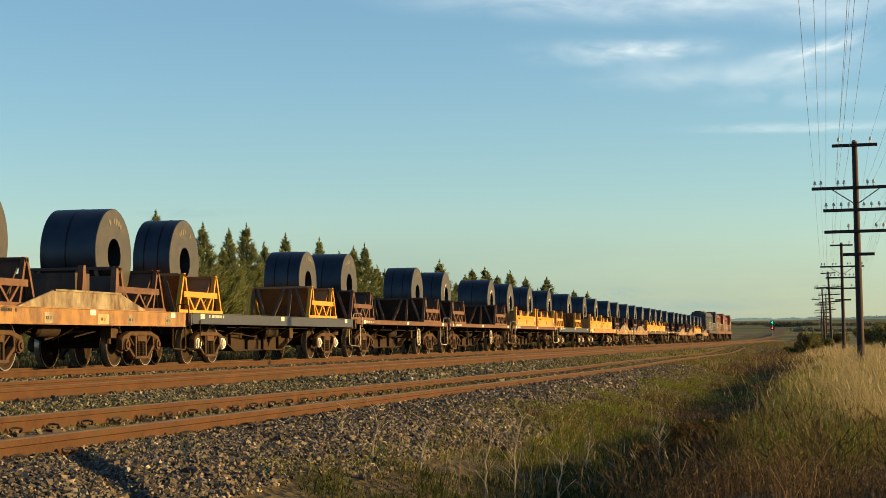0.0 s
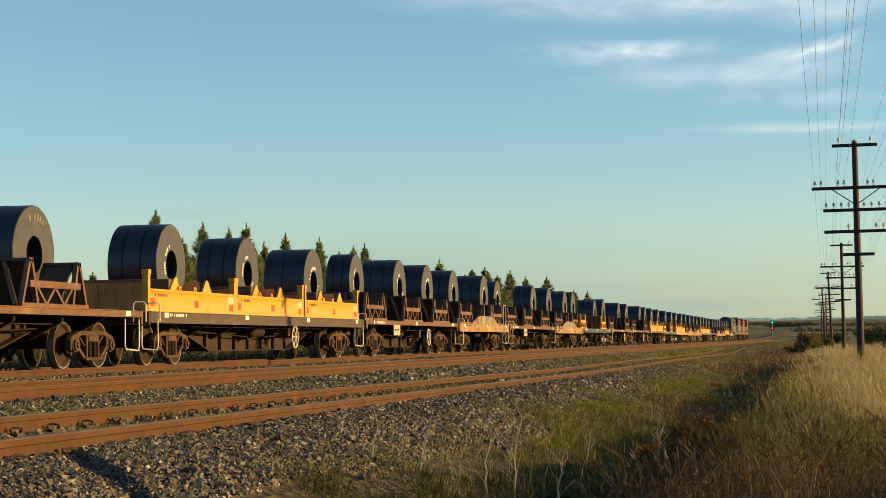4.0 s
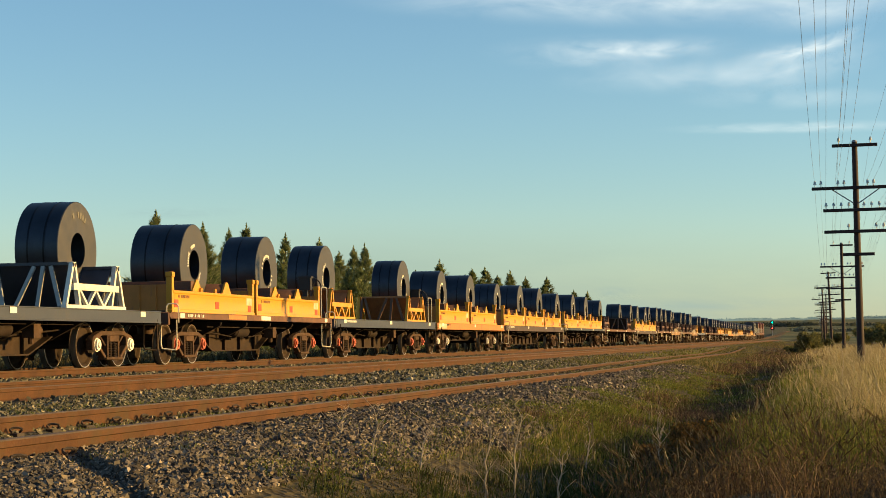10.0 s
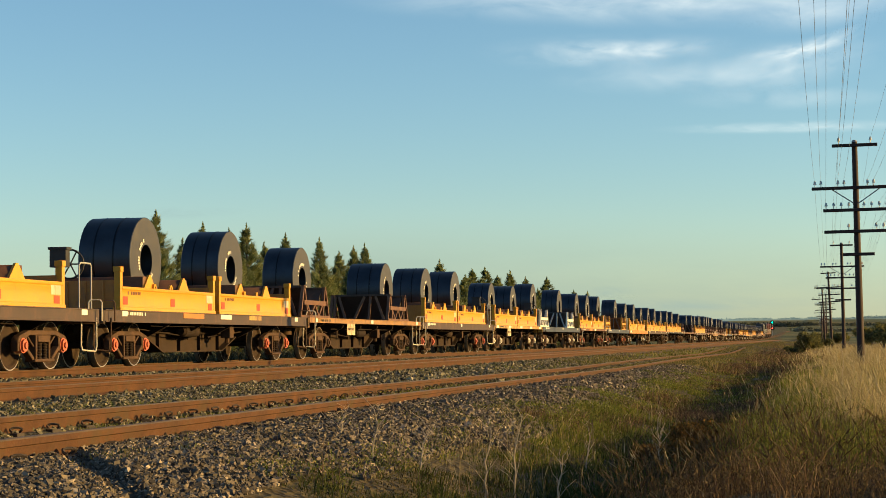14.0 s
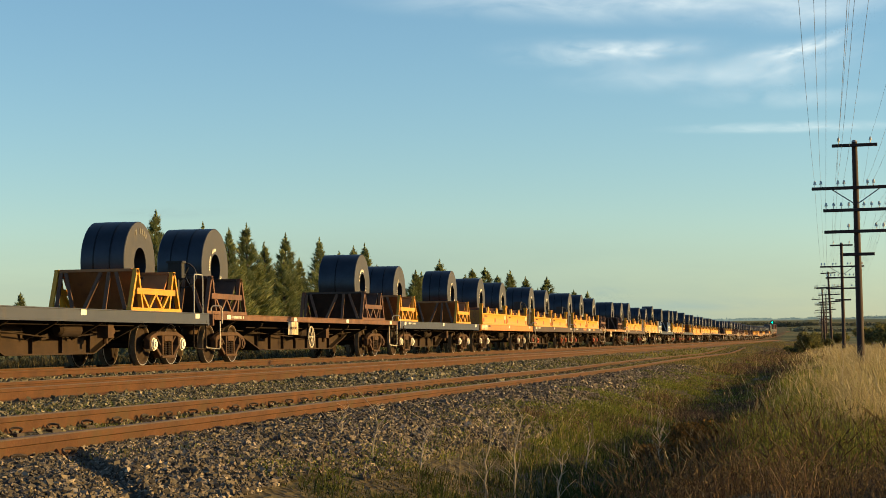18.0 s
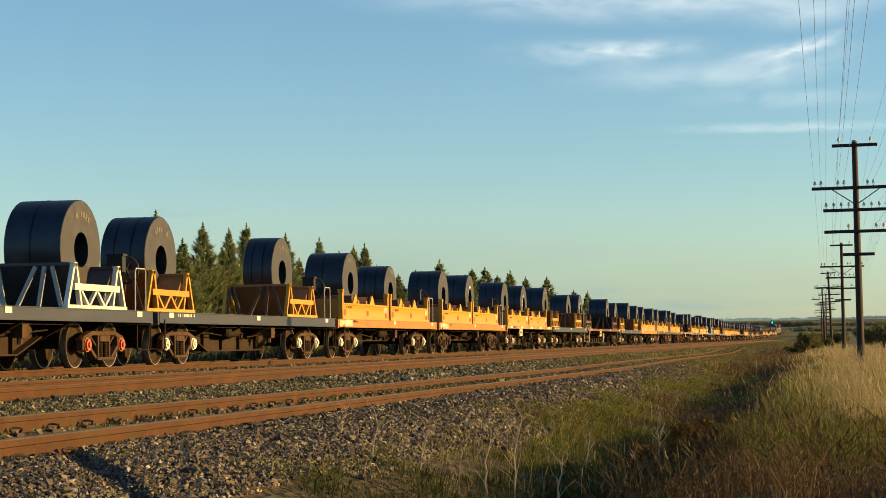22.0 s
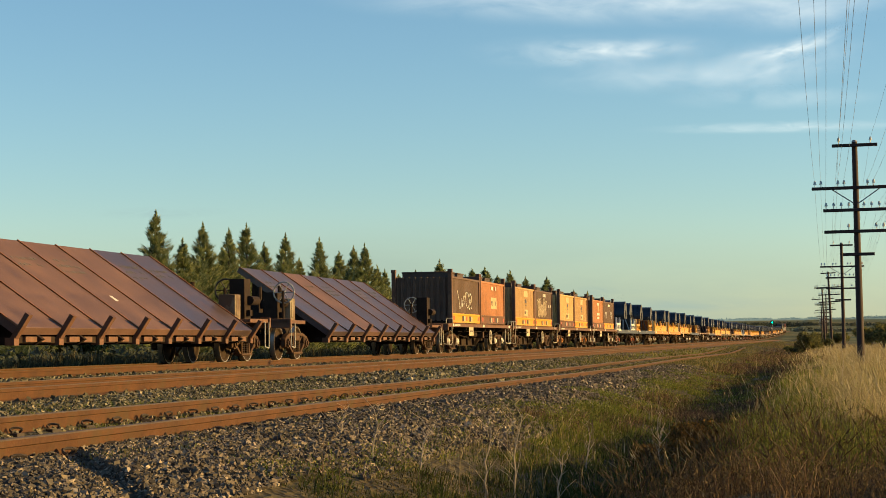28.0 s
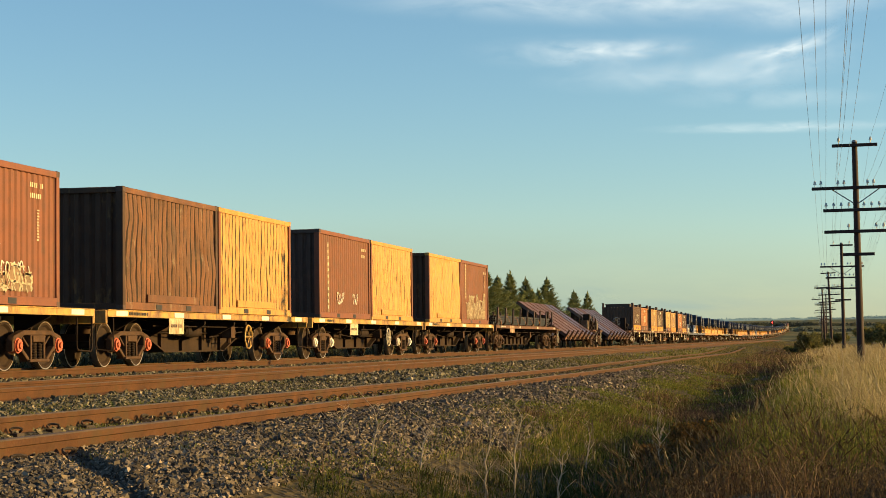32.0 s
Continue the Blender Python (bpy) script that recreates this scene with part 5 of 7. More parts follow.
def brake_stand_fill(bm):
    box(bm, -0.17, 0.17, -0.10, 0.10, 0.85, 1.22)
    box(bm, -0.06, 0.06, -0.05, 0.05, 0.0, 0.85)
    box(bm, -0.2, 0.2, -0.12, 0.12, 1.2, 1.25)


TURN = 0


def flat(s0, L, deck, cap, label, hump=False, stand=False, wheel=None, board=None, patches=0, low=0.30):
    """A flat wagon with its deck 1.17 m above the rails; s0 is its middle."""
    global TURN
    TURN += 1
    w = rides(thing("hump_wagon" if hump else "flat_wagon", label, "railway wagon", "wagons of the steel train"), s0)
    h = L / 2 - 0.25
    low = 0.74 if hump else 0.52 if deck == M_ORANGE else low
    tall = 0.32 if hump else 0.14 if deck in (M_YELLOW2, M_BROWN, M_LOCODARK, M_SILLYEL) else 0.25

    def sill_fill(bm):
        a, c = 1.165 - tall, 1.168
        prism_x(bm, [(-0.09, a), (0.05, a), (0.05, a + 0.018), (0.03, a + 0.022), (0.03, c - 0.022), (0.05, c - 0.018), (0.05, c), (-0.09, c), (-0.09, c - 0.02), (-0.03, c - 0.03), (-0.03, a + 0.03), (-0.09, a + 0.02)], -h, h)
    for s in (-1, 1):
        part("side_sill", mesh("side_sill_%g_%g" % (L, tall), deck, sill_fill), w, (s * 1.30, 0, 0), turn=0 if s > 0 else 180)
        part("headstock", mesh("headstock", deck, lambda bm: box(bm, -1.32, 1.32, -0.05, 0.05, 0.88, 1.16), 0.01), w, (0, s * (h + 0.02), 0))
        part("coupler", mesh("coupler", M_UNDER, coupler_fill, 0.02), w, (0, s * (h - 0.35), 0), turn=0 if s > 0 else 180)
        part("air_hose", mesh("air_hose", M_BLACK, hose_fill), w, (0, s * h, 0), turn=0 if s > 0 else 180)
    part("deck", mesh("deck_%g" % L, M_UNDER, lambda bm: box(bm, -1.25, 1.25, -h + 0.05, h - 0.05, 1.08, 1.15)), w)
    for x in (-0.42, 0.42):
        part("centre_beam", mesh("centre_beam_%g_%g" % (L, low), M_BELLY, belly(L, 0.96, low)), w, (x, 0, 0))
    k = max(4, round(L / 2.4))
    for i in range(k):
        part("crossmember", mesh("crossmember", M_UNDER, cross_fill), w, (0, (i - (k - 1) / 2) * (L - 2) / k, 0.1 if abs((i - (k - 1) / 2) * (L - 2) / k) > L / 2 - 3.6 else 0))
    part("brake_rigging", mesh("rods_%g" % L, M_UNDER, rods_fill(L)), w)
    part("air_tank", mesh("air_tank", M_UNDER, tank_fill), w, (0.8, -0.9 + 0.6 * (TURN % 3), 0.76))
    part("brake_cylinder", mesh("brake_cylinder", M_BOGIE, valve_fill), w, (0.95, 1.5 + 0.4 * (TURN % 2), 0.74))
    for e in (-1, 1):
        bare = deck in (M_ORANGE, M_GREY, M_YELLOW2) and not hump
        rod_paint = M_UNDER if bare else M_CREAMROD if TURN % 3 else M_BOGIE
        part("step", mesh("step", rod_paint, step_fill), w, (1.22, e * (h - 0.12 - 0.1 * (TURN % 3)), 0), "bent-rod corner step", turn=-62 if e < 0 else -35)
        if not bare:
            part("hand_grip", mesh("hand_grip", rod_paint, grip_fill), w, (1.33, e * (h - 0.16), 0), "bent-rod handle", turn=-70)
        bogie(w, e * (L / 2 - 2.25), cap)
    n = 5 if deck == M_YELLOW2 else 3 + (L > 16)
    for i in range(n):
        part("placard", mesh("placard_%d" % (deck == M_YELLOW2), M_WHITE, plate_fill(0.62 if deck == M_YELLOW2 else 0.28, 0.115)), w, (1.336, (i - (n - 1) / 2) * (L - 2.2) / (n - 1) + 0.2 * math.sin(TURN * 3 + i), 1.098), "small white reflective plate")
    lt = M_CHALK if deck in (M_GREY, M_DKBROWN, M_BROWN) else M_BLACK
    part("lettering", mesh("sill_letters_%d" % (TURN % 4), lt, bars_fill(12, 1.1, 0.065, TURN % 4)), w, (1.335, -h + 1.7, 1.098))
    if deck == M_ORANGE:
        part("end_panel", mesh("end_panel", M_FADED, plate_fill(1.5, 0.19)), w, (1.334, -h + 0.8, 1.04), "weathered white painted panel")
    for i in range(patches):
        part("paint_patch", mesh("patch_%d" % i, (M_ORANGE, M_WHITE, M_YELLOW2)[i % 3], plate_fill((1.4, 0.8, 1.0)[i % 3], 0.12)), w, (1.333, -2 + i * 2.3, 1.098))
    if wheel:
        wheel_at = 2.08 if L < 16 else -1.0 if s0 < -200 else 1.8
        part("hand_brake_wheel", mesh("hand_wheel", wheel, hand_wheel_fill), w, (1.28, wheel_at, 0.62), "spoked hand brake wheel")
        part("brake_shaft", mesh("brake_shaft", M_UNDER, lambda bm: rod(bm, (0.2, 0, 0), (1.25, 0, 0), 0.025, 6)), w, (0, wheel_at, 0.62))
        part("wheel_bracket", mesh("wheel_bracket", M_UNDER, lambda bm: box(bm, 1.16, 1.22, -0.06, 0.06, 0.6, 1.0)), w, (0, wheel_at, 0))
    if board:
        part("notice_board", mesh("notice_board", board, plate_fill(0.95, 0.36)), w, (1.34, -3.3 + 0.3 * (TURN % 3), 0.86), "pale number board with unreadable strokes")
        part("lettering", mesh("board_letters", M_DKBROWN, bars_fill(9, 0.7, 0.07, 5)), w, (1.348, -3.3 + 0.3 * (TURN % 3), 0.86))
    if stand:
        st = part("brake_stand", mesh("brake_stand", M_BLACK, brake_stand_fill), w, (0.62, h - 0.25, 1.15))
        part("hand_brake_wheel", mesh("hand_wheel_y", M_BLACK, lambda bm: (hand_wheel_fill(bm), bmesh.ops.rotate(bm, verts=bm.verts, cent=(0, 0, 0), matrix=Matrix.Rotation(radians(90), 3, "Z")))), st, (0.12, 0.22, 0.92))
        part("end_handrail", mesh("loop_rail", M_LGREY, loop_rail_fill), w, (1.2, h - 0.35, 1.15), "pale bent-tube handrail")
    if hump:
        for y, ww, paint in ((-4.6, 0.5, M_NOTICE), (-1.9, 0.42, M_CREAM), (0.7, 0.6, M_NOTICE), (2.2, 0.34, M_CREAM), (4.4, 0.4, M_CREAM)):
            part("stencil_panel", mesh("stencil_%g" % ww, paint, plate_fill(ww, 0.2)), w, (1.334, y, 0.97), "small worn stencil panel")
            part("lettering", mesh("stencil_bars", M_BLACK, bars_fill(4, 0.26, 0.06, 3)), w, (1.3415, y, 0.97))
        for s in (-1, 1):
            part("fish_back_plate", mesh("fish_back", M_CREAM, lambda bm: (prism(bm, [(-3.3, 0), (-1.7, 0.33), (1.6, 0.33), (3.1, 0)], -0.02, 0.02), box(bm, -0.05, 0.05, -1.7, 1.6, 0.31, 0.35))), w, (s * 1.29, 0.1, 1.165), "pale rust-streaked raised side plate")
            for y in (-0.95, 0.75):
                part("stanchion", mesh("stanchion", M_BROWN, lambda bm: (prism(bm, [(-0.12, 0), (0.12, 0), (0.05, 0.52), (-0.05, 0.52)], -0.06, 0.06))), w, (s * 1.2, y + 0.9, 1.5))
        for y, d in ((0.1, 0.35), (1.85, 0.25)):
            part("cross_box", mesh("cross_box_%g" % d, M_DKBROWN, lambda bm: box(bm, -1.15, 1.15, -d, d, 0, 0.72)), w, (0, y, 1.15))
    return w


def tub(s0, paint=None):
    paint = paint or M_YELLOW
    t = rides(thing("coil_bin", "yellow steel coil bin with red squares and corner posts", "freight bin", "coil bins"), s0, 0, 1.115)
    part("base", mesh("tub_base", M_DKBROWN, lambda bm: box(bm, -1.16, 1.16, -2.98, 2.98, 0.0, 0.1)), t)
    for s in (-1, 1):
        part("side_wall", mesh("tub_wall", paint, lambda bm: prism_x(bm, [(-0.06, 0.05), (0.05, 0.05), (0.05, 0.12), (0.025, 0.135), (0.025, 0.475), (0.045, 0.49), (0.045, 0.55), (-0.06, 0.55)], -2.9, 2.9), 0.006), t, (s * 1.18, 0, 0), turn=0 if s > 0 else 180)
        for e in (-1, 1):
            part("corner_post", mesh("tub_post", paint, lambda bm: (box(bm, -0.07, 0.07, -0.065, 0.065, 0.0, 0.85), box(bm, -0.085, 0.085, -0.08, 0.08, 0.85, 0.96), box(bm, -0.085, 0.085, -0.085, 0.085, 0.0, 0.12), rod(bm, (0.08, 0, 0.91), (0.09, 0, 0.91), 0.03, 8)), 0.006), t, (s * 1.14, e * 2.93, 0))
        for y in (-2.72, 0.1, 2.62):
            part("red_square", mesh("red_square", M_RED, plate_fill(0.26, 0.17)), t, (s * 1.207, y, 0.26 - 0.06 * (y > 2)), turn=0 if s > 0 else 180)
        part("white_label", mesh("white_label", M_FADED, plate_fill(0.44, 0.19)), t, (s * 1.2055, 2.58, 0.395), turn=0 if s > 0 else 180)
        part("lettering", mesh("tub_letters", M_BROWN, bars_fill(8, 0.75, 0.07, 2)), t, (s * 1.207, -2.2, 0.42), turn=0 if s > 0 else 180)
    for e in (-1, 1):
        part("end_wall", mesh("tub_end", M_ORANGE, lambda bm: (box(bm, -1.1, 1.1, -0.04, 0.04, 0.05, 0.68), [box(bm, x - 0.03, x + 0.03, -0.07, -0.04, 0.08, 0.66) for x in (-0.8, -0.4, 0, 0.4, 0.8)])), t, (0, e * 2.9, 0), turn=0 if e < 0 else 180)
        b = part("wedge_block", mesh("wedge", M_BROWN, lambda bm: prism(bm, [(0.05, 0.10), (0.05, 0.62), (0.34, 0.90), (0.66, 0.90), (0.66, 0.10)], -1.08, 1.08), 0.01), t, (0, e * 0.72, -0.09), turn=0 if e > 0 else 180)
        for s in (-1, 1):
            part("wedge_cheek", mesh("wedge_cheek", paint, lambda bm: prism(bm, [(0.0, 0.55), (0.0, 0.62), (0.30, 0.93), (0.40, 0.93), (0.72, 0.62), (0.72, 0.55)], -0.025, 0.025)), b, (s * 1.10, 0, 0))
    for e in (-1, 1):
        part("lifting_lug", mesh("lug", paint, lambda bm: lathe(bm, [(-0.02, 0.03), (-0.02, 0.08), (0.02, 0.08), (0.02, 0.03)], 10)), t, (1.16, e * 0.5 - 0.4, 0.58))
    return t


NCOIL = [0]


def mark_fill(a0, a1, n, r0, r1, seed):
    """Strokes of marking paint along an arc round the eye of a coil."""
    def fill(bm):
        r = random.Random(seed)
        for i in range(n):
            if i and r.random() < 0.18:
                continue
            a = radians(a0 + (a1 - a0) * i / (n - 1)); da = radians(abs(a1 - a0) / n * r.uniform(0.30, 0.42))
            lo, hi = r0 + r.uniform(0, 0.015), r1 - r.uniform(0, 0.015)
            v = [bm.verts.new((x, rr * math.cos(t), rr * math.sin(t))) for x in (0, 0.004) for rr, t in ((lo, a - da), (hi, a - da), (hi, a + da), (lo, a + da))]
            for f in ((0, 1, 2, 3), (4, 5, 6, 7), (0, 1, 5, 4), (1, 2, 6, 5), (2, 3, 7, 6), (3, 0, 4, 7)):
                bm.faces.new([v[k] for k in f])
    return fill


def coil(s0, width=1.2, R=0.97, z=None, marks=True):
    NCOIL[0] += 1
    q = NCOIL[0]
    z = z if z else 2.28
    key = "%g_%g" % (width, R)

    def fill(bm):
        r = random.Random(int(width * 100 + R * 1000))
        lathe(bm, [(-width / 2, 0.36), (-width / 2 + 0.008, 0.5), (-width / 2, 0.7), (-width / 2 + 0.006, R - 0.012), (-width / 2 + 0.018, R), (-width / 6, R + 0.004), (width / 6, R), (width / 2 - 0.018, R), (width / 2 - 0.006, R - 0.012), (width / 2, 0.72), (width / 2 - 0.008, 0.5), (width / 2, 0.36)], 72)
    me = mesh("coil_" + key, M_COIL, fill)
    if len(me.materials) < 2:
        me.materials.append(M_COILEND)
        for f in me.polygons:
            if abs(f.normal[0]) > 0.8:
                f.material_index = 1
    c = rides(thing("steel_coil", "dark blue-grey coil of hot-rolled steel sheet on a wagon", "steel coil", "steel coils on the train"), s0, 0, z)
    part("winding", me, c)
    for x in ((-width / 5, width / 6) if q % 3 else (-0.05,)):
        part("strap", mesh("strap_%g" % R, M_BAND, lambda bm: lathe(bm, [(-0.018, R + 0.001), (-0.018, R + 0.008), (0.018, R + 0.008), (0.018, R + 0.001)], 48)), c, (x, 0, 0), "thin dark steel strap")
    if marks:
        sh = (q * 37) % 50
        part("marking", mesh("mark_a%d" % (q % 3), M_CHALK, mark_fill(70 + 20 * (q % 3), 165 + 20 * (q % 3), 13, 0.41, 0.505, q % 3)), c, (width / 2 + 0.001, 0, 0), "white painted coil number strokes")
        part("marking", mesh("mark_b%d" % (q % 3), M_CHALK, mark_fill(-10 - 15 * (q % 3), -75 - 15 * (q % 3), 10, 0.41, 0.495, 7 + q % 3)), c, (width / 2 + 0.001, 0, 0), "white painted coil number strokes")
    else:
        part("marking", mesh("mark_c%d" % (q % 2), M_CHALKDIM, mark_fill(60, 118, 7, 0.66, 0.80, 11 + q % 2)), c, (width / 2 + 0.001, 0, 0), "faint chalked coil number strokes")
    return c


def cradle(s0, paint, inner=None):
    inner = inner or {M_WHITE: M_GREY, M_YELLOW: M_BOXORANGE}.get(paint, M_DKBROWN)
    brace = {M_WHITE: M_LGREY}.get(paint, M_BROWN)
    name = {M_YELLOW: "yellow", M_WHITE: "white"}.get(paint, "rusty brown")
    far = -0.8 if paint == M_BROWN else -0.6
    mid, half = (far + 1.17) / 2, (1.17 - far) / 2 - 0.08
    c = rides(thing("coil_cradle", name + " welded A-frame coil cradle on a wagon deck", "cradle", "coil cradles"), s0, 0, 1.17)

    def frame_fill(bm):
        box(bm, -0.06, 0.06, -1.52, 1.52, 0.0, 0.07)
        box(bm, -0.045, 0.05, -1.15, 1.15, 0.36, 0.49)
        for e in (-1, 1):
            beam(bm, (0, e * 1.47, 0.03), (0, e * 1.13, 0.88), 0.09, 0.075)
            beam(bm, (0, e * 0.80, 0.03), (0, e * 1.06, 0.88), 0.09, 0.075)
            box(bm, -0.045, 0.045, e * 1.10 - 0.08, e * 1.10 + 0.08, 0.80, 0.90)
        for k in range(4):
            y = -0.8 + k * 0.40
            beam(bm, (0, y, 0.05 if k % 2 else 0.38), (0, y + 0.40, 0.38 if k % 2 else 0.05), 0.07, 0.06)
    for s in (-1, 1):
        part("side_frame", mesh("cradle_frame", paint, frame_fill), c, (1.17 if s > 0 else far, 0, 0))
    for e in (-1, 1):
        p = part("sloping_plate", mesh("cradle_plate_%g" % far, inner, lambda bm: (prism(bm, [(0.40, 0.06), (0.46, 0.06), (1.14, 0.86), (1.08, 0.86)], -half, half), box(bm, -half, half, 1.04, 1.18, 0.84, 0.90))), c, (mid, 0, 0), turn=0 if e > 0 else 180)
        for i, u in enumerate((-0.96, -0.38, 0.18, 0.5, 0.96)):
            x = u * half; x2 = x + (0.38, 0, -0.33, 0.33, 0)[i] * half
            part("strut", mesh("strut_%d_%g" % (i, far), brace, lambda bm: beam(bm, (x, 1.44, 0.03), (x2, 1.17, 0.82), 0.075, 0.055)), p)
    return c


def corr_wall(L, z0, z1, ribs, depth, batter, seed, jut=0.0):
    """A pressed corrugated panel in the plane x = 0; batter bends and dents the ribs."""
    def fill(bm):
        r = random.Random(seed)
        rows = 18 if batter else 2
        per = 6 if batter else 4
        prof = []
        pitch = L / ribs; wide = 0.36
        for i in range(ribs):
            y = -L / 2 + i * pitch
            prof += [(y, 0.0), (y + pitch * wide, 0.0), (y + pitch * (wide + 0.14), -depth), (y + pitch * 0.86, -depth)] if not batter else [(y, -depth * 0.35), (y + pitch * 0.18, 0.012), (y + pitch * 0.46, 0.016), (y + pitch * 0.66, -depth * 0.35), (y + pitch * 0.74, -depth), (y + pitch * 0.86, -depth)]
        prof.append((L / 2, 0.0))
        grid_ = []
        ph = [r.uniform(0, 6.28) for _ in range(ribs + 1)]
        for j in range(rows):
            t = j / (rows - 1)
            row = []
            for i, (y, x) in enumerate(prof):
                k = i // per
                if batter:
                    edge = math.sin(math.pi * t) ** 0.6
                    y2 = y + batter * edge * (0.10 * noise.noise(Vector((y * 0.45, t * 1.6, seed))) + 0.05 * noise.noise(Vector((y * 1.1, t * 3.5, seed + 2))) + 0.028 * noise.noise(Vector((k * 3.7, t * 4.5, seed + 5))) + 0.012 * noise.noise(Vector((k * 5.1, t * 11.0, seed + 6))) + 0.006 * math.sin(t * 9 + ph[k]))
                    x2 = x + batter * edge * (0.05 * noise.noise(Vector((y * 0.7, t * 1.4, seed + 9))) + 0.022 * noise.noise(Vector((y * 4, t * 7, seed + 4))) + jut)
                else:
                    y2, x2 = y, x
                row.append(bm.verts.new((x2, max(-L / 2, min(L / 2, y2)), z0 + (z1 - z0) * t)))
            grid_.append(row)
        for j in range(rows - 1):
            for i in range(len(prof) - 1):
                f = bm.faces.new((grid_[j][i], grid_[j][i + 1], grid_[j + 1][i + 1], grid_[j + 1][i]))
                # groove faces take the dark material: rust, and rib shading the sun leaves out
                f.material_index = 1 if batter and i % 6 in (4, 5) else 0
    return fill


def scrawl_fill(w, h, n, seed, thick=0.035):
    """Loose looping paint strokes."""
    def fill(bm):
        r = random.Random(seed)
        for i in range(n):
            y0 = -w / 2 + w * (i + 0.5) / n; k = 9
            p = r.uniform(0, 6.28); f = r.uniform(0.6, 1.3); pts = []
            for j in range(k):
                t = j / (k - 1) * 5.2 * f + p
                pts.append((0.0, y0 + w / n * 0.55 * math.cos(t) * r.uniform(0.8, 1.1), h * 0.46 * math.sin(t * 0.83 + i) * r.uniform(0.8, 1.0)))
            for a, b in zip(pts, pts[1:]):
                beam(bm, a, b, 0.006, thick)
    return fill


def blob(bm, y, z, w, h, x, r, sides=11):
    """A ragged flat tile standing for one sprayed block letter."""
    ring = []
    for k in range(sides):
        a = 2 * math.pi * k / sides
        m = r.uniform(0.72, 1.16) / max(abs(math.cos(a)), abs(math.sin(a))) * 0.92
        ring.append((y + w / 2 * math.cos(a) * m, z + h / 2 * math.sin(a) * m))
    a = [bm.verts.new((0, p, q)) for p, q in ring]; b = [bm.verts.new((x, p, q)) for p, q in ring]
    bm.faces.new(a[::-1]); bm.faces.new(b)
    for k in range(sides):
        bm.faces.new((a[k], a[(k + 1) % sides], b[(k + 1) % sides], b[k]))


def letters_fill(w, h, n, seed, layer):
    """Interlocked sprayed letters. Layer 0: a dull jagged ground; 1: pale outlines; 2: dark gaps."""
    def fill(bm):
        r = random.Random(seed + layer)
        d = w / n
        for i in range(n):
            y = -w / 2 + d * (i + 0.5); top = h * (0.30 + 0.18 * math.sin(i * 2.3 + seed)); low = -h * 0.48
            if layer == 0:
                blob(bm, y, (top + low) / 2, d * 1.25, top - low, 0.003 + 0.0004 * (i % 3), r, 13)
            elif layer == 1:
                for q in range(3):
                    a = y + d * (q - 1) * 0.36
                    pts = [(0.006, a + d * r.uniform(-0.18, 0.18), low + (top - low) * (0.04 + 0.96 * m / 5) + r.uniform(-0.05, 0.05) * h) for m in range(6)]
                    pts.append((0.006, a + d * r.choice((-0.5, 0.5)), top - h * r.uniform(0.0, 0.14)))
                    for p0, p1 in zip(pts, pts[1:]):
                        beam(bm, p0, p1, 0.008, r.uniform(0.025, 0.07))
                p0 = (0.006, y - d * 0.5, low + (top - low) * r.uniform(0.3, 0.7))
                beam(bm, p0, (0.006, y + d * 0.35, p0[2] + r.uniform(-0.15, 0.15) * h), 0.008, 0.045)
            else:
                for q in range(3):
                    a = y + d * r.uniform(-0.5, 0.5); z = r.uniform(low * 0.7, top * 0.8)
                    beam(bm, (0.008, a, z), (0.008, a + d * r.uniform(-0.2, 0.2), z + h * r.uniform(0.12, 0.3)), 0.008, 0.028)
    return fill


def sprayed(c, x, y, z, w, h, n, sd, wall):
    for layer, m, lb in ((0, M_SPRAY, "dull tan sprayed ground"), (1, M_SPRAY2, "pale sprayed letter outlines"), (2, wall, "")):
        part("graffiti", mesh("spray_%d_%d" % (sd, layer), m, letters_fill(w, h, n, sd, layer)), c, (x, y, z), lb)


def vbars_fill(n, h, w, seed):
    def fill(bm):
        r = random.Random(seed)
        for i in range(n):
            d = h / n
            box(bm, 0, 0.004, -w / 2, w / 2 * r.uniform(0.3, 1), h / 2 - d * i - d * r.uniform(0.4, 0.6), h / 2 - d * i)
    return fill


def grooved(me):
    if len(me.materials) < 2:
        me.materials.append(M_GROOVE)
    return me


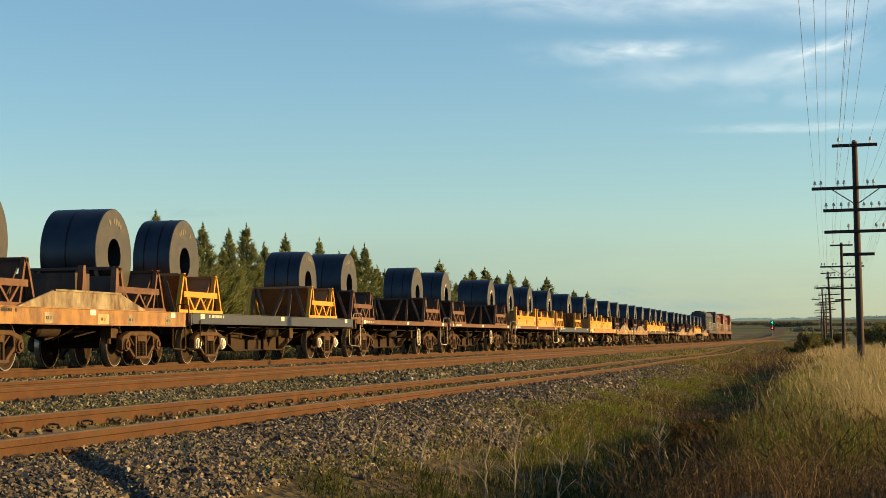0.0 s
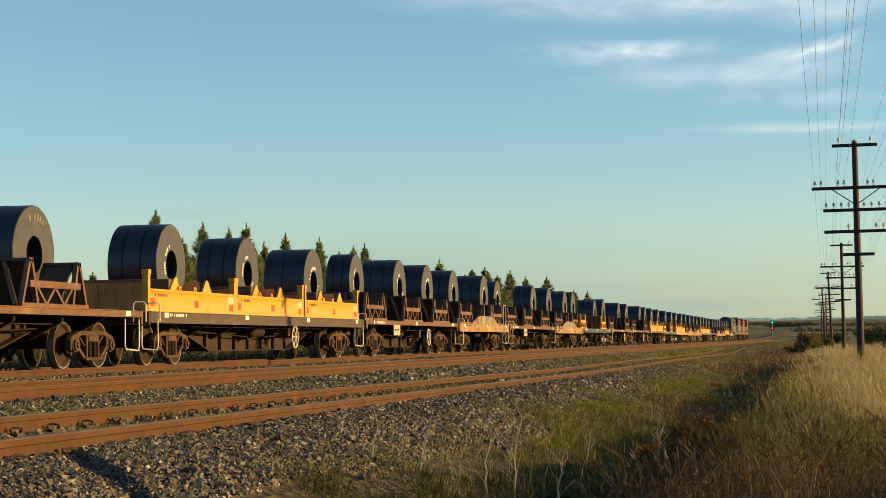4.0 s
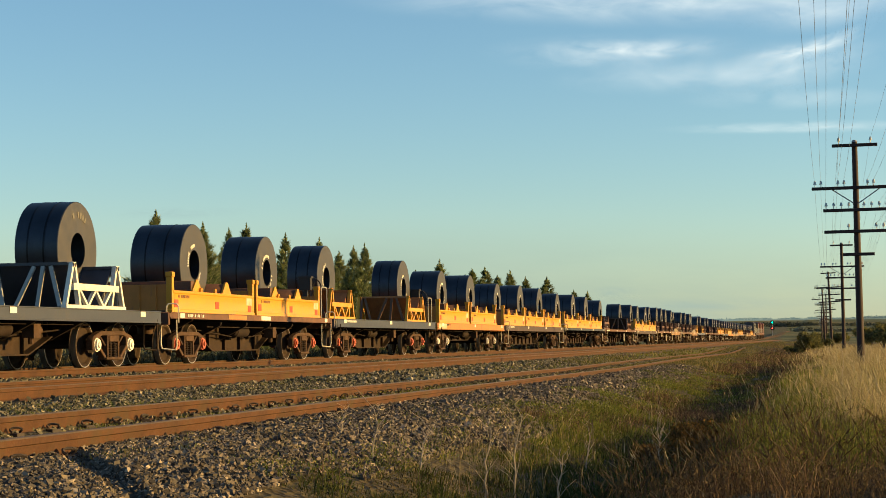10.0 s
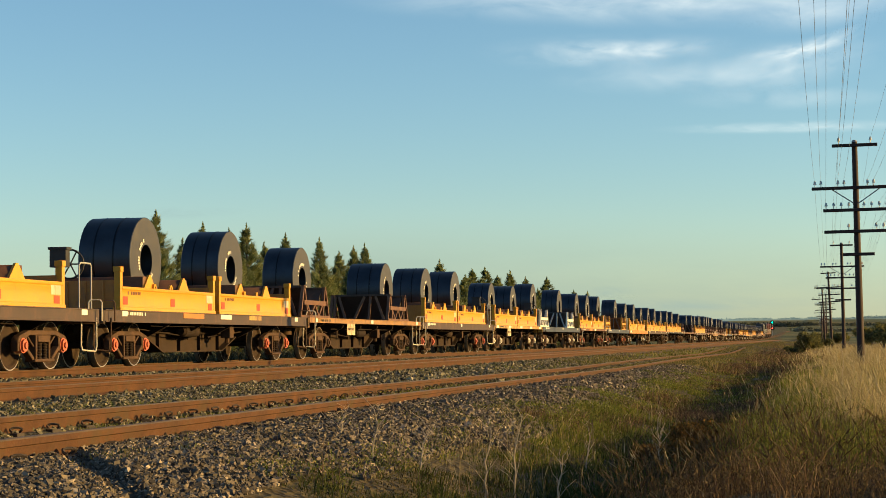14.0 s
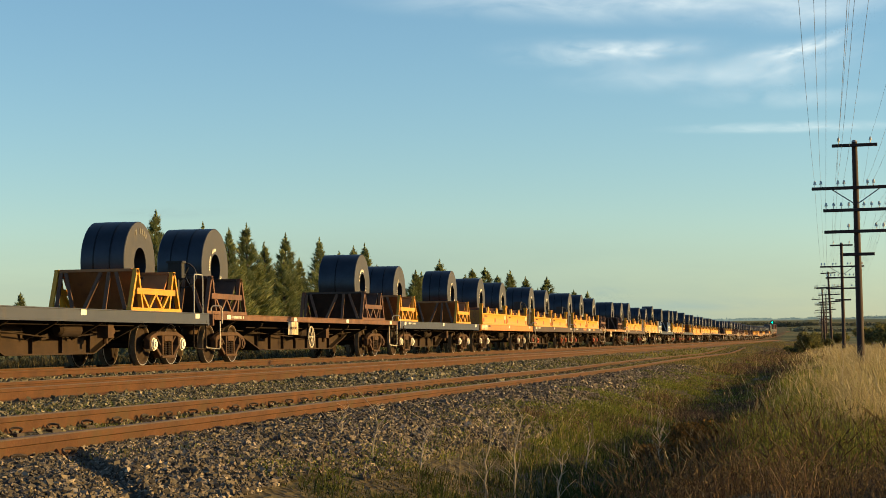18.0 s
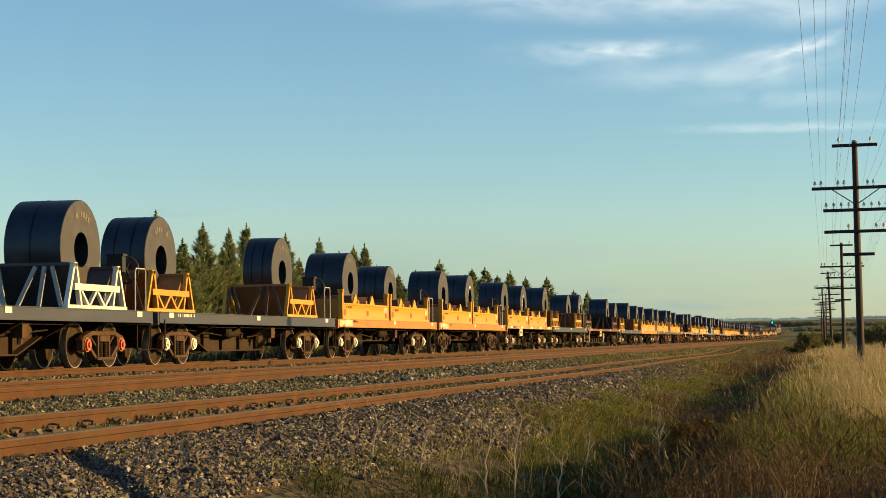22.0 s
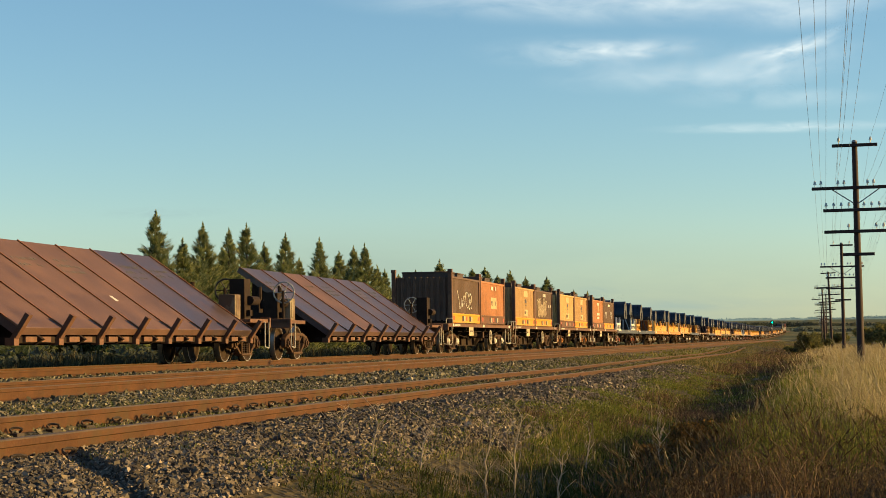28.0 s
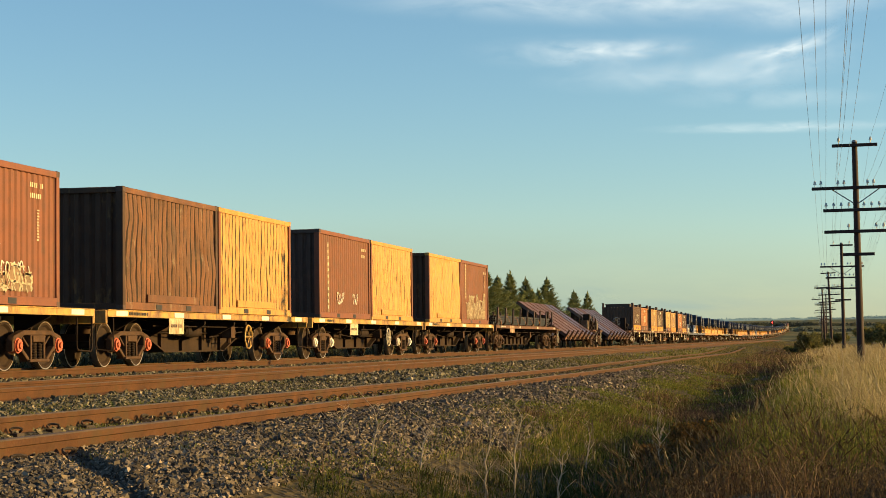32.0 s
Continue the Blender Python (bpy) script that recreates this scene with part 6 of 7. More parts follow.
def container(s0, paint, label, seed, batter=0.0, tags=(), H=2.59):
    c = rides(thing("shipping_container", label, "shipping container", "containers on the train"), s0, 0, 1.17)
    key = "%s_%g" % (paint.name, batter)
    for s in (-1, 1):
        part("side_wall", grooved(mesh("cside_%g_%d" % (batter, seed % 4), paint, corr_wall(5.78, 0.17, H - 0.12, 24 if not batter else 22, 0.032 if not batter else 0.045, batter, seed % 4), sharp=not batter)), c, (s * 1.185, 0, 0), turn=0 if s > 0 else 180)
        part("top_rail", mesh("ctop", paint, lambda bm: box(bm, -0.05, 0.05, -2.9, 2.9, H - 0.13, H - 0.01), 0.008), c, (s * 1.165, 0, 0))
        part("bottom_rail", mesh("cbot", paint, lambda bm: box(bm, -0.05, 0.05, -2.9, 2.9, 0.02, 0.18), 0.008), c, (s * 1.165, 0, 0))
        for e in (-1, 1):
            part("corner_post", mesh("cpost_%d" % (paint == M_CYELLOW), M_CRED if paint == M_CYELLOW else M_CEND if batter else paint, lambda bm: box(bm, -0.08, 0.08, -0.07, 0.07, 0.1, H - 0.1), 0.01), c, (s * 1.135, e * 2.955, 0))
            for z in (0.0, H - 0.118):
                part("corner_casting", mesh("casting", M_DKBROWN if paint != M_CYELLOW else paint, lambda bm: box(bm, -0.085, 0.085, -0.08, 0.08, 0, 0.118), 0.012), c, (s * 1.135, e * 2.95, z))
        for y in (-0.95, 0.95):
            part("fork_pocket", mesh("fork_pocket", M_BLACK, plate_fill(0.34, 0.11)), c, (s * 1.216, y, 0.095), turn=0 if s > 0 else 180)
    for e in (-1, 1):
        # Dark ends: rust on battered ones, and unlit-side shade put into the colour.
        part("end_wall", mesh("cend_%s" % key, M_CEND if batter else M_DKBROWN, lambda bm: (corr_wall(2.14, 0.15, H - 0.1, 9, 0.05, 0, 3)(bm))), c, (0, e * 2.97, 0), turn=90 if e > 0 else -90)
        part("end_sill", mesh("csill", M_CEND if batter else M_DKBROWN, lambda bm: box(bm, -1.08, 1.08, -0.05, 0.05, 0.02, 0.16), 0.008), c, (0, e * 2.96, 0))
        part("end_header", mesh("cheader", M_CEND if batter else M_DKBROWN, lambda bm: box(bm, -1.08, 1.08, -0.05, 0.05, H - 0.13, H - 0.01), 0.008), c, (0, e * 2.96, 0))
    if batter:
        for s in (-1, 1):
            part("repair_plate", mesh("repair_plate", paint, lambda bm: box(bm, -0.02, 0.035, -1.6, 1.6, 0.19, 0.36), 0.006), c, (s * 1.185, 0, 0), turn=0 if s > 0 else 180)
    part("roof", mesh("croof", paint, lambda bm: box(bm, -1.14, 1.14, -2.9, 2.9, H - 0.05, H - 0.02)), c)
    part("floor_frame", mesh("cfloor", M_UNDER, lambda bm: box(bm, -1.12, 1.12, -2.9, 2.9, 0.0, 0.14)), c)
    for kind, y, z, w, h, sd in tags:
        x = 1.192 if not batter else 1.22
        if kind == "scrawl":
            part("graffiti", mesh("scrawl_%d" % sd, M_CHALK, scrawl_fill(w, h, max(4, int(w * 6)), sd, 0.026)), c, (x, y, z), "pale spray-paint strokes")
        elif kind == "fill":
            sprayed(c, x, y, z, w, h, max(3, round(w * 1.8)), sd, paint)
        elif kind == "strip":
            part("lettering_strip", mesh("strip_%g" % h, M_SPRAY, plate_fill(w, h)), c, (x - 0.004, y, z), "weathered pale painted strip")
        elif kind == "letters":
            part("lettering", mesh("cletters_%d" % sd, M_FADED, bars_fill(6, w, h * 0.75, sd)), c, (x, y, z))
        else:
            part("lettering", mesh("cvert_%d" % sd, M_FADED, vbars_fill(11, h, w, sd)), c, (x, y, z))
    return c


def open_box(s0, paint, base, label, seed, tags=()):
    """A half-height open-topped steel box with corner posts, a coloured base frame, and dark steel showing above its rim."""
    c = rides(thing("open_top_box", label, "freight container", "open-topped boxes on the train"), s0, 0, 1.17)
    for s in (-1, 1):
        part("side_wall", mesh("oside", paint, corr_wall(5.8, 0.40, 1.81, 25, 0.04, 0, 1)), c, (s * 1.19, 0, 0), turn=0 if s > 0 else 180)
        part("top_rail", mesh("otop", paint, lambda bm: box(bm, -0.04, 0.045, -2.9, 2.9, 1.78, 1.86), 0.006), c, (s * 1.17, 0, 0))
        part("base_rail", mesh("obase", base, lambda bm: prism_x(bm, [(-0.04, 0.03), (0.05, 0.03), (0.05, 0.33), (0.065, 0.34), (0.065, 0.40), (-0.04, 0.40)], -2.92, 2.92), 0.006), c, (s * 1.16, 0, 0), turn=0 if s > 0 else 180)
        for e in (-1, 1):
            part("corner_post", mesh("opost", M_BROWN, lambda bm: (box(bm, -0.08, 0.08, -0.07, 0.07, 0, 2.02), box(bm, -0.09, 0.09, -0.085, 0.085, 2.02, 2.14)), 0.01), c, (s * 1.14, e * 2.95, 0))
        for y in (-0.75, 0.75):
            part("fork_pocket", mesh("ofork", M_BLACK, plate_fill(0.34, 0.22)), c, (s * 1.214, y, 0.20), turn=0 if s > 0 else 180)
            part("white_square", mesh("owhite", M_FADED, plate_fill(0.24, 0.2)), c, (s * 1.214, y + 0.32, 0.20), turn=0 if s > 0 else 180)
        for y in (-2.6, 2.6, 0.0):
            part("red_square", mesh("red_square", M_RED, plate_fill(0.26, 0.17)), c, (s * 1.214, y, 0.21), turn=0 if s > 0 else 180)
    for e in (-1, 1):
        part("end_wall", mesh("oend", paint, corr_wall(2.2, 0.1, 1.83, 9, 0.05, 0, 2)), c, (0, e * 2.95, 0), turn=90 if e > 0 else -90)
    part("floor_frame", mesh("ofloor", M_UNDER, lambda bm: box(bm, -1.12, 1.12, -2.9, 2.9, 0.0, 0.14)), c)
    for y in (-1.0, 0.85):
        part("steel_load", mesh("oload", M_DKBROWN, lambda bm: (box(bm, -0.95, 0.95, -0.62, 0.62, 0.16, 2.09), box(bm, -0.97, 0.97, -0.64, 0.64, 2.04, 2.10)), 0.01), c, (-0.15, y, 0), "dark boxed steel above the rim")
    for kind, y, z, w, h, sd in tags:
        if kind == "scrawl":
            part("graffiti", mesh("scrawl_%d" % sd, M_CHALK, scrawl_fill(w, h, max(4, int(w * 2.4)), sd, 0.03)), c, (1.2, y, z), "pale spray-paint strokes")
        elif kind == "fill":
            sprayed(c, 1.197, y, z, w, h, max(3, round(w * 1.7)), sd, paint)
        elif kind == "panel":
            part("notice", mesh("panel_%g_%g" % (w, h), M_NOTICE, plate_fill(w, h)), c, (1.198, y, z))
        elif kind == "logo":
            part("emblem", mesh("emblem", M_GREY, lambda bm: (box(bm, 0, 0.006, -0.2, 0.2, -0.07, 0.05), box(bm, 0, 0.006, -0.11, 0.12, 0.05, 0.12), box(bm, 0, 0.006, -0.17, 0.17, -0.22, -0.16))), c, (1.2, y, z), "dark painted emblem")
        else:
            part("lettering", mesh("oletters_%d" % sd, M_CHALK if kind == "letters" else M_BLACK, bars_fill(5, w, h, sd)), c, (1.206, y, z))
    return c


LEAN = Vector((-2.75, 0, 1.92)).normalized()


def prism_plane(bm, w, h, y=0.0, z=0.0):
    """A thin tile w by h lying on the leaning plates."""
    a = Vector((0, y - w / 2, 0)) + LEAN * (z - h / 2); t = Vector((1.92, 0, 2.75)).normalized() * 0.004
    q = [a, a + Vector((0, w, 0)), a + Vector((0, w, 0)) + LEAN * h, a + LEAN * h]
    v = [bm.verts.new(c) for c in q] + [bm.verts.new(c + t) for c in q]
    for f in ((3, 2, 1, 0), (4, 5, 6, 7), (0, 1, 5, 4), (1, 2, 6, 5), (2, 3, 7, 6), (3, 0, 4, 7)):
        bm.faces.new([v[k] for k in f])


def chalk_fill(seed):
    def fill(bm):
        r = random.Random(seed)
        for k in range(9):
            if r.random() > 0.15:
                prism_plane(bm, r.uniform(0.03, 0.09), r.uniform(0.04, 0.11), -0.55 + 0.14 * k, r.uniform(-0.02, 0.02))
    return fill


def plate_wagon(s0, half, plate_a, plate_b, rear):
    """A low wagon that carries broad steel plates leaning across it; plate_a to plate_b is their stretch from its middle."""
    w = rides(thing("plate_wagon", "rusty wagon with broad steel plates leaning across it", "railway wagon", "wagons of the steel train"), s0)
    L = half * 2
    part("well_beam", mesh("well_%g" % L, M_UNDER, lambda bm: (box(bm, -0.4, 0.4, -half + 0.4, half - 0.4, 0.72, 0.98), box(bm, 0.95, 1.3, plate_a, plate_b, 0.50, 0.62), box(bm, -1.3, -0.95, plate_a, plate_b, 0.50, 0.62))), w)
    for e in (-1, 1):
        bogie(w, e * (half - 1.7), M_BOGIE)
        part("coupler", mesh("coupler", M_UNDER, coupler_fill, 0.02), w, (0, e * (half - 0.55), 0), turn=0 if e > 0 else 180)
        part("end_platform", mesh("end_platform", M_BROWN, lambda bm: (box(bm, -1.25, 1.25, -0.8, 0.8, 0.98, 1.08), box(bm, -1.3, 1.3, -0.8, -0.7, 0.86, 1.12)), 0.01), w, (0, e * (half - 1.1), 0), turn=0 if e < 0 else 180)
        part("step", mesh("step", M_LGREY, step_fill), w, (1.28, e * (half - 0.6), 0))
    n = 7
    ln = plate_b - plate_a
    up = Vector((-2.75, 0, 1.92)); nrm = Vector((1.92, 0, 2.75)).normalized()

    def slab_fill(bm):
        g = ln / n
        a = Vector((1.42, -g / 2 + 0.02, 0.78)); y = Vector((0, g - 0.04, 0)); t = nrm * -0.16
        v = [bm.verts.new(p) for p in (a, a + y, a + y + up, a + up, a + t, a + y + t, a + y + up + t, a + up + t)]
        for f in ((0, 1, 2, 3), (7, 6, 5, 4), (0, 4, 5, 1), (1, 5, 6, 2), (2, 6, 7, 3), (3, 7, 4, 0)):
            bm.faces.new([v[i] for i in f])
    for i in range(n):
        y = plate_a + ln * (i + 0.5) / n
        part("steel_plate", mesh("slab_%g" % ln, M_PLATE2 if rear and i < 5 or i == 2 else M_PLATE, slab_fill, 0.006), w, (0, y, 0), "leaning red-brown steel plate")
        if i % 3 != 1:
            for q in range(2 + i % 2):
                part("chalk_mark", mesh("chalk_%d" % ((i + q) % 4), M_CHALKDIM, chalk_fill((i + q) % 4)), w, tuple(Vector((1.42, y - 0.2 + 0.12 * q, 0.78)) + up * (0.70 + 0.07 * q - 0.05 * (i % 2)) + nrm * 0.003), "faint chalked strokes")
        if rear and i == 3:
            part("paper_label", mesh("paper_label", M_WHITE, lambda bm: prism_plane(bm, 0.16, 0.2)), w, tuple(Vector((1.42, y, 0.78)) + up * 0.35 + nrm * 0.003), "white paper label")
        part("bearer", mesh("bearer", M_UNDER, lambda bm: (prism_x(bm, [(1.3, 0.52), (1.46, 0.62), (-1.25, 2.45), (-1.3, 0.52)], -0.06, 0.06))), w, (0, y, -0.05))
    for i in range(n + 1):
        y = plate_a + ln * i / n
        part("plate_edge", mesh("plate_edge_%g" % ln, M_RUSTLINE, lambda bm: beam(bm, Vector((1.42, 0, 0.78)) + nrm * 0.012, Vector((1.42, 0, 0.78)) + up + nrm * 0.012, 0.045, 0.03, (0, 1, 0))), w, (0, y, 0), "rust-orange joint strip")
        part("stake", mesh("stake", M_BROWN, lambda bm: (beam(bm, (1.28, 0, 0.50), (1.62, 0, 1.02), 0.16, 0.09, (0, 1, 0)), box(bm, 1.2, 1.38, -0.1, 0.1, 0.46, 0.60))), w, (0, y, 0))
        if i < n:
            part("timber_block", mesh("timber_block", M_BROWN, lambda bm: box(bm, 1.31, 1.36, -0.55, 0.55, 0.52, 0.62)), w, (0, y + ln / n / 2, 0))
    for x, y, k in ((0.5, -half + 1.3, 1), (-0.3, -half + 2.0, 0), (0.75, half - 1.2, 2), (-0.6, half - 1.6, 1)):
        part("brake_gear", mesh("brake_gear_%d" % k, M_UNDER, lambda bm: (box(bm, -0.2, 0.2, -0.25, 0.25, 0, 0.55 + 0.25 * k), rod(bm, (0.1, 0.3, 0.2), (0.1, 0.3, 1.0), 0.06, 8), box(bm, -0.5, 0.3, -0.1, 0.1, 0.1, 0.25), rod(bm, (0.25, 0, 0.5), (0.25, 0.6, 0.5), 0.12, 10))), w, (x, y, 1.06))
    for x, y in (((0.2, half - 0.7),) if rear else ((0.9, -half + 1.0), (0.2, half - 0.7))):
        part("hand_brake_wheel", mesh("hand_wheel_y", M_BLACK if rear else M_LGREY, lambda bm: (hand_wheel_fill(bm), bmesh.ops.rotate(bm, verts=bm.verts, cent=(0, 0, 0), matrix=Matrix.Rotation(radians(90), 3, "Z")))), w, (x, y, 1.85))
        part("wheel_post", mesh("wheel_post", M_UNDER, lambda bm: rod(bm, (0, 0, 0), (0, 0, 0.85), 0.04, 8)), w, (x, y - 0.08, 1.05))
    part("tool_cabinet", mesh("tool_cabinet", M_CREAM, lambda bm: (box(bm, -0.22, 0.22, -0.22, 0.22, 0, 0.62), box(bm, 0.22, 0.235, -0.16, 0.16, 0.08, 0.52)), 0.01), w, (0.7, half - 1.9 if rear else -half + 1.8, 1.08), "cream-brown equipment cabinet")
    return w


def prism_x(bm, pts, y0, y1):
    """Extrudes a polygon of (x, z) from y0 to y1."""
    a = [bm.verts.new((x, y0, z)) for x, z in pts]; b = [bm.verts.new((x, y1, z)) for x, z in pts]
    k = len(pts)
    bm.faces.new(a[::-1]); bm.faces.new(b)
    for i in range(k):
        bm.faces.new((a[i], a[(i + 1) % k], b[(i + 1) % k], b[i]))


def bar_wagon(a, b):
    w = flat((a + b) / 2, 19, M_BROWN, M_BOGIE, "rusty flat wagon with stakes holding long steel bars")
    part("end_panel", mesh("bar_panel", M_FLAKE, plate_fill(1.25, 0.30)), w, (1.336, -5.2, 0.985), "flaking white and orange panel")
    n = 9

    def stake_fill(bm):
        beam(bm, (-0.14, 0, 0.0), (0.02, 0, 0.16), 0.16, 0.07, (0, 1, 0))
        beam(bm, (0.0, 0, 0.12), (0.03, 0, 0.80), 0.14, 0.07, (0, 1, 0))
        box(bm, -0.02, 0.07, -0.08, 0.08, 0.78, 0.82)
    for s in (-1, 1):
        for i in range(n):
            y = -8.4 + 16.8 * i / (n - 1)
            part("stake", mesh("tall_stake", M_DKBROWN, stake_fill, 0.006), w, (s * 1.2, y, 1.15), turn=0 if s > 0 else 180)
    for i in range(7):
        part("strap", mesh("bar_strap", M_ORANGE, lambda bm: path_ribbon(bm, [(1.24, -0.02, 0.0), (1.20, -0.06, 0.25), (1.10, -0.14, 0.42), (0.9, -0.26, 0.50)], 0.05, 0.008)), w, (0, -7.4 + 2.3 * i, 1.16), "orange lashing strap")
    for k in range(5):
        part("spacer", mesh("spacer", M_CREAM, lambda bm: box(bm, -1.05, 1.05, -0.06, 0.06, 0, 0.07)), w, (0, -7.2 + 3.6 * k, 1.15))
    ld = rides(thing("bar_bundle", "stacked bundles of dark rolled steel bars", "steel bars"), (a + b) / 2, 0, 1.22)
    r = random.Random(4)
    for lv in range(4):
        for i in range(7):
            me = mesh("bar_pack_%d" % ((lv + i) % 3), M_BARS, lambda bm: [box(bm, -0.13 + 0.065 * q, -0.075 + 0.065 * q, -8.3 + 0.04 * q, 8.3 - 0.05 * q, 0.01 * (q % 2), 0.075 + 0.01 * (q % 2)) for q in range(4)])
            part("steel_bar_pack", me, ld, (-0.9 + 0.3 * i + 0.02 * lv, r.uniform(-0.35, 0.35), lv * 0.105), turn=r.uniform(-0.25, 0.25))


def path_ribbon(bm, pts, wide, thick):
    for p, q in zip(pts, pts[1:]):
        beam(bm, p, q, wide, thick, (0, 1, 0))


def loco(s0, body, stripe, label):
    w = rides(thing("locomotive", label, "locomotive", "locomotives at the head of the train"), s0)
    part("frame", mesh("loco_frame", stripe, lambda bm: box(bm, -1.45, 1.45, -9.8, 9.8, 1.15, 1.55), 0.02), w)
    part("engine_hood", mesh("loco_hood", body, lambda bm: (box(bm, -1.0, 1.0, -9.3, 5.2, 1.55, 3.75), box(bm, -0.85, 0.85, -9.2, 5.0, 3.75, 3.95), [box(bm, 1.0, 1.03, y, y + 1.2, 1.8, 3.4) for y in (-8.6, -6.8, -5.0, -3.2, -1.4, 0.4, 2.2)]), 0.05), w)
    part("cab", mesh("loco_cab", body, lambda bm: (box(bm, -1.45, 1.45, 5.2, 7.6, 1.55, 3.9), prism(bm, [(5.1, 3.9), (7.7, 3.9), (7.3, 4.15), (5.5, 4.15)], -1.4, 1.4)), 0.06), w)
    part("nose", mesh("loco_nose", body, lambda bm: prism(bm, [(7.6, 1.55), (9.4, 1.55), (9.2, 2.7), (7.6, 2.85)], -0.9, 0.9), 0.08), w)
    for s in (-1, 1):
        for y in (5.8, 6.8):
            part("cab_window", mesh("loco_window", M_BLACK, plate_fill(0.7, 0.65)), w, (s * 1.46, y, 3.25), turn=0 if s > 0 else 180)
        part("handrail", mesh("loco_rail", M_LGREY, lambda bm: (rod(bm, (0, -9.4, 1.0), (0, 5.0, 1.0), 0.03, 6), [rod(bm, (0, y, 0), (0, y, 1.0), 0.025, 6) for y in (-9.4, -7, -4.6, -2.2, 0.2, 2.6, 5.0)])), w, (s * 1.38, 0, 1.55))
    part("roof_fan", mesh("loco_fan", M_BLACK, lambda bm: [rod(bm, (0, y, 3.95), (0, y, 4.1), 0.6, 16) for y in (-8, -6.2, -4.4)]), w)
    part("fuel_tank", mesh("loco_tank", M_UNDER, lambda bm: box(bm, -1.2, 1.2, -2.4, 2.4, 0.4, 1.15), 0.1), w)
    for e in (-1, 1):
        bogie(w, e * 6.9, M_BOGIE); bogie(w, e * 4.7, M_BOGIE)
        part("coupler", mesh("coupler", M_UNDER, coupler_fill, 0.02), w, (0, e * 9.55, 0), turn=0 if e > 0 else 180)
        part("pilot", mesh("loco_pilot", stripe, lambda bm: box(bm, -1.35, 1.35, -0.06, 0.06, 0.3, 1.2), 0.02), w, (0, e * 9.78, 0))


def coil_wagon(a, b, deck, cap, label, tubs=(), coils=(), cradles=(), hump=False, **more):
    flat((a + b) / 2, round((a - b) * 2) / 2, deck, cap, label, hump, **more)
    for s in tubs:
        tub(s)
    for s in cradles:
        cradle(s[0], s[1])
    for c in coils:
        coil(*c)


Y_, B_, W_ = M_YELLOW, M_BROWN, M_WHITE
RUSTY = "rusty brown flat wagon carrying coils in cradles"
BLUE = "blue-grey flat wagon with yellow coil cradles"
FISH = "worn ochre wagon with a raised fish-back side plate"
# the locomotives and the wagons far ahead
loco(287.0, M_LOCORED, M_BROWN, "red and orange diesel locomotive leading the train")
loco(266.5, M_LOCORED, M_BROWN, "red diesel locomotive second in the train")
loco(246.0, M_LOCODARK, M_DKBROWN, "dark grey diesel locomotive third in the train")
coil_wagon(235.5, 224.0, M_SILLYEL, M_BOGIE, FISH, (), [(232.5,), (227.0,)], [(232.2, B_), (226.5, B_)], True)
coil_wagon(224.0, 209.5, M_BROWN, M_BOGIE, "rusty flat wagon with two yellow coil bins", (219.8, 213.6), [(220.0,), (213.8,)])
coil_wagon(209.5, 197.5, M_SILLYEL, M_BOGIE, FISH, (), [(207.0,), (200.2,)], [(206.7, B_), (199.8, B_)], True)
coil_wagon(197.5, 185.5, M_SILLYEL, M_BOGIE, FISH, (), [(194.5,), (189.0,)], [(194.2, B_), (188.6, B_)], True)
coil_wagon(185.5, 171.0, M_BROWN, M_BOGIE, RUSTY, (), [(180.0,), (173.5,)], [(179.6, B_), (173.1, B_)])
coil_wagon(171.0, 151.4, M_DKBROWN, M_BOGIE, "long brown flat wagon with three yellow coil bins", (167.3, 161.2, 155.1), [(167.5,), (162.0,), (155.0,)])
coil_wagon(151.4, 139.4, M_SILLYEL, M_BOGIE, FISH, (), [(148.6,), (142.5,)], [(148.3, B_), (142.1, B_)], True)
coil_wagon(139.4, 127.4, M_SILLYEL, M_BOGIE, FISH, (), [(135.5,), (129.5,)], [(135.2, B_), (129.1, B_)], True)
coil_wagon(127.4, 112.3, M_ORANGE, M_WHITE, "orange flat wagon with two yellow coil bins", (122.8, 116.6), [(121.9,), (115.8,)])
coil_wagon(112.3, 98.6, M_GREY, M_WHITE, BLUE, (), [(108.5,), (100.2,)], [(107.6, Y_), (99.9, Y_)])
coil_wagon(98.6, 83.1, M_BROWN, M_BOGIE, "rusty flat wagon with two yellow coil bins", (94.8, 88.2), [(93.3,), (87.2,)])
coil_wagon(83.1, 68.5, M_BROWN, M_BOGIE, RUSTY, (), [(81.4, 1.4), (71.5, 1.25)], [(80.8, B_), (71.0, B_)], wheel=M_CREAMROD)
coil_wagon(68.5, 53.95, M_BROWN, M_BOGIE, RUSTY, (), [(66.5, 1.1, 1.0, 2.25, False), (56.2, 1.2, 1.0, 2.3, False)], [(66.0, B_), (55.5, B_)], wheel=M_CREAMROD)
coil_wagon(53.95, 39.1, M_GREY, M_WHITE, BLUE, (), [(51.61, 1.09, 0.93, 2.23, False), (41.18, 0.93, 1.02, 2.41, False)], [(50.8, Y_), (40.2, Y_)])
coil_wagon(39.1, 27.5, M_SILLYEL, M_BOGIE, FISH, (), [(36.33, 1.26, 1, 2.36, False), (30.32, 1.13, 1, 2.4, False)], [(36.3, B_), (29.6, B_)], True)
coil_wagon(27.5, 12.6, M_BROWN, M_BOGIE, RUSTY, (), [(25.26, 0.96, 0.99, 2.4), (14.1, 1, 0.97, 2.3)], [(24.5, B_), (18.8, B_), (13.8, B_)], board=M_BOARD)
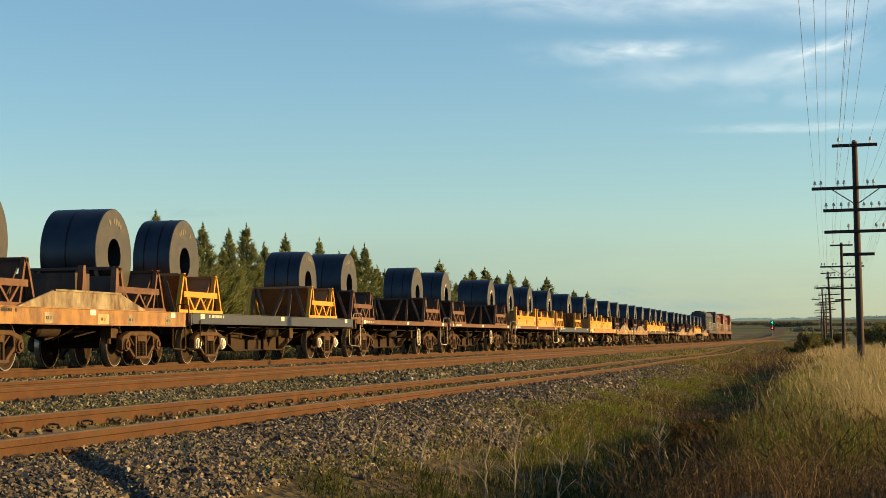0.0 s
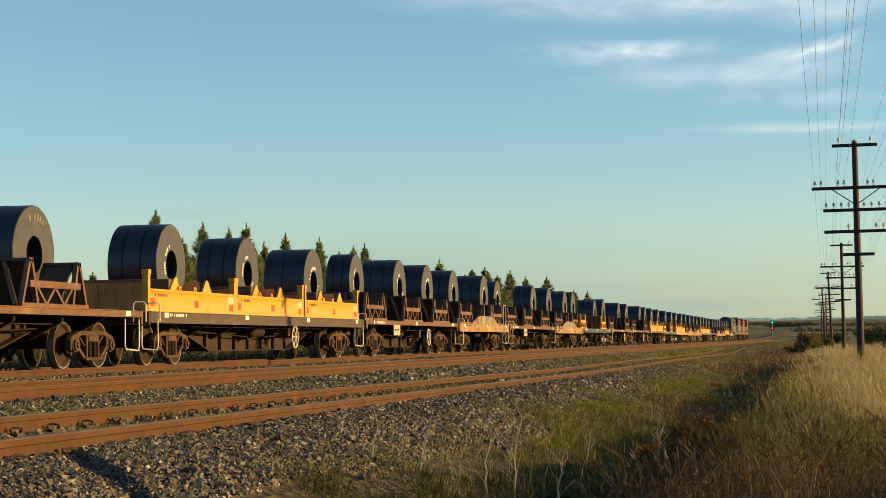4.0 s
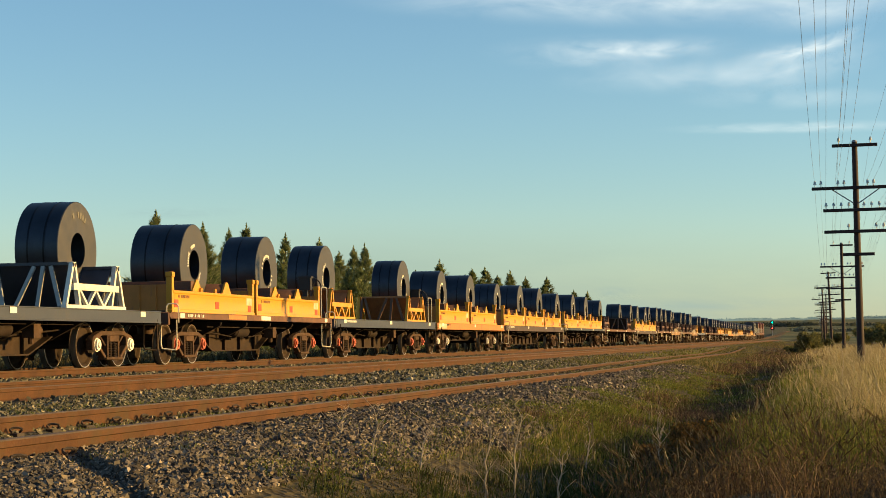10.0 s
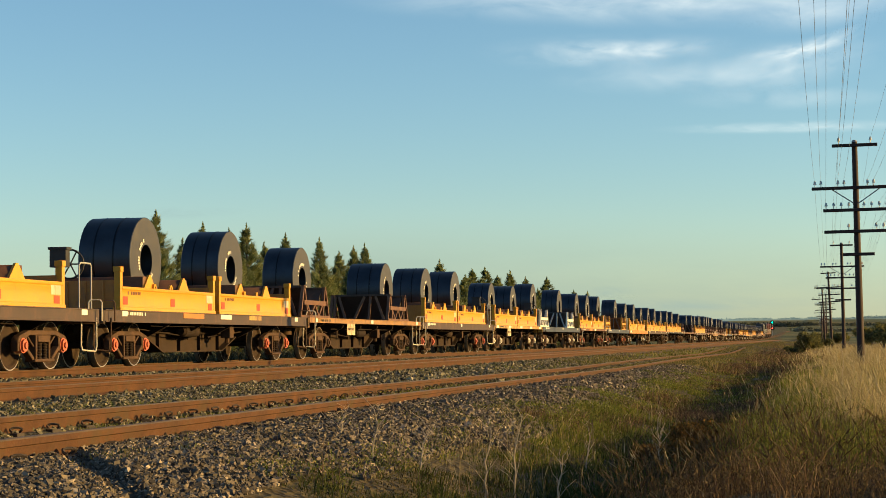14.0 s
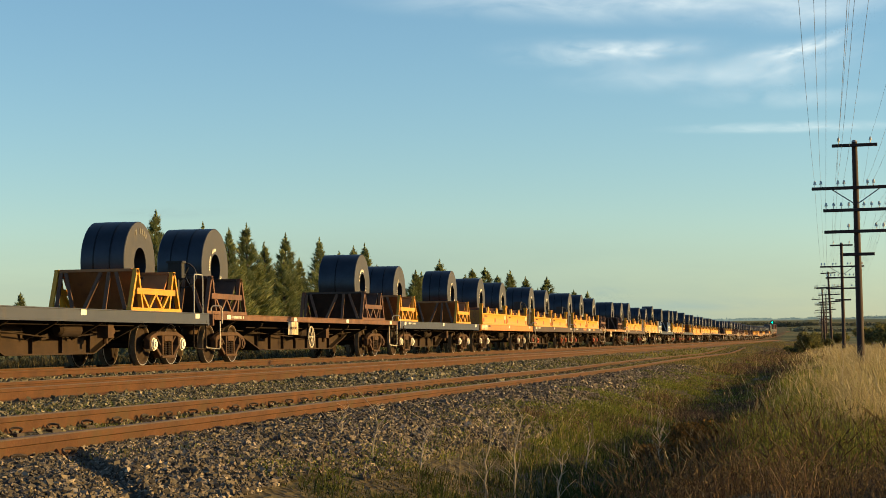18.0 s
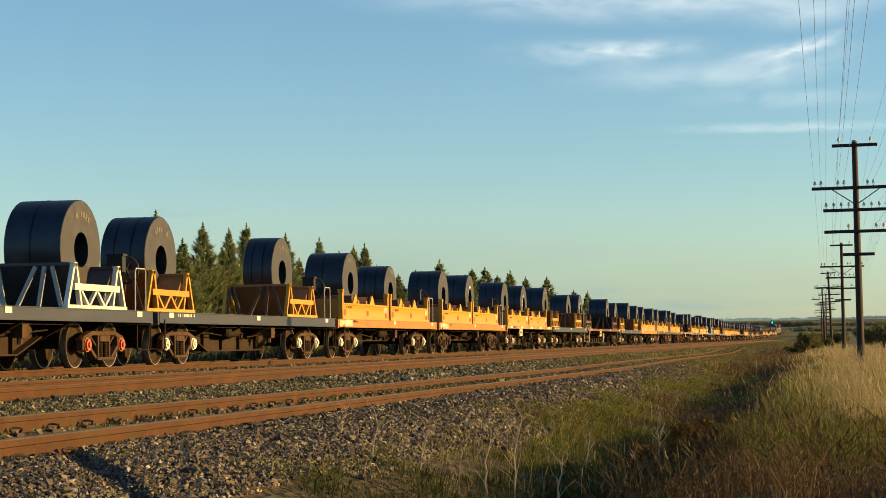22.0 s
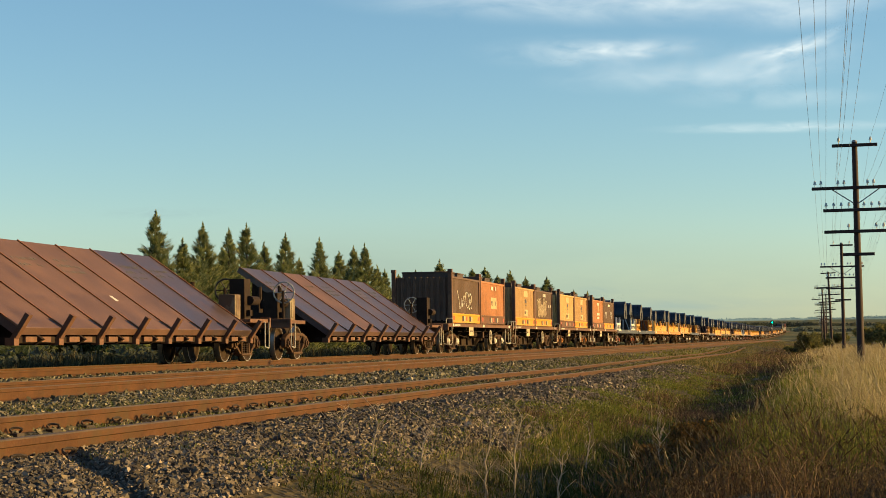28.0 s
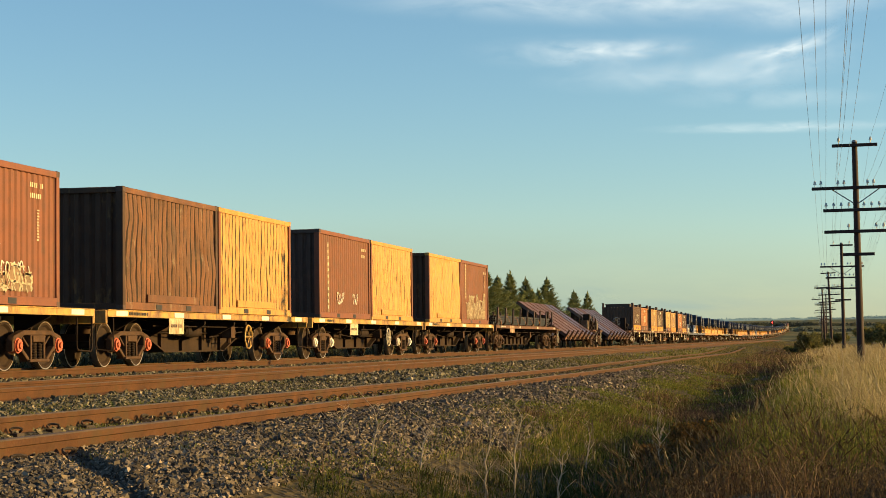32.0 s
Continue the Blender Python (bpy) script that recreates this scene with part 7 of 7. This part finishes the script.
coil_wagon(12.6, 0.4, M_SILLYEL, M_BOGIE, FISH, (), [(10.02, 1.23, 1.01, 2.39), (3.06, 1.24, 1.01, 2.37)], [(10.0, B_), (2.6, B_)], True, stand=True)
coil_wagon(0.4, -14.5, M_BROWN, M_BOGIE, RUSTY, (), [(-2.2, 1.31, 1.02, 2.38), (-6.72, 1.23, 1, 2.4), (-12.08, 0.81, 0.95, 2.42)], [(-2.4, B_), (-7.3, B_), (-12.8, B_)], wheel=M_CREAMROD, board=M_BOARD)
coil_wagon(-14.5, -33.7, M_DKBROWN, M_BOGIE, "long brown flat wagon with three yellow coil bins", (-18.05, -24.2, -30.2), [(-18.08, 1.25, 1.02, 2.22), (-24.2, 1.1), (-30.1, 1.2)], wheel=M_CREAMROD)
coil_wagon(-33.7, -54.5, M_BROWN, M_BOGIE, "long rusty brown flat wagon with two coil cradles", (), [(-37.4, 1.0, 0.95, 2.22, False), (-51.34, 1.29, 0.95, 2.22, False)], [(-38.0, B_), (-52.6, B_)], wheel=M_CREAMROD)
coil_wagon(-54.5, -74.3, M_LOCODARK, M_BOGIE, "long dark grey flat wagon with three yellow coil bins", (-58.4, -64.5, -70.4), [(-57.95, 0.99, 0.98, 2.3), (-64.3, 1, 0.99, 2.28), (-70.64, 0.86, 0.96, 2.22)])
coil_wagon(-74.3, -94.0, M_DKBROWN, M_BOGIE, "long dark flat wagon with three yellow coil bins", (-78.0, -84.3, -90.6), [(-77.94, 0.97, 0.99, 2.3), (-84.5, 1.01, 0.99, 2.28), (-91.17, 1.01, 0.93, 2.23)])
coil_wagon(-94.0, -109.0, M_ORANGE, M_WHITE, "orange flat wagon with two yellow coil bins", (-98.6, -105.0), [(-98.62, 1.28, 0.97, 2.33), (-104.41, 1.16, 0.97, 2.31)])
coil_wagon(-109.0, -123.6, M_GREY, M_REDCAP, BLUE, (), [(-110.81, 0.97, 1.02, 2.41), (-121.4, 0.97, 1.03, 2.42)], [(-112.0, Y_), (-122.3, Y_)], stand=True)
coil_wagon(-123.6, -137.8, M_BROWN, M_REDCAP, "rusty flat wagon with two yellow coil bins", (-127.8, -134.0), [(-127.62, 1, 1, 2.39), (-133.88, 1.26, 0.98, 2.36)], stand=True, patches=2)
coil_wagon(-137.8, -152.8, M_GREY, M_WHITE, "blue-grey flat wagon with white coil cradles", (), [(-140.5, 0.94, 1, 2.4, False), (-150.43, 0.96, 1.01, 2.46)], [(-141.3, W_), (-151.5, W_)])
coil_wagon(-152.8, -167.2, M_YELLOW2, M_WHITE, "worn yellow flat wagon with two yellow coil bins", (-157.1, -163.3), [(-157.09, 1.02, 0.92, 2.24), (-162.98, 0.97, 0.92, 2.23)], stand=True, board=M_BOARD)
coil_wagon(-167.2, -182.0, M_DKBROWN, M_REDCAP, "dark brown flat wagon with two yellow coil bins", (-171.7, -177.9), [(-171.69, 1.02, 1, 2.37), (-177.64, 1.14, 0.98, 2.3)], stand=True)
coil_wagon(-182.0, -196.8, M_SILLYEL, M_BOGIE, "rusty flat wagon with worn ochre sills and cradles", (), [(-184.3, 1.2, 0.95, 2.25), (-194.38, 0.94, 0.95, 2.31)], [(-185.2, B_), (-195.6, B_)], board=M_BOARD)
coil_wagon(-196.8, -211.7, M_DKBROWN, M_REDCAP, "dark patched flat wagon with two yellow coil bins", (-201.1, -207.4), [(-201.09, 1.01, 0.99, 2.36), (-207.36, 1.22, 0.97, 2.33)], patches=3)
coil_wagon(-211.7, -226.5, M_DKBROWN, M_REDCAP, "dark brown flat wagon with two yellow coil bins", (-216.2, -222.4), [(-216.5, 1.1), (-222.4, 1.25)], stand=True)
coil_wagon(-226.5, -241.0, M_ORANGE, M_WHITE, "orange flat wagon with two yellow coil bins", (-230.7, -236.8), [(-230.8, 1.1), (-236.9, 1.25)], stand=True)
coil_wagon(-241.0, -256.1, M_GREY, M_WHITE, BLUE, (), [(-242.93, 1.08, 0.99, 2.38), (-252.86, 1.24, 0.96, 2.22)], [(-244.1, Y_), (-254.2, Y_)])
coil_wagon(-256.1, -275.5, M_BROWN, M_BOGIE, "long rusty brown flat wagon with two coil cradles", (), [(-258.28, 1.24, 0.99, 2.36), (-273.03, 1.17, 1, 2.33)], [(-259.2, B_), (-274.0, B_)], wheel=M_CREAMROD, board=M_BOARD)
coil_wagon(-275.5, -290.4, M_GREY, M_WHITE, BLUE, (), [(-277.98, 1.03, 0.94, 2.26, False), (-288.17, 1.24, 1.01, 2.35, False)], [(-278.8, Y_), (-288.6, Y_)], stand=True)
coil_wagon(-290.4, -305.1, M_YELLOW2, M_WHITE, "worn yellow flat wagon with two yellow coil bins", (-294.8, -301.0), [(-294.89, 1, 0.98, 2.3), (-300.96, 1.14, 0.96, 2.31, False)], board=M_BOARD)
coil_wagon(-305.1, -320.2, M_ORANGE, M_BOGIE, "orange flat wagon with two yellow coil bins", (-309.6, -315.9), [(-309.52, 1, 0.98, 2.35), (-315.8, 1.26, 0.99, 2.29, False)], stand=True)
coil_wagon(-320.2, -334.9, M_ORANGE, M_WHITE, "orange flat wagon with two yellow coil bins", (-324.4, -330.7), [(-324.51, 1.05, 0.92, 2.22, False), (-330.51, 1.27, 0.97, 2.36, False)], stand=True)
coil_wagon(-334.9, -349.7, M_GREY, M_WHITE, BLUE, (), [(-337.37, 0.86, 1, 2.45, False), (-347.34, 1.08, 1.02, 2.37, False)], [(-338.1, Y_), (-348.5, Y_)], stand=True)
coil_wagon(-349.7, -364.8, M_GREY, M_REDCAP, "blue-grey flat wagon with white coil cradles", (), [(-352.13, 1.23, 1.02, 2.4, False), (-361.8, 1.1, 1.0, 2.33, False)], [(-352.7, W_), (-362.9, W_)], stand=True)
BOXES = [(M_BOXBROWN, M_YELLOW, (("scrawl", -1.6, 0.95, 0.9, 0.5, 31), ("scrawl", 1.4, 0.95, 0.8, 0.55, 32), ("letters", 0.1, 1.62, 1.0, 0.16, 33))), (M_BOXORANGE, M_BROWN, (("letters", 0.2, 1.6, 1.2, 0.162, 34), ("panel", 0.2, 1.35, 0.35, 0.3, 0), ("letters", 0.2, 0.95, 1.3, 0.16, 35), ("letters", 0.2, 0.72, 1.3, 0.12, 36))),
         (M_BOXTAN, M_YELLOW, (("panel", 0.3, 1.58, 1.1, 0.3, 0), ("logo", 0.3, 1.2, 0.4, 0.3, 0), ("panel", 0.3, 0.66, 1.1, 0.3, 0), ("dark", 0.1, 0.66, 0.5, 0.14, 38))), (M_BOXCREAM, M_BROWN, (("panel", 0.2, 1.58, 1.1, 0.3, 0), ("logo", 0.2, 1.25, 0.4, 0.3, 0), ("panel", 0.2, 0.66, 1.1, 0.3, 0), ("dark", 0.0, 0.66, 0.6, 0.16, 39)))]
BOXES += [(M_BOXBROWN, M_YELLOW, (("fill", -0.6, 1.0, 3.0, 1.05, 63), ("letters", 0.2, 1.64, 1.0, 0.16, 41), ("letters", 1.9, 1.1, 0.9, 0.14, 42))), (M_BOXTAN, M_YELLOW, (("panel", 0.3, 1.58, 1.1, 0.3, 0), ("logo", 0.3, 1.2, 0.4, 0.3, 0), ("panel", 0.3, 0.66, 1.1, 0.3, 0), ("dark", 0.1, 0.66, 0.5, 0.14, 43))),
         (M_BOXORANGE, M_BROWN, (("letters", 0.2, 1.6, 1.2, 0.165, 44), ("panel", 0.2, 0.95, 1.4, 0.5, 0), ("dark", 0.2, 0.95, 1.2, 0.2, 45))), (M_BOXBROWN, M_YELLOW, (("scrawl", -0.3, 0.95, 3.0, 0.8, 46),))]
for k, (a, b) in enumerate(((-364.8, -379.5), (-379.5, -394.4), (-394.4, -409.8), (-409.8, -424.6))):
    flat((a + b) / 2, 15, M_BROWN, (M_WHITE, M_ORANGE, M_BOGIE, M_WHITE)[k], "rusty brown flat wagon carrying open-topped boxes", wheel=M_CREAMROD, board=M_BOARD)
    for q, off in ((0, 3.2), (1, -3.0)):
        p, bs, tg = BOXES[2 * k + q]
        open_box((a + b) / 2 + off, p, bs, {M_BOXBROWN: "dark brown", M_BOXORANGE: "orange", M_BOXTAN: "tan", M_BOXCREAM: "cream"}[p] + " corrugated open-topped steel box on a flat wagon", k, tg)
plate_wagon(-435.6, 10.4, -6.5, 8.2, False)
plate_wagon(-456.6, 9.4, -6.4, 7.2, True)
bar_wagon(-466.0, -485.0)
RB = (("fill", 0.25, 0.72, 4.2, 1.15, 61), ("strip", -2.0, 1.75, 0.24, 1.5, 0), ("vert", -2.0, 1.7, 0.16, 1.4, 52), ("letters", 2.2, 2.2, 0.5, 0.12, 53), ("vert", 2.2, 1.8, 0.1, 0.6, 54))
RC = (("strip", -2.0, 1.2, 0.2, 2.1, 0), ("scrawl", -0.6, 0.62, 0.8, 0.45, 55), ("scrawl", 1.1, 0.62, 0.7, 0.4, 56), ("vert", -2.0, 1.2, 0.14, 2.0, 57), ("letters", 2.2, 2.2, 0.5, 0.12, 53), ("letters", 2.2, 2.0, 0.5, 0.12, 58))
RD = (("fill", 1.1, 0.5, 1.5, 0.5, 62), ("scrawl", 1.2, 0.55, 1.3, 0.6, 59), ("scrawl", -0.4, 0.9, 1.8, 0.5, 60), ("letters", 2.0, 2.25, 0.6, 0.12, 53), ("letters", 2.0, 2.05, 0.6, 0.12, 58), ("vert", 2.1, 1.5, 0.1, 0.8, 54))
RED_L, YEL_L, BRN_L = "red-brown corrugated shipping container with pale graffiti", "battered yellow shipping container with buckled ribs", "battered brown shipping container with buckled rusty ribs"
flat(-492.6, 14.5, M_YELLOW2, M_REDCAP, "worn yellow flat wagon with two containers")
container(-489.2, M_CRED, RED_L, 1, 0, RB); container(-495.35, M_CYELLOW, YEL_L, 2, 1.0)
flat(-507.3, 15, M_YELLOW2, M_WHITE, "worn yellow flat wagon with two containers", wheel=M_CREAMROD, board=M_BOARD)
container(-504.2, M_CYELLOW, YEL_L, 3, 1.1); container(-510.4, M_CRED, RED_L, 1, 0, RC)
flat(-522.4, 15, M_YELLOW2, M_REDCAP, "worn yellow flat wagon with two containers", wheel=M_YELLOW2, board=M_BOARD)
container(-519.35, M_CYELLOW, YEL_L, 5, 1.0); container(-525.5, M_CBROWN, BRN_L, 2, 1.3)
flat(-537.6, 15, M_YELLOW2, M_REDCAP, "worn yellow flat wagon with two containers", board=M_BOARD)
container(-534.75, M_CRED, RED_L, 1, 0, RD); container(-540.9, M_CYELLOW, YEL_L, 2, 1.0)


SIGNAL_AT = 28.5


def motions():
    """The whole train rolls away along the line."""
    times = [0, 4, 8, 12, 16, 20, 24, 28, 32]
    for ob, s0, x, z in MOVERS:
        walk(ob, [(t, pose(x, s0 + run(t), z + rail_z(s0 + run(t)))) for t in times])
    for ob, at, rot in CLOUDS:
        walk(ob, [(t, Matrix.Translation(at - RIGHT * (t * 1.65)) @ rot) for t in (0, 16, 32)])
    for ob in SPECTACLES:
        still, turned = Matrix.Identity(4), Matrix.Translation((0, 0, -0.40)) @ Matrix.Rotation(radians(-84), 4, "X") @ Matrix.Translation((0, 0, 0.40))
        walk(ob, [(0, still), (SIGNAL_AT - 0.1, still), (SIGNAL_AT + 0.1, turned), (32, turned)])
    first = WHEELS[0]
    walk(first, [(k / 30, Matrix.Rotation(-run(k / 30) / 0.46, 4, "X")) for k in range(961)])
    for ob in WHEELS[1:]:
        ob.rotation_mode = "QUATERNION"
        keys = ob.animation_data_create()
        keys.action = first.animation_data.action
        keys.action_slot = first.animation_data.action_slot


motions()
